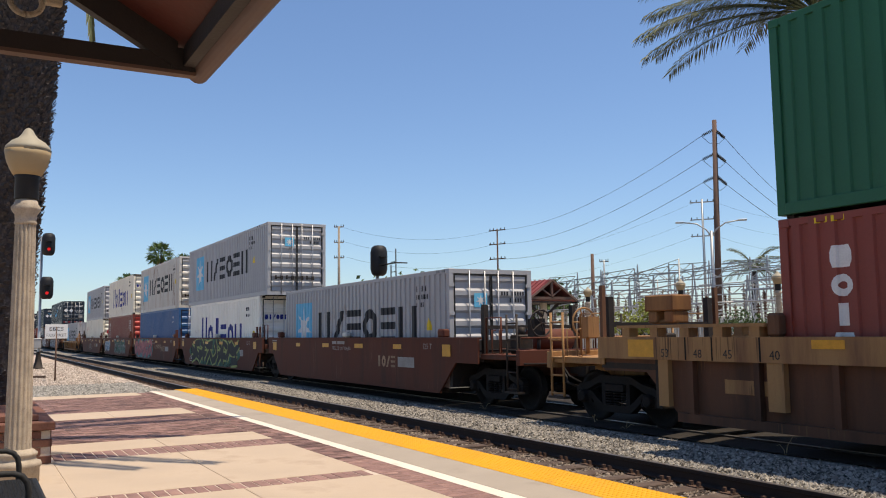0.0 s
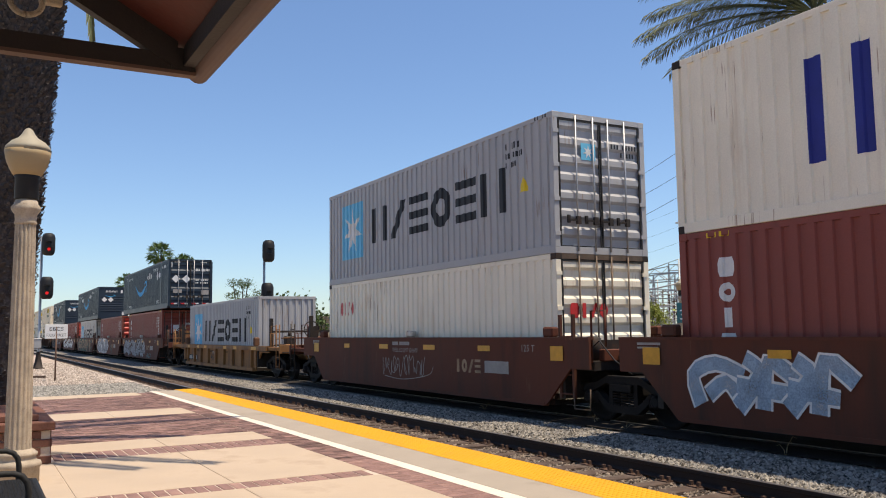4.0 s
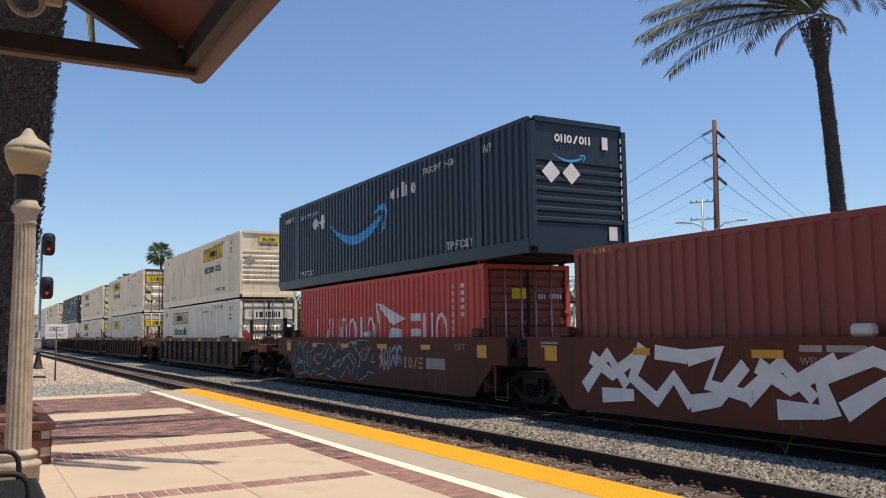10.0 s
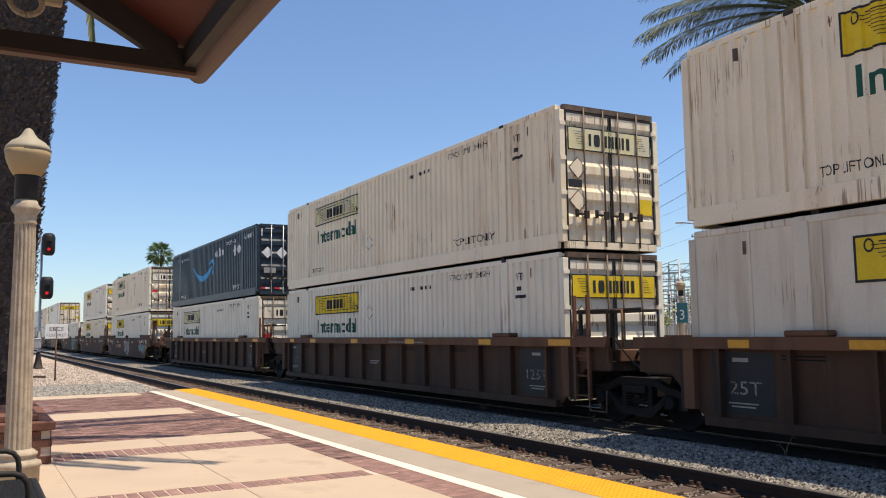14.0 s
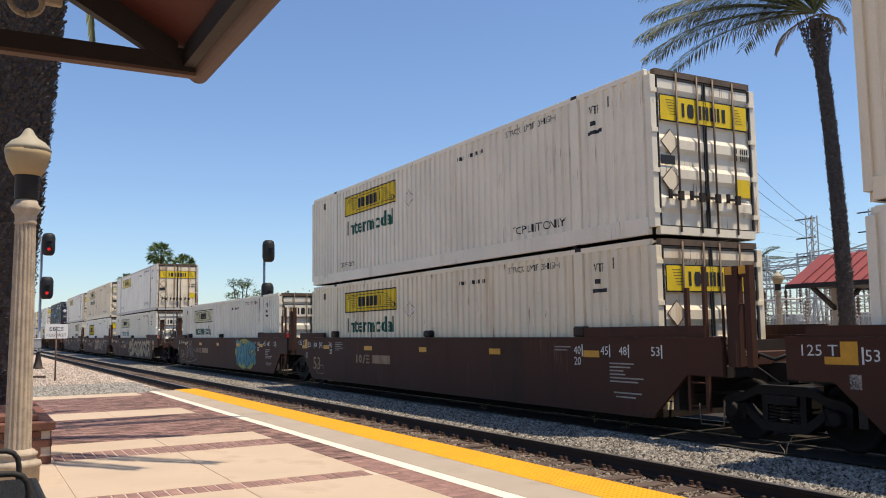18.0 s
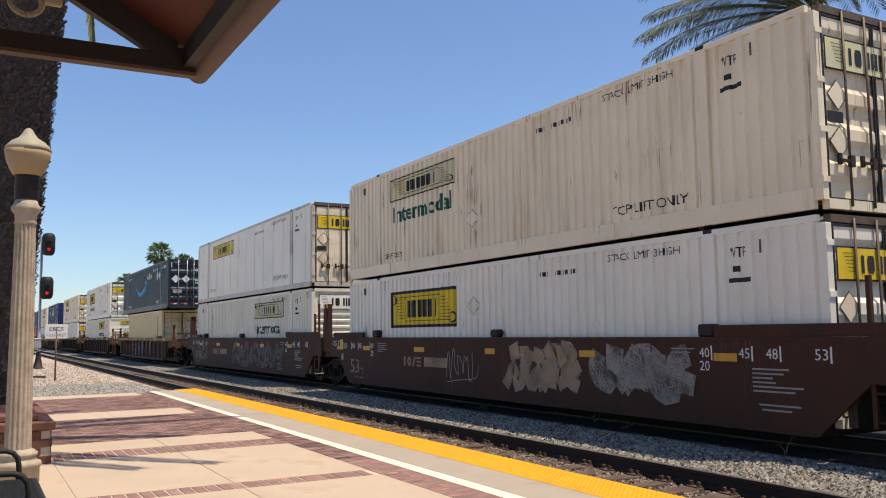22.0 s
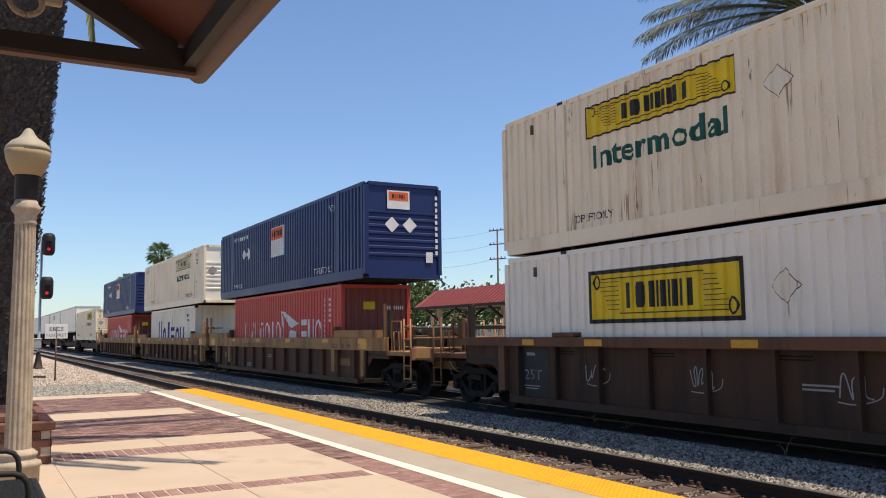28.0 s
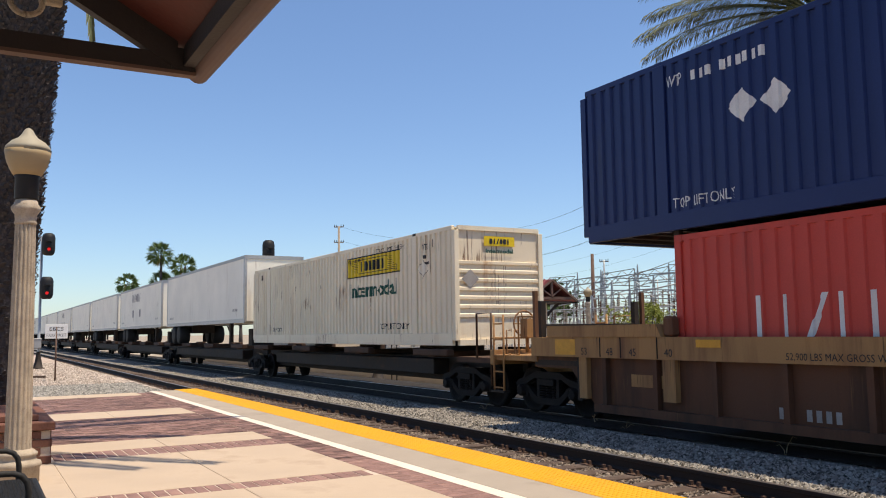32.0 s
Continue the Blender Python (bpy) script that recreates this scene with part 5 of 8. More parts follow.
def pennant_marks(end=True):
    m = [("side", "name_block", blocks(-4.55, 0.85, 4.75, 0.98, 7, 0.16, kinds=(6, 2, 6, 4, 4, 1, 4), full=0.8), "inkwhite", "name as plain white blocks"),
         ("side", "name_block", blocks(2.36, 0.85, 2.05, 1.0, 3, 0.16, kinds=(5, 6, 4), full=0.8), "inkwhite", ""),
         ("side", "flag_emblem", [[(0.22, 2.2), (0.6, 2.16), (2.1, 1.72), (1.3, 1.55)], [(1.2, 1.5), (1.8, 1.45), (2.1, 0.9), (0.95, 0.9)], [(0.22, 2.2), (0.3, 2.2), (0.62, 0.9), (0.52, 0.9)]], "inkwhite", "white pennant emblem"),
         ("side", "number_stencil", [bar(4.6, 4.7, 2.4 - i * 0.17, 2.5 - i * 0.17) for i in range(11)] + [bar(5.05, 5.15, 2.4 - i * 0.17, 2.5 - i * 0.17) for i in range(5)], "inkwhite", "")]
    m += [("end", "notice_plate", [bar(-0.45, -0.05, 2.1, 2.35)], "yellow", ""), ("end", "number_stencil", code_bars(0.3, 2.1, 0.7, 0.12, 8), "inkwhite", "")]
    return m


def label_marks():
    m = [("side", "label_panel", [bar(-0.8, 0.75, 1.33, 2.46)], "inkwhite", "white square label"),
         ("side2", "label_band", [bar(-0.75, 0.7, 1.98, 2.42)], "orange", "orange band of the label"),
         ("side3", "name_block", blocks(-0.6, 2.08, 1.15, 0.24, 6, 0.3), "ink", ""),
         ("side", "placard", [diamond(-4.42, 1.76, 0.27), diamond(-3.79, 1.74, 0.27)], "inkwhite", "white diamond placard"),
         ("side", "notice", word("TOP LIFT ONLY", 4.0, 0.36, 0.2, 1.6), "inkwhite", "white stencilled notice"),
         ("side", "notice", word("TOP LIFT ONLY", -5.9, 0.36, 0.17, 1.3), "inkwhite", "white stencilled notice"),
         ("side", "notice", word("WTP", 5.4, 2.3, 0.22, 0.38), "inkwhite", "white stencilled notice"),
         ("side", "notice", word("WTP", -5.95, 2.4, 0.2, 0.34), "inkwhite", "white stencilled notice"),
         ("side", "number_stencil", code_bars(-5.4, 2.4, 1.5, 0.16, 9), "inkwhite", ""),
         ("end", "label_panel", [bar(-0.55, 0.2, 2.1, 2.66)], "inkwhite", "white label"),
         ("end2", "label_band", [bar(-0.5, 0.15, 2.36, 2.62)], "orange", ""),
         ("end3", "name_block", blocks(-0.4, 2.42, 0.45, 0.13, 6, 0.3), "ink", ""),
         ("end", "placard", [diamond(-0.4, 1.62, 0.24), diamond(0.2, 1.62, 0.24)], "inkwhite", "white diamond placard"),
         ("end", "notice_plate", [bar(0.75, 0.98, 0.5, 0.82)], "inkwhite", ""),
         ("end", "number_stencil", [bar(1.08, 1.2, 2.45 - i * 0.19, 2.57 - i * 0.19) for i in range(10)], "inkwhite", "")]
    return m


# ---- well cars ----
def wheelset(parent, x):
    def make():
        bm = bmesh.new()
        for s in (-1, 1):
            lathe([(0.06, 0.60), (0.457, 0.60), (0.457, 0.72), (0.485, 0.735), (0.485, 0.76), (0.40, 0.76), (0.36, 0.70), (0.16, 0.69), (0.12, 0.78)] if s > 0 else
                  [(0.12, -0.78), (0.16, -0.69), (0.36, -0.70), (0.40, -0.76), (0.485, -0.76), (0.485, -0.735), (0.457, -0.72), (0.457, -0.60), (0.06, -0.60)], 20, bm)
        tube(bm, (0, 0, -1.0), (0, 0, 1.0), 0.085, 0.085, 10)
        for i in range(6):
            a = i * math.pi / 3
            tube(bm, (0.25 * math.cos(a), 0.25 * math.sin(a), -0.715), (0.25 * math.cos(a), 0.25 * math.sin(a), -0.69), 0.03, 0.03, 6)
        bmesh.ops.rotate(bm, verts=bm.verts[:], matrix=Matrix.Rotation(math.pi / 2, 3, "X"))
        return bm
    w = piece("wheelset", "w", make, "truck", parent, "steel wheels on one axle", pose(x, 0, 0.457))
    WHEELS.append((w, x))
    return w


def truck(car, x):
    """A two-axle truck: cast side frames with windows, bearing caps, spring nests, bolster and brake beams."""
    def make():
        bm = bmesh.new()
        for s in (-1, 1):
            y0, y1 = sorted((s * 0.92, s * 1.07))
            prism(bm, [(-1.1, 0.52), (-0.74, 0.60), (-0.46, 0.72), (0.46, 0.72), (0.74, 0.60), (1.1, 0.52), (1.12, 0.60), (1.02, 0.68), (0.7, 0.74), (0.42, 0.86), (-0.42, 0.86), (-0.7, 0.74), (-1.02, 0.68), (-1.12, 0.60)], y0, y1)
            prism(bm, [(-0.72, 0.46), (-0.58, 0.34), (-0.38, 0.2), (0.38, 0.2), (0.58, 0.34), (0.72, 0.46), (0.66, 0.56), (0.52, 0.44), (0.34, 0.33), (-0.34, 0.33), (-0.52, 0.44), (-0.66, 0.56)], y0, y1)
            for k in (-1, 1):
                box(bm, k * 0.33 - 0.05, k * 0.33 + 0.05, y0 + 0.01, y1 - 0.01, 0.331, 0.719)
                # pedestal jaws round the bearing, and its round cap
                prism(bm, [(k * 0.68, 0.35), (k * 0.76, 0.35), (k * 0.78, 0.56), (k * 0.68, 0.58)], y0, y1)
                prism(bm, [(k * 1.02, 0.35), (k * 1.1, 0.35), (k * 1.1, 0.51), (k * 1.0, 0.53)], y0, y1)
                tube(bm, (k * 0.89, s * 0.9, 0.457), (k * 0.89, s * 1.12, 0.457), 0.125, 0.125, 14)
                tube(bm, (k * 0.89, s * 1.12, 0.457), (k * 0.89, s * 1.15, 0.457), 0.125, 0.08, 14)
            for k in (-0.2, 0.0, 0.2):
                for j in range(5):
                    tube(bm, (k, s * 1.0, 0.335 + j * 0.05), (k, s * 1.0, 0.362 + j * 0.05), 0.085, 0.085, 8)
            box(bm, -0.27, 0.27, s * 1.0 - 0.12, s * 1.0 + 0.12, 0.59, 0.71)
        box(bm, -0.22, 0.22, -0.9, 0.9, 0.52, 0.84)
        for k in (-0.42, 0.42):
            box(bm, k - 0.04, k + 0.04, -0.85, 0.85, 0.36, 0.46)
        return bm
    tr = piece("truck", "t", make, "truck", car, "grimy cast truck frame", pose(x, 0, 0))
    for k in (-0.89, 0.89):
        wheelset(tr, k)
    return tr


def ribbon(bm, pts, widths, y, gap):
    """One sprayed stroke whose width changes along it, with full round or cut ends."""
    rows = []
    n = len(pts)
    for i, (x, z) in enumerate(pts):
        (a, b), (c, d) = pts[max(i - 1, 0)], pts[min(i + 1, n - 1)]
        w = math.hypot(c - a, d - b) or 1
        k = widths[0] + (widths[1] - widths[0]) * i / (n - 1)
        nx, nz = -(d - b) / w * k / 2, (c - a) / w * k / 2
        rows.append([bm.verts.new((x + f * nx, y - gap, min(1.515, max(0.262, z + f * nz)))) for f in (-1, 1)])
    for (a, b), (c, d) in zip(rows, rows[1:]):
        f = bm.faces.new((a, c, d, b))
        f.normal_update()
        if f.normal.y > 0:
            f.normal_flip()


# bent, hooked and looped strokes of sprayed pieces, in a unit square: none is a letter
FORMS = (
    (((0.0, 0.2), (0.4, 0.9), (0.95, 0.3)), ((0.1, 0.85), (0.6, 0.5), (1.15, 0.95)), ((0.4, 0.08), (1.05, 0.1))),
    (((0.1, 0.0), (-0.05, 0.6), (0.5, 0.95), (1.1, 0.7)), ((0.3, 0.15), (0.7, 0.5), (1.1, 0.05))),
    (((0.0, 0.9), (0.55, 1.0), (0.35, 0.4), (1.1, 0.3)), ((0.1, 0.08), (0.6, 0.2), (0.95, 0.8))),
    (((0.2, 1.0), (0.05, 0.4), (0.5, 0.05), (0.75, 0.5), (1.15, 0.0)), ((0.45, 0.9), (1.05, 0.82))),
    (((0.0, 0.0), (0.45, 0.65), (0.15, 1.0)), ((0.5, 0.0), (0.65, 0.95), (1.15, 0.6)), ((-0.05, 0.45), (0.95, 0.3))),
    (((1.05, 0.95), (0.4, 0.8), (0.75, 0.4), (0.05, 0.05)), ((0.05, 0.6), (1.1, 0.1))),
    (((0.0, 0.95), (0.1, 0.2), (0.55, 0.0), (0.6, 0.7), (1.05, 1.0)), ((0.55, 0.35), (1.15, 0.2))),
)


def graffiti(car, y, x0, x1, z0, z1, n, fill, rim, seed, shade=None, bold=0.2, spike=False, inner=None, order=None, bend=3, edge=0.075):
    """A sprayed piece: thick hooked strokes side by side, rims round them, fine lines on them. spike: strokes that taper."""
    rnd = random.Random(seed)
    h = z1 - z0
    w = (x1 - x0) / n
    lean = rnd.uniform(-0.05, 0.2) if not spike else rnd.uniform(0.15, 0.4)
    if shade:
        ring = [(x0 + (x1 - x0) * (0.5 + 0.55 * math.cos(q) * rnd.uniform(.92, 1.03)), min(1.505, max(0.27, z0 + h * (0.5 + 0.62 * math.sin(q) * rnd.uniform(.85, 1.05))))) for q in np.linspace(0, 6.0, 17)]
        part("sprayed_cloud", film_of([(a, min(1.51, max(0.27, b))) for a, b in curve(ring, 4)], y, 0.004), shade, car, "sprayed cloud behind the strokes")
    for i in range(n):
        form = FORMS[order[i % len(order)] if order else rnd.randrange(len(FORMS))]
        flip = rnd.random() < 0.3
        big = rnd.uniform(0.94, 1.06)
        wide = bold * (h if not spike else h * 1.25)
        gap = 0.0062 + 0.0058 * (i % 3)
        rims, fills, lines = bmesh.new(), bmesh.new(), bmesh.new()
        for k, way in enumerate(form):
            pts = []
            for u, v in way:
                u = 1 - u if flip else u
                pts.append((x0 + w * (i + 0.5 + (u - 0.5) * (1.0 if not spike else 1.15) + lean * (v - 0.5) + rnd.uniform(-.05, .05)), z0 + wide / 2 + (h * big - wide) * v + rnd.uniform(-.03, .03) * h))
            smooth = curve(pts, bend, False) if bend > 1 else pts
            ends = (wide * rnd.uniform(0.95, 1.25), wide * rnd.uniform(0.75, 1.05)) if not spike else (wide * 1.3, wide * 0.25)
            if rim:
                ribbon(rims, smooth, (ends[0] + edge, ends[1] + edge), y, gap + 0.0003 * k)
            ribbon(fills, smooth, ends, y, gap + 0.0016 + 0.0003 * k)
            if inner:
                ribbon(lines, [(a + wide * 0.16, b + wide * 0.14) for a, b in smooth], (0.03, 0.02), y, gap + 0.0034 + 0.0003 * k)
        if rim:
            part("graffiti_rim", rims, rim, car, "sprayed outline")
        else:
            rims.free()
        part("graffiti_shape", fills, fill, car, "sprayed shape")
        if inner:
            part("graffiti_line", lines, inner, car, "fine sprayed line")
        else:
            lines.free()


def scribble(car, y, x, z, w, h, colour, seed):
    """A thin sprayed tag: a looping line and a flourish."""
    rnd = random.Random(seed)
    n = max(3, round(w / 0.24))
    pts = []
    for i in range(n):
        spots = [(rnd.uniform(-.1, .35), rnd.uniform(.0, .3)), (rnd.uniform(.1, .5), rnd.uniform(.7, 1.05)), (rnd.uniform(.5, 1.1), rnd.uniform(.5, .95)), (rnd.uniform(.2, .9), rnd.uniform(.05, .5)), (rnd.uniform(.6, 1.1), rnd.uniform(-.05, .3))]
        if rnd.random() < 0.4:
            spots = [(u, 1 - v) for u, v in spots]
        pts += [(x + w * (i + u) / n, z + h * v) for u, v in spots[:rnd.choice((3, 4, 5))]]
    part("sprayed_tag", stroke(curve(pts, 4, False), 0.022, y, 0.006), colour, car, "thin sprayed tag")
    part("sprayed_tag", stroke(curve([(x + w * .05, z - h * .1), (x + w * .5, z - h * rnd.uniform(.0, .25)), (x + w * 1.05, z + h * .1), (x + w * 1.15, z + h * .5)], 5, False), 0.018, y, 0.005), colour, car, "thin sprayed tag")


def well_car(u, size, style, left, right, label):
    """One unit. size: 40 or 53 ft well. left, right: what it ends in, a shared joint (A) or a coupler (C)."""
    t = thing("well_car", label, "freight car", pose(u, AXIS, 0), "well cars of the train")
    ROLLING.append((t, u, 0.0))
    hw = 6.45 if size == 40 else 8.45
    joint = {"A": 7.78 if size == 40 else 9.95, "C": 9.9 if size == 40 else 12.0}
    Y = 1.475
    smooth = style in ("oxide", "umber")
    main = {"oxide": "oxide", "umber": "umber", "ochre": "ochre", "brownochre": "tanpaint", "dustbrown": "chordbrown", "tanchord": "chordbrown"}[style]
    web = {"oxide": "oxide", "umber": "umber", "ochre": "ochre", "brownochre": "brownochre", "dustbrown": "dustbrown", "tanchord": "dustbrown"}[style]
    xl, xr = -joint[left], joint[right]
    la = xl + (0.42 if left == "A" else 2.1)
    ra = xr - (0.42 if right == "A" else 2.1)
    key = (size, style, left, right)
    tanlike = style in ("ochre", "brownochre")
    deep = 0.37 if tanlike and style != "ochre" else 0.18
    top = 1.24 if style == "ochre" else 1.57
    # side plates; their foot rises over the trucks
    def plate(y0, y1):
        bm = bmesh.new()
        prism(bm, [(la, 0.98), (-hw - 0.35, 0.98), (-hw + 0.45, 0.25), (hw - 0.45, 0.25), (hw + 0.35, 0.98), (ra, 0.98), (ra, top - 0.006), (la, top - 0.006)], y0, y1)
        return bm
    inset = 0.0 if smooth else 0.13
    for s in (-1, 1):
        y0, y1 = sorted((s * (Y - inset), s * (Y - inset - 0.05)))
        piece("side_plate", (key, s), lambda: plate(y0, y1), web, t)
    def chords(s):
        bm = bmesh.new()
        def yb(a, b, *r):
            p, q = sorted((s * a, s * b))
            box(bm, r[0], r[1], p, q, r[2], r[3])
        if smooth:
            yb(Y + 0.012, Y - 0.12, la, ra, top - 0.05, top)
            yb(Y + 0.006, Y - 0.1, -hw + 0.5, hw - 0.5, 0.235, 0.30)
        else:
            yb(Y + 0.0, Y - 0.2, la, ra, top - deep, top)
        return bm
    for s in (-1, 1):
        piece("side_sill", (key, s), lambda: chords(s), "tanpaint" if style == "tanchord" else main, t, "flat top chord")
        if not smooth:
            p, q = sorted((s * (Y - 0.02), s * (Y - 0.2)))
            piece("foot_chord", (key, s), lambda: boxes((-hw + 0.45, hw - 0.45, p, q, 0.23, 0.37)), web, t)
    if smooth and style == "umber":
        for s in (-1, 1):
            p, q = sorted((s * (Y - 0.01), s * (Y - 0.1)))
            piece("raised_sill", (key, s), lambda: boxes((6.25, min(ra, 9.2), p, q, top + 0.002, 1.75), (max(la, -9.2), -7.0, p, q, top + 0.002, 1.72)), main, t)
    if tanlike and style != "ochre":
        lo, hi = (6.2, min(ra - 0.2, 9.35)) if size == 53 else (4.6, ra - 0.3)
        for s in (-1, 1):
            p, q = sorted((s * (Y + 0.02), s * (Y - 0.22)))
            for sx in (-1, 1):
                def ledge():
                    if left == right == "C":
                        return boxes((lo, hi, p, q, top + 0.15, top + 0.2), *[(lo + 0.2 + i * (hi - lo - 0.4) / 4 - 0.09, lo + 0.2 + i * (hi - lo - 0.4) / 4 + 0.09, p + 0.02, q - 0.02, top + 0.002, top + 0.148) for i in range(5)])
                    bm = bmesh.new()
                    prism(bm, [(lo, top + 0.002), (hi, top + 0.002), (hi, top + 0.215), (lo + 0.12, top + 0.215)], p, q)
                    return bm
                piece("raised_sill", (key, s), ledge, main, t, "raised ledge with a sloping end", Matrix.Diagonal((sx, 1, 1, 1)))
                piece("end_stake", (key, s), lambda: boxes((ra - 0.13, ra - 0.05, min(s * (Y - 0.02), s * (Y - 0.1)), max(s * (Y - 0.02), s * (Y - 0.1)), top + 0.002, 2.5)), "chordbrown", t, "upright steel stake", Matrix.Diagonal((sx, 1, 1, 1)) if left == right else pose((0 if sx > 0 else la + ra), 0, 0) @ Matrix.Diagonal((sx, 1, 1, 1)))
    if not smooth:
        n = 9 if size == 40 else 13
        for i in range(n):
            x = -hw + 0.75 + i * (2 * hw - 1.5) / (n - 1)
            for s in (-1, 1):
                p, q = sorted((s * (Y - 0.02), s * (Y - 0.125)))
                wd = 0.07 if style == "dustbrown" else 0.13 if style == "ochre" else 0.10
                piece("rib", (style, s), lambda: boxes((-wd / 2, wd / 2, p, q, 0.372, top - deep - 0.002)), main if style in ("ochre", "tanchord") else web, t, "", pose(x, 0, 0))
        for s in (-1, 1):
            p, q = sorted((s * (Y - 0.03), s * (Y - 0.14)))
            for sx in (-1, 1):
                piece("end_post", (style, s), lambda: boxes((-0.11, 0.11, p, q, 0.45, top - deep - 0.002)), main, t, "", pose(sx * (hw - 0.14), 0, 0))
            for x in (-6.12, 6.12):
                if tanlike:
                    piece("guide_fin", (key, s), lambda: boxes((-0.1, 0.1, min(s * (Y - .03), s * (Y - .25)), max(s * (Y - .03), s * (Y - .25)), top + 0.002, top + 0.34), bevel=0.04), "chordbrown", t, "upright rounded guide fin", pose(x, 0, 0))
                else:
                    piece("guide_block", (key, s), lambda: boxes((-0.35, 0.35, min(s * Y, s * (Y - .25)), max(s * Y, s * (Y - .25)), top + 0.002, top + 0.09), bevel=0.02), main, t, "", pose(x, 0, 0))
    else:
        for s in (-1, 1):
            for x in (-6.2, 6.05):
                piece("guide_block", (key, s), lambda: boxes((-0.16, 0.16, min(s * (Y - .02), s * (Y - .2)), max(s * (Y - .02), s * (Y - .2)), top + 0.002, top + 0.2), bevel=0.03), "steel" if style == "umber" else main, t, "", pose(x, 0, 0))
            piece("guide_flap", (style, s), lambda: boxes((-0.16, 0.16, min(s * (Y - .02), s * (Y - .2)), max(s * (Y - .02), s * (Y - .2)), top + 0.002, top + 0.17), bevel=0.04), "greyworn" if style == "oxide" else "steel", t, "hinged guide flap")
    # well floor and cross-members
    tagged(piece("well_floor", key, lambda: boxes(*[(x - 0.18, x + 0.18, -Y + 0.2, Y - 0.2, 0.24, 0.36) for x in np.linspace(-hw + 0.6, hw - 0.6, 9)]), "steel", t), kind="stuff")
    # ends
    for side, kind in ((-1, left), (1, right)):
        e = joint[kind]
        if kind == "A":
            def deck():
                bm = boxes((hw - 0.1, e - 0.5, -1.3, 1.3, 0.95, 1.12), (e - 0.55, e + 0.02, -0.35, 0.35, 0.86, 1.16), (hw - 0.05, hw + 0.08, -1.4, 1.4, 0.4, 1.5))
                return bm
            d = piece("end_deck", (key, "A", side), deck, "steel", t, "", pose(0, 0, 0, 0, 0, 0 if side > 0 else 180))
            if side > 0:
                piece("grab_rail", (key, "A"), lambda: tubes([(e - 0.45, -1.38, 1.1), (e - 0.45, -1.38, 2.05), (e - 0.05, -1.38, 2.05), (e - 0.05, -1.38, 1.4)], 0.022), main, t)
                def crossover():
                    bm = boxes((e - 1.5, e + 0.35, -1.3, -0.9, 2.0, 2.045), (e - 1.4, e - 1.34, -1.28, -1.22, 1.3, 2.0), (e - 0.5, e - 0.44, -1.28, -1.22, 1.34, 2.0))
                    tubes([(e - 1.5, -1.3, 2.06), (e + 0.35, -1.3, 2.06)], 0.02, 6, bm)
                    return bm
                if style == "umber":
                    piece("joint_column", key, lambda: boxes((e - 0.36, e - 0.12, -1.42, -1.3, 1.12, 2.63), (e - 0.01, e + 0.1, -1.42, -1.3, 1.12, 2.63), (e - 0.118, e - 0.012, -1.4, -1.32, 2.46, 2.62), bevel=0.008), main, t, "stout double column at the joint")
                    for x in (e - 0.34, e - 0.08):
                        part("reflector", decal([bar(x, x + 0.13, 2.5, 2.62)], [(x - 1, -1.425), (x + 1, -1.425)], 0.003), "amber", t, "amber reflector")
                if not smooth:
                    piece("crossover_plate", (key, "A"), crossover, "steel", t, "dark walkway plate over the joint")
                piece("stirrup", (key, "A"), lambda: tubes([(e - 0.95, -1.43, 0.55), (e - 0.93, -1.43, 0.24), (e - 0.48, -1.43, 0.24), (e - 0.46, -1.43, 0.62)], 0.014, 6), "rodbrown", t, "bent step below the car end")
                def joint_ladder():
                    bm = bmesh.new()
                    xa, xb = (e - 1.15, e - 0.78) if style == "umber" else (e - 1.35, e - 0.95)
                    for xx in (xa, xb):
                        box(bm, xx - 0.03, xx + 0.03, -1.44, -1.38, 0.42, 2.66 if style == "umber" and xx == xb else 2.35 if size == 53 else 2.0)
                    for i in range(4):
                        tube(bm, (xa, -1.41, 0.5 + i * 0.36), (xb, -1.41, 0.5 + i * 0.36), 0.018, 0.018, 6)
                    return bm
                piece("ladder", (key, "A"), joint_ladder, main, t)
                piece("brake_rod", (key, "A"), lambda: tubes([(hw - 0.6, -1.05, 0.62), (e - 0.5, -1.0, 0.72), (e + 0.4, -0.9, 0.7)], 0.028), "truck", t)
                piece("brake_cylinder", (key, "A"), lambda: lathe([(0.06, 0), (0.16, 0.03), (0.16, 0.42), (0.08, 0.46)], 14), "steel", t, "", pose(e - 0.95, -0.95, 1.12, 0, 0, 0))
                piece("cross_header", (key, "A"), lambda: boxes((e - 1.45, e - 0.9, -1.36, 1.36, 1.12, 1.3), (e - 0.6, e - 0.45, -1.1, 1.1, 1.12, 1.34), bevel=0.015), main, t)
                piece("hose_pair", (key, "A"), lambda: tubes([(e - 0.9, -1.1, 1.3), (e - 0.45, -1.2, 1.5), (e - 0.1, -1.15, 1.15), (e + 0.3, -1.1, 0.9)], 0.014), "black", t, "looped hose")
                piece("brake_hose", (key, "A"), lambda: tubes([(e - 0.5, -0.7, 1.15), (e - 0.3, -0.8, 1.3), (e, -0.82, 1.22), (e + 0.25, -0.75, 1.32)], 0.03), "black", t)
        else:
            m = pose(0, 0, 0, 0, 0, 0 if side > 0 else 180)
            a = e - 2.1
            piece("end_bulkhead", (key, "C", side), lambda: boxes((hw - 0.05, hw + 0.08, -1.4, 1.4, 0.4, top - 0.08), (hw + 0.05, a + 0.05, -1.35, 1.35, 1.02, 1.12)), "steel", t, "", m)
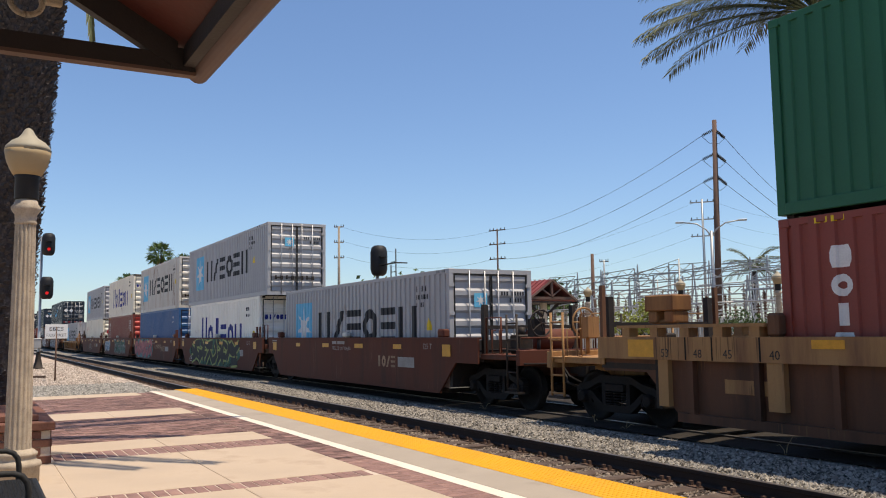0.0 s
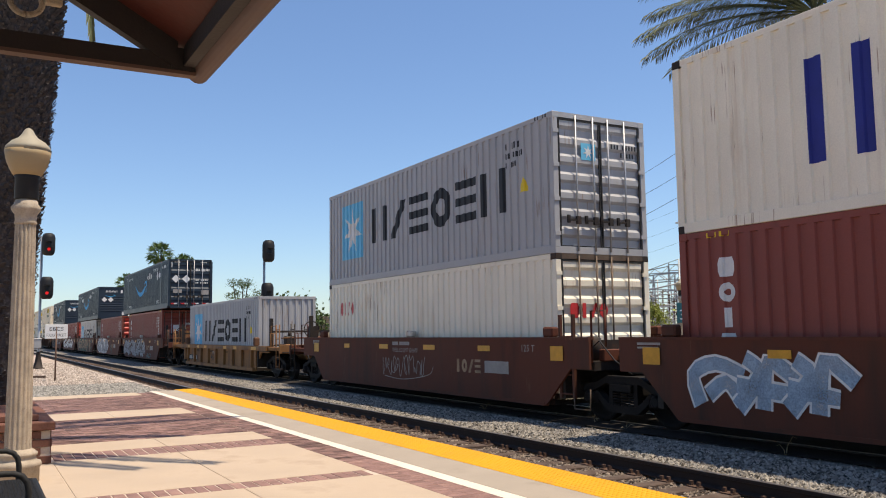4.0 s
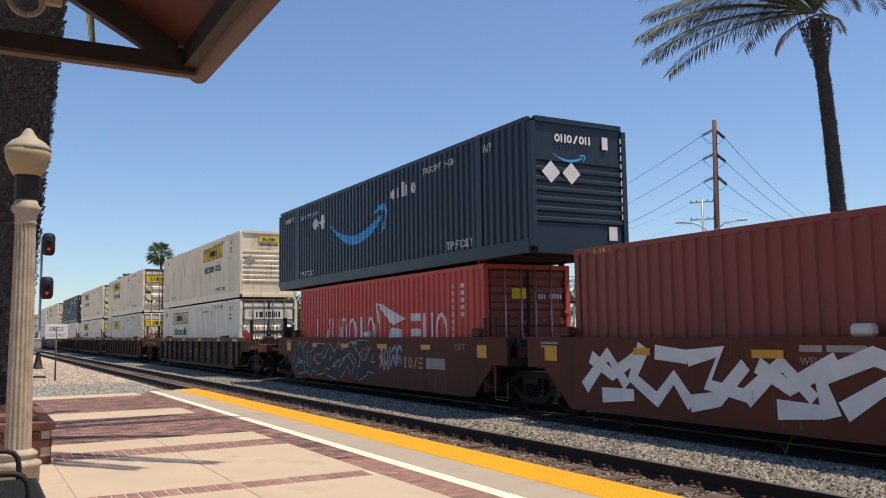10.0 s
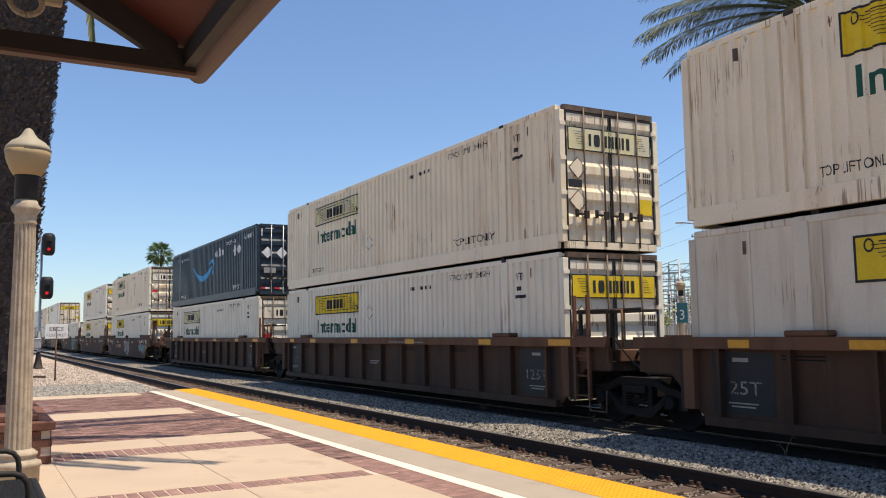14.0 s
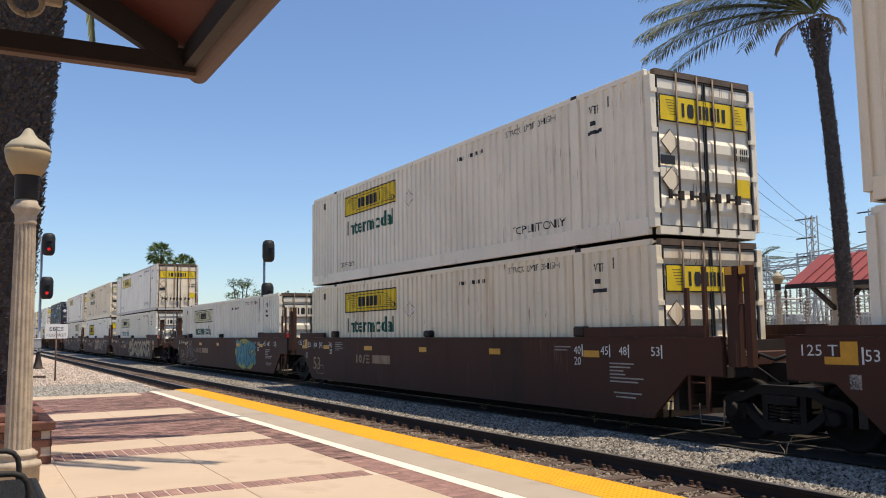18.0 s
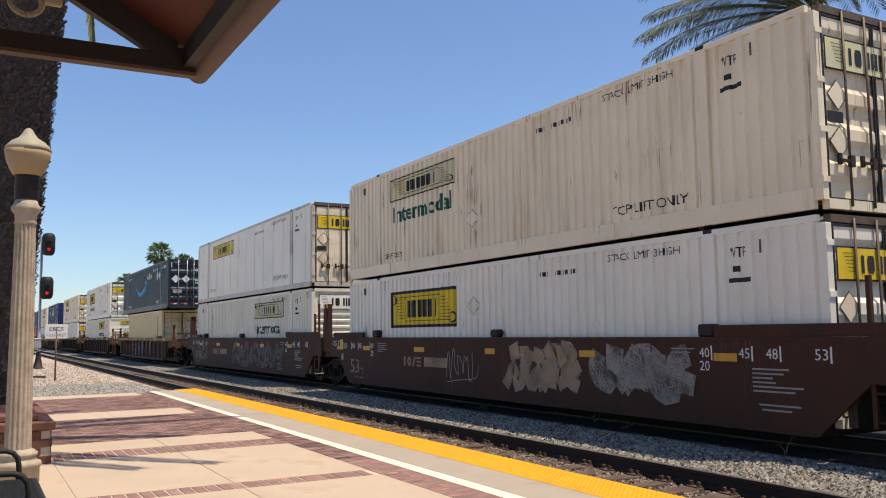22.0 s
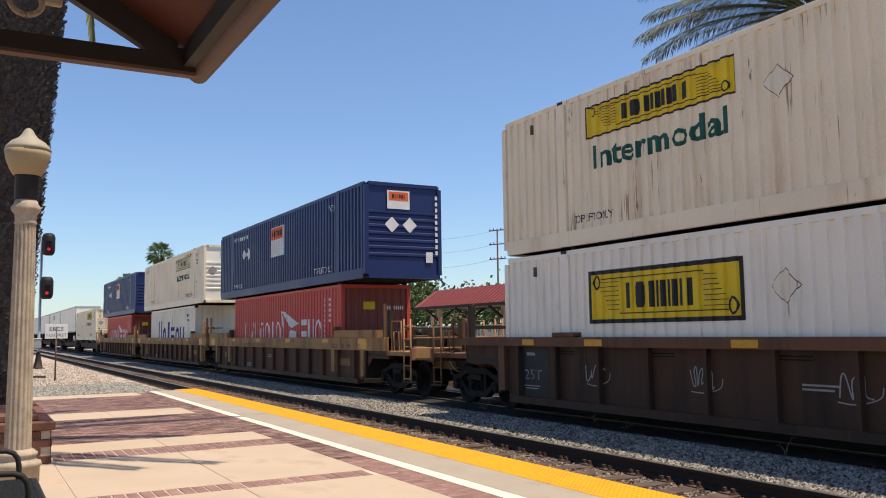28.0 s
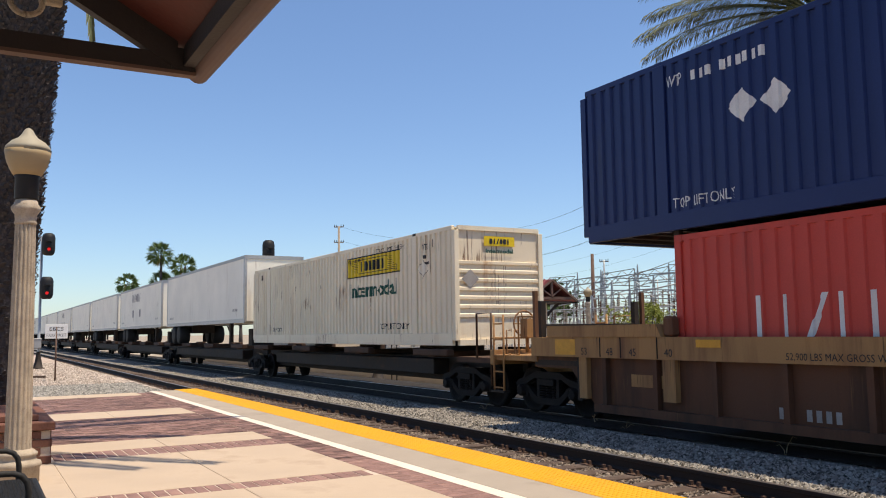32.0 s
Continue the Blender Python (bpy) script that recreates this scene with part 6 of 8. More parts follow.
            piece("end_platform", (key, "C", side), lambda: boxes((a - 0.05, e - 0.62, -1.38, 1.38, 1.08, 1.2), (a + 0.1, e - 0.55, -0.3, 0.3, 0.72, 1.08), (e - 0.62, e - 0.5, -1.45, 1.45, 0.98, 1.3), bevel=0.01), main, t, "", m)
            def ladder():
                bm = bmesh.new()
                for yy in (-1.42,):
                    for xx in (e - 0.62, e - 1.0):
                        tube(bm, (xx, yy, 0.42), (xx, yy, 2.05), 0.024, 0.024, 6)
                    for i in range(5):
                        tube(bm, (e - 0.62, yy, 0.5 + i * 0.34), (e - 1.0, yy, 0.5 + i * 0.34), 0.018, 0.018, 6)
                return bm
            piece("ladder", (key, "C", side), ladder, main if not smooth else "steel", t, "", m)
            piece("ladder", (key, "C", side), ladder, main if not smooth else "steel", t, "", m @ pose(0, 2.84, 0))
            def rails_():
                bm = bmesh.new()
                for yy in (-1.3, 1.3):
                    tubes([(a + 0.1, yy, 1.2), (a + 0.1, yy, 2.0), (a + 0.7, yy, 2.0), (a + 0.7, yy, 1.2)], 0.022, 6, bm)
                tubes([(e - 0.5, -1.4, 1.55), (e - 0.5, 1.4, 1.55)], 0.022, 6, bm)
                tubes([(a + 0.2, -0.95, 1.28), (e - 0.6, -0.95, 1.28)], 0.04, 6, bm)
                tubes([(a + 0.2, -0.6, 1.26), (e - 0.6, -0.6, 1.26)], 0.03, 6, bm)
                return bm
            piece("hand_rail", (key, "C", side), rails_, "rod" if style == "umber" else main, t, "", m)
            def coupler():
                bm = boxes((e - 0.6, e - 0.12, -0.11, 0.11, 0.78, 0.98), (e - 0.2, e + 0.04, -0.2, -0.02, 0.72, 1.02), (e - 0.12, e + 0.1, 0.04, 0.2, 0.76, 0.98), bevel=0.02)
                tubes([(e - 0.5, -0.35, 0.95), (e - 0.2, -0.45, 0.62), (e + 0.02, -0.25, 0.5)], 0.03, 6, bm)
                tubes([(e - 0.48, -1.35, 1.02), (e - 0.45, -0.3, 1.0), (e - 0.3, -0.1, 1.05)], 0.018, 6, bm)
                return bm
            piece("coupler", (key, "C", side), coupler, "steel", t, "", m)
            def iron():
                bm = bmesh.new()
                return tubes([(0, 0, 0), (0, -0.09, 0), (0, -0.09, 0.5), (0, 0, 0.5)], 0.016, 6, bm)
            for x in (e - 1.5, e - 1.2):
                piece("grab_iron", "g", iron, main, t, "", m @ pose(x, -1.38 if side > 0 else 1.38, 1.22, 0, 0, 0 if side > 0 else 180))
            def valve():
                bm = boxes((a + 0.5, a + 0.85, -0.95, -0.55, 1.2, 1.62), (a + 0.42, a + 0.5, -0.85, -0.65, 1.3, 1.5), bevel=0.03)
                tube(bm, (a + 0.68, -0.75, 1.6), (a + 0.68, -0.75, 1.78), 0.09, 0.07, 10)
                return bm
            piece("control_valve", (key, "C"), valve, "steel", t, "", m)
            piece("train_line", (key, "C"), lambda: tubes([(a - 0.6, -1.05, 1.25), (a + 0.3, -1.08, 1.28), (e - 0.7, -0.9, 1.26), (e - 0.45, -0.5, 1.12), (e - 0.2, -0.42, 0.75), (e + 0.05, -0.3, 0.62)], 0.03), "truck", t, "black brake pipe", m)
            if style == "umber":
                for sy in (-1.2, 1.2):
                    piece("end_column", (key, "U"), lambda: boxes((a - 0.3, a - 0.02, -0.11, 0.11, 1.12, 2.62), (a - 0.34, a + 0.02, -0.13, 0.13, 2.62, 2.66), bevel=0.01), main, t, "stout dark upright column", m @ pose(0, sy, 0))
                    piece("column_brace", (key, "U"), lambda: tubes([(a - 0.02, 0, 2.1), (a + 0.85, 0, 1.24)], 0.045, 4), "steel", t, "", m @ pose(0, sy, 0))
            else:
                piece("end_column", (key, "C"), lambda: boxes((a - 0.12, a + 0.0, -1.3, -1.18, 1.12, 2.3), (a - 0.12, a + 0.0, 1.18, 1.3, 1.12, 2.3), (a - 0.1, a - 0.02, -1.18, 1.18, 1.75, 1.83)), "steel", t, "dark upright frame", m)
            for sy in (-1.385, 1.385):
                piece("step", (key, "C", side), lambda: boxes((e - 1.05, e - 0.55, -0.085, 0.085, 0.40, 0.44)), "steel", t, "", m @ pose(0, sy, 0))
            if side < 0 or style in ("oxide", "umber"):
                def wheel():
                    bm = bmesh.new()
                    n = 18
                    for i in range(n):
                        a0, a1 = i * 2 * math.pi / n, (i + 1) * 2 * math.pi / n
                        tube(bm, (0, .28 * math.cos(a0), .28 * math.sin(a0)), (0, .28 * math.cos(a1), .28 * math.sin(a1)), .02, .02, 5, False)
                    for i in range(5):
                        a0 = i * 2 * math.pi / 5
                        tube(bm, (0, 0, 0), (0, .28 * math.cos(a0), .28 * math.sin(a0)), .015, .015, 5)
                    box(bm, -.3, -.05, -.14, .14, -.3, .1)
                    tube(bm, (-.1, 0, -.3), (-.1, 0, -.62), .04, .04, 6)
                    return bm
                piece("brake_wheel", (style, "b"), wheel, "steel" if smooth else main, t, "hand brake wheel and gear box", m @ pose(e - 0.75, -0.7 if side > 0 else 0.7, 1.86))
            if smooth and side > 0:
                def tank():
                    bm = bmesh.new()
                    tube(bm, (a + 0.2, -0.2, 1.5), (a + 0.2, 0.9, 1.5), 0.24, 0.24, 14)
                    return bm
                piece("air_tank", (style, size), tank, main, t, "", m)
    # trucks: joint trucks belong to the unit ahead of the joint
    if left == "A":
        truck(t, xl)
    else:
        truck(t, xl + 2.05)
    if right == "C":
        truck(t, xr - 2.05)
    # stencils, load marks and reflectors on the near side
    prof = [(-15, -Y), (15, -Y)]
    if style == "oxide":
        spots = ((-6.5, 0.4), (-4.2, 0.4), (-1.7, 0.55), (0.9, 0.6), (3.5, 0.5), (5.7, 0.4))
    elif style == "umber":
        spots = ((-6.9, 0.5), (-3.7, 0.55), (-0.3, 0.4), (3.0, 0.45), (6.25, 0.45))
    else:
        spots = ((-hw + 1.0, 0.4), (-hw + 3.0, 0.5), (-2.0, 0.5), (1.6, 0.5), (hw - 3.2, 0.5), (hw - 0.6, 0.7))
    if tanlike and size == 53:
        spots = spots[1:-1]
    if style == "oxide":
        for x in (-6.75, 6.2):
            part("reflector", decal([bar(x, x + 0.4, top - 0.45, top - 0.17)], prof, 0.02), "amber", t, "amber reflector")
        spots = spots[1:-1]
    low = 0.36 if style == "umber" else 0.30 if smooth else 0.16
    for x, w in spots:
        part("reflector", decal([bar(x, x + w, top - low, top - low + 0.12)], prof, 0.02 if smooth else 0.012), "amber", t, "amber reflector")
    ink = "inkgrey"

    def stencils(polys, plane, gap, name="stencil_bar", text="stencilled line as a plain bar", colour=ink):
        for q in polys:
            part(name, decal([q], plane, gap), colour, t, text)

    if style == "oxide":
        for g in blocks(2.45, 0.78, 1.15, 0.3, 4, 0.34, (1, 4, 2, 5)):
            part("name_block", decal(g, prof, 0.0025), "tan", t, "faded name as plain blocks")
        stencils([bar(3.75, 4.7, 0.8, 1.06), bar(-0.9, -0.55, 1.37, 1.46), bar(-0.48, 0.1, 1.37, 1.46), bar(-6.9, -6.35, 1.44, 1.48), bar(-6.9, -6.4, 1.38, 1.41)], prof, 0.0025)
        part("stencil", decal(word("WELL LD LMT 124,600", -0.9, 1.19, 0.11, 1.45), prof, 0.0025), ink, t, "white stencilled load limit")
        part("stencil", decal(word("125 T", 5.2, 1.28, 0.14, 0.45), prof, 0.0025), ink, t, "white stencilled number")
    elif style == "umber":
        for g in blocks(-4.4, 0.84, 1.05, 0.24, 4, 0.34, (1, 4, 2, 5)):
            part("name_block", decal(g, prof, 0.0025), "tan", t, "faded name as plain blocks")
        stencils([bar(-3.19, -2.02, 0.85, 1.08)], prof, 0.0025, colour="tan")
        stencils([bar(6.95, 6.95 + 0.9 * f, 1.1 - 0.062 * i, 1.125 - 0.062 * i) for i, f in enumerate((.7, .6, .4, .45, .95, .8))], prof, 0.0025)
        stencils([bar(7.05, 7.75, 0.6, 0.625), bar(7.1, 7.6, 0.53, 0.555), bar(5.35, 5.85, 1.38, 1.4), bar(5.35, 5.75, 1.32, 1.34)], prof, 0.0025)
        stencils([bar(-5.95, -5.95 + 0.6 * f, 1.4 - 0.055 * i, 1.42 - 0.055 * i) for i, f in enumerate((.9, 1, .8, 1, .6))] , prof, 0.0025)
        part("notice_plate", decal([bar(-8.57, -8.4, 0.9, 1.09)], prof, 0.003), "faded", t, "pale sticker")
        part("data_frame", decal([bar(-7.55, -6.95, 0.42, 0.44), bar(-7.55, -6.95, 0.68, 0.7), bar(-7.55, -7.53, 0.44, 0.68), bar(-6.97, -6.95, 0.44, 0.68)], prof, 0.003), "tan", t, "faded stencilled frame")
        marks = ((5.95, "40"), (6.72, "45"), (7.21, "48"), (8.01, "53"), (-6.42, "40"), (-7.25, "45"), (-7.75, "48"), (-8.33, "53"))
        for x, text in marks:
            part("stencil", decal(word(text, x, 1.26, 0.15, 0.2) + [bar(x + 0.23, x + 0.26, 1.22, 1.44) if x > 0 else bar(x - 0.05, x - 0.02, 1.22, 1.44)], prof, 0.0025), "inkwhite", t, "white stencilled well length")
        for x in (5.95, -6.42):
            part("stencil", decal(word("20", x, 1.06, 0.15, 0.2), prof, 0.0025), "inkwhite", t, "white stencilled well length")
        part("stencil", decal(word("53", -7.85, 0.55, 0.4, 0.62), prof, 0.0025), "tan", t, "large faded number")
        if right == "C":
            for z in (1.14, 0.82):
                part("reflector", decal([bar(8.32, 8.6, z, z + 0.25)], prof, 0.004), "amber", t, "amber reflector")
        if left == "A":
            part("reflector", decal([bar(-8.92, -8.43, 1.21, 1.31), bar(-8.68, -8.43, 1.31, 1.51)], prof, 0.004), "amber", t, "amber reflector in an L shape")
            part("stencil", decal(word("125 T", -9.27, 1.32, 0.15, 0.55), prof, 0.0025), "inkwhite", t, "white stencilled number")
    else:
        pw = [(-15, -Y + 0.13), (15, -Y + 0.13)]
        stencils([bar(-0.9, -0.3, 0.9, 0.93), bar(-0.9, -0.4, 0.84, 0.87)], pw, 0.012)
        for i in range(5):
            stencils([bar(-6.6 + i * 2.6, -5.9 + i * 2.6, top - 0.28, top - 0.26), bar(-6.6 + i * 2.6, -5.9 + i * 2.6, top - 0.33, top - 0.31)], pw, 0.012, "louvre", "dark slot", "truck")
        if style == "dustbrown":
            for x in (-hw + 0.55, hw - 1.75):
                part("stencil_panel", decal([bar(x, x + 1.15, 0.42, 1.34)], pw, 0.004), "ink", t, "black painted data panel")
                part("stencil", decal(word("125T", x + 0.2, 0.72, 0.2, 0.72), pw, 0.008), "faded", t, "large faded number")
                stencils([bar(x + 0.3, x + 0.85, 0.58, 0.6), bar(x + 0.35, x + 0.8, 0.53, 0.55), bar(x + 0.4, x + 0.7, 1.2, 1.26)], pw, 0.008)
        if tanlike and size == 53:
            for x, text in ((6.06, "40/20"), (6.87, "45"), (7.35, "48"), (8.12, "53"), (-6.15, "40"), (-7.0, "45"), (-7.6, "48"), (-8.3, "53")):
                part("stencil", decal(word(text, x, 1.25, 0.13), prof, 0.006), "ink", t, "black stencilled well length")
            for x in (8.1, -9.1):
                part("reflector", decal([bar(x, x + 0.62, 1.24, 1.53)], prof, 0.004), "amber", t, "broad amber reflector")
            for x in (6.0, 6.82, 7.3, 8.04, -6.3, -7.2, -7.75):
                part("chord_strap", decal([bar(x - 0.03, x, 1.21, 1.565)], prof, 0.005), "truck", t, "dark seam across the chord")
            for x in (6.35, -7.1):
                part("patch_plate", decal([bar(x, x + 0.85, 0.72, 0.93)], pw, 0.01), "tanpaint", t, "pale patched plate")
            for x in (6.08, -6.08):
                part("wide_post", boxes((x - 0.14, x + 0.14, -Y + 0.012, -Y + 0.12, 0.52, 1.197)), main, t, "wide post at the guide")
            stencils(code_bars(-4.05, 0.42, 1.05, 0.16, 6), pw, 0.012, colour="inkgrey")
            if style == "brownochre":
                tagged(part("stencil", decal(word("52,900 LBS MAX GROSS WT FOR 20 FT CONTAINER", -3.79, 1.25, 0.1, 2.97), prof, 0.006), "ink", t, "black stencilled load notice"), kind="stuff")
        if size == 40:
            tagged(part("stencil", decal(word("15,600 LBS MAX GROSS WT FOR 20 FT CONTAINERS", -4.58, 1.12, 0.08, 1.8), prof, 0.006), "ink", t, "black stencilled load notice"), kind="stuff")
            part("stencil", decal(word("40", -1.1, 0.5, 0.38, 0.52), pw, 0.012), "ink", t, "black stencilled number")
            part("stencil_panel", decal([bar(-5.72, -3.84, 0.47, 0.72)], pw, 0.006), "ink", t, "black painted number panel")
            stencils(code_bars(-5.6, 0.51, 1.65, 0.17, 10), pw, 0.01, colour="inkwhite")
        stencils([bar(0.6, 2.6, top - 0.13, top - 0.11)], prof, 0.006, colour="ink" if style != "dustbrown" else "inkgrey")
    return t


def spine_car(u, length, label):
    """A low flat spine with cross-arms, on two trucks."""
    t = thing("spine_car", label, "freight car", pose(u, AXIS, 0), "spine cars of the train")
    ROLLING.append((t, u, 0.0))
    h = length / 2
    piece("spine_beam", length, lambda: boxes((-h + 0.1, h - 0.1, -0.5, 0.5, 0.46, 1.08), (-h + 2.2, h - 2.2, -0.95, 0.95, 0.62, 1.02), bevel=0.02), "steel", t)
    for x in (-h + 1.6, -2.4, 2.4, h - 1.6):
        piece("cross_arm", "c", lambda: boxes((-0.18, 0.18, -1.35, 1.35, 1.08, 1.22), (-0.9, 0.9, -1.4, -1.2, 1.12, 1.28), (-0.9, 0.9, 1.2, 1.4, 1.12, 1.28), bevel=0.02), "dustbrown", t, "", pose(x, 0, 0))
    piece("hitch", "h", lambda: boxes((h - 2.6, h - 2.0, -0.5, 0.5, 1.1, 1.95), bevel=0.05), "steel", t)
    truck(t, -h)
    if abs(length - 17.2) < 0.01:
        truck(t, h - 0.4)
        piece("end_platform", "sp", lambda: boxes((h - 0.3, h + 1.3, -1.35, 1.35, 1.0, 1.12)), "dustbrown", t)
        piece("ladder", "sp", lambda: tubes([(h + 1.2, -1.35, 0.5), (h + 1.2, -1.35, 2.1), (h + 0.6, -1.35, 2.1), (h + 0.6, -1.35, 1.1)], 0.025), "dustbrown", t)
    return t


def trailer(u, label, second=False):
    """A white box trailer riding on the spine cars."""
    t = thing("box_trailer", label, "trailer", pose(u, AXIS, 1.1), "trailers on the train")
    ROLLING.append((t, u, 1.1))
    piece("box_body", "b", lambda: boxes((-8.05, 8.05, -1.29, 1.29, 1.15, 3.93), bevel=0.03), "cleanwhite", t, "smooth white box")
    piece("roof_rail", "b", lambda: boxes((-8.06, 8.06, -1.31, -1.27, 3.82, 3.95), (-8.06, 8.06, 1.27, 1.31, 3.82, 3.95), (8.03, 8.08, -1.3, 1.3, 3.8, 3.96)), "galv", t)
    piece("foot_rail", "b", lambda: boxes((-8.06, 8.06, -1.315, -1.27, 1.1, 1.27), (-8.06, 8.06, 1.27, 1.315, 1.1, 1.27)), "rod", t)
    piece("corner_post", "b", lambda: boxes((7.9, 8.07, -1.305, -1.2, 1.15, 3.95), (-8.07, -7.9, -1.305, -1.2, 1.15, 3.95)), "rod", t)
    piece("landing_leg", "l", lambda: boxes((4.4, 4.6, -0.95, -0.8, 0.25, 1.15), (4.4, 4.6, 0.8, 0.95, 0.25, 1.15)), "steel", t)
    for x in (-5.2, -6.5):
        for s in (-1, 1):
            def tyre():
                bm = lathe([(0.2, -0.25), (0.45, -0.28), (0.5, -0.2), (0.5, 0.2), (0.45, 0.28), (0.2, 0.25)], 18)
                bmesh.ops.rotate(bm, verts=bm.verts[:], matrix=Matrix.Rotation(math.pi / 2, 3, "X"))
                return bm
            piece("tyre", "t", tyre, "black", t, "", pose(x, s * 0.95, 0.62))
    piece("axle_frame", "l", lambda: boxes((-7.2, -4.5, -0.6, 0.6, 0.7, 1.15)), "steel", t)
    piece("mud_flap", "l", lambda: boxes((-7.25, -7.22, -1.2, -0.6, 0.2, 0.95), (-7.25, -7.22, 0.6, 1.2, 0.2, 0.95)), "black", t)
    prof = [(-9, -1.29), (9, -1.29)]
    if second:
        for g in blocks(-2.6, 2.95, 3.2, 0.55, 7, 0.3):
            part("name_block", decal(g, prof, 0.01), "inkgrey", t, "name as plain grey blocks")
        part("notice_plate", decal([bar(-2.5, -1.9, 1.9, 2.4), bar(0.2, 0.8, 1.9, 2.4)], prof, 0.01), "inkgrey", t)
    part("number_stencil", decal(code_bars(-7.2, 1.5, 1.0, 0.1, 7) + code_bars(6.2, 1.6, 0.8, 0.12, 6), prof, 0.01), "inkgrey", t)
    return t


LOW, UP40, UP53 = 0.345, 3.245, 3.315

# -- unit by unit, from the head of what is seen --
J = hauler_marks
c = well_car(-2.1, 53, "brownochre", "C", "C", "sooty brown well car with upright ribs, dusty yellow top chord")
part("valve_housing", boxes((-8.86, -8.2, -1.3, -0.85, 2.0, 2.27), (-8.8, -8.6, -1.28, -0.9, 1.8, 2.0), (-8.42, -8.22, -1.28, -0.9, 1.8, 2.0), (-8.8, -8.22, -1.2, -1.1, 1.79, 1.86), bevel=0.02), "ochre", c, "yellow painted housing on the car end")
container(-2.1, LOW, 12.19, "maroon", "doors", column_marks(), "oxide brown shipping container with a white name down its wall")
container(-2.1, UP40 + 0.06, 12.19, "green", "doors", [("side", "number_stencil", code_bars(4.3, 2.3, 0.9, 0.15, 6), "inkwhite", "")], "dark green shipping container stacked on another")

c = well_car(-23.95, 40, "oxide", "A", "C", "weathered oxide red well car unit")
container(-23.95, LOW, 12.19, "greypaint", "doors", star_marks(), "light grey container with a pale blue star emblem")
c = well_car(-39.45, 40, "oxide", "A", "A", "oxide red well car unit with yellow-green graffiti")
graffiti(c, -1.475, -4.6, 3.9, 0.3, 1.5, 5, "soot", "lime", 3, "darkgreen", 0.27, False, None, (5, 4, 3, 4, 0), 2, 0.19)
scribble(c, -1.475, -5.0, 0.45, 0.8, 0.25, "inkwhite", 4)
container(-39.45, LOW, 12.19, "brightwhite", "doors", blue_marks(), "off-white container with a dark blue name")
container(-39.2, UP40, 13.72, "greypaint", "doors", star_marks(-5.2), "long grey container with a pale blue star emblem")
c = well_car(-54.65, 40, "oxide", "A", "A", "oxide red well car unit with pink graffiti")
graffiti(c, -1.475, -6.3, -0.3, 0.28, 1.5, 5, "pink", "ink", 5, "teal", 0.29, False, "palepink", (1, 4, 0, 3, 1))
graffiti(c, -1.475, 0.6, 2.6, 0.9, 1.2, 4, "tan", None, 6, None, 0.16)
container(-54.65, LOW, 12.19, "midblue", "doors", [("side", "number_stencil", code_bars(4.4, 2.3, 0.5, 0.15, 4) + code_bars(4.4, 2.05, 0.5, 0.12, 4), "inkwhite", ""), ("side", "warning_triangle", [[(4.5, 1.1), (4.8, 1.1), (4.65, 1.4)], [(5.1, 1.1), (5.3, 1.1), (5.2, 1.4)]], "yellow", ""), ("end", "number_stencil", code_bars(0.3, 1.9, 0.8, 0.12, 9) + code_bars(0.3, 0.9, 0.8, 0.12, 9), "inkwhite", ""), ("end", "notice_plate", [bar(-0.6, 0.0, 0.5, 0.95)], "yellow", "")], "faded blue shipping container in the well")
container(-54.65, UP40, 12.19, "greyworn", "doors", star_marks(-5.1), "rust-stained pale grey container with a blue star emblem", rail="greyworn")
c = well_car(-70.0, 40, "oxide", "A", "A", "oxide red well car unit with blue and green graffiti")
graffiti(c, -1.475, -5.6, -3.0, 0.45, 1.4, 3, "paleblue", "inkwhite", 7, None, 0.24)
graffiti(c, -1.475, -0.4, 4.5, 0.33, 1.46, 5, "darkgreen", "silver", 8, None, 0.27)
container(-70.0, LOW, 12.19, "maroon", "doors", column_marks(), "oxide brown shipping container in the well", door="red")
container(-70.0, UP40, 12.19, "white", "doors", blue_marks(), "off-white container with a dark blue name")
c = well_car(-85.55, 40, "oxide", "C", "A", "weathered oxide red well car unit")
scribble(c, -1.475, -1.5, 0.6, 2.5, 0.5, "inkgrey", 9)
container(-85.55, LOW, 12.19, "white", "doors", [("side", "name_block", blocks(-5.2, 1.9, 1.1, 0.4, 4, 0.3), "redref", "small red name blocks"), ("end", "name_block", blocks(-0.9, 1.6, 1.0, 0.3, 4, 0.3), "redref", "red name blocks"), ("end", "notice_plate", [bar(0.3, 0.7, 0.6, 0.95)], "yellow", "")], "off-white container with small red name blocks")
container(-85.55, UP40, 12.19, "greypaint", "doors", star_marks(-5.0), "light grey container with a pale blue star emblem")

well_car(-105.4, 40, "ochre", "C", "C", "yellow-brown well car with upright ribs")
container(-105.5, LOW, 12.19, "greypaint", "plain", star_marks(-5.0, 1.0, False) + [("side", "reflector", [bar(5.9, 6.02, 0.6 + 0.3 * i, 0.82 + 0.3 * i) for i in range(5)], "yellow", "")], "light grey container with a ribbed end and blue star emblem")

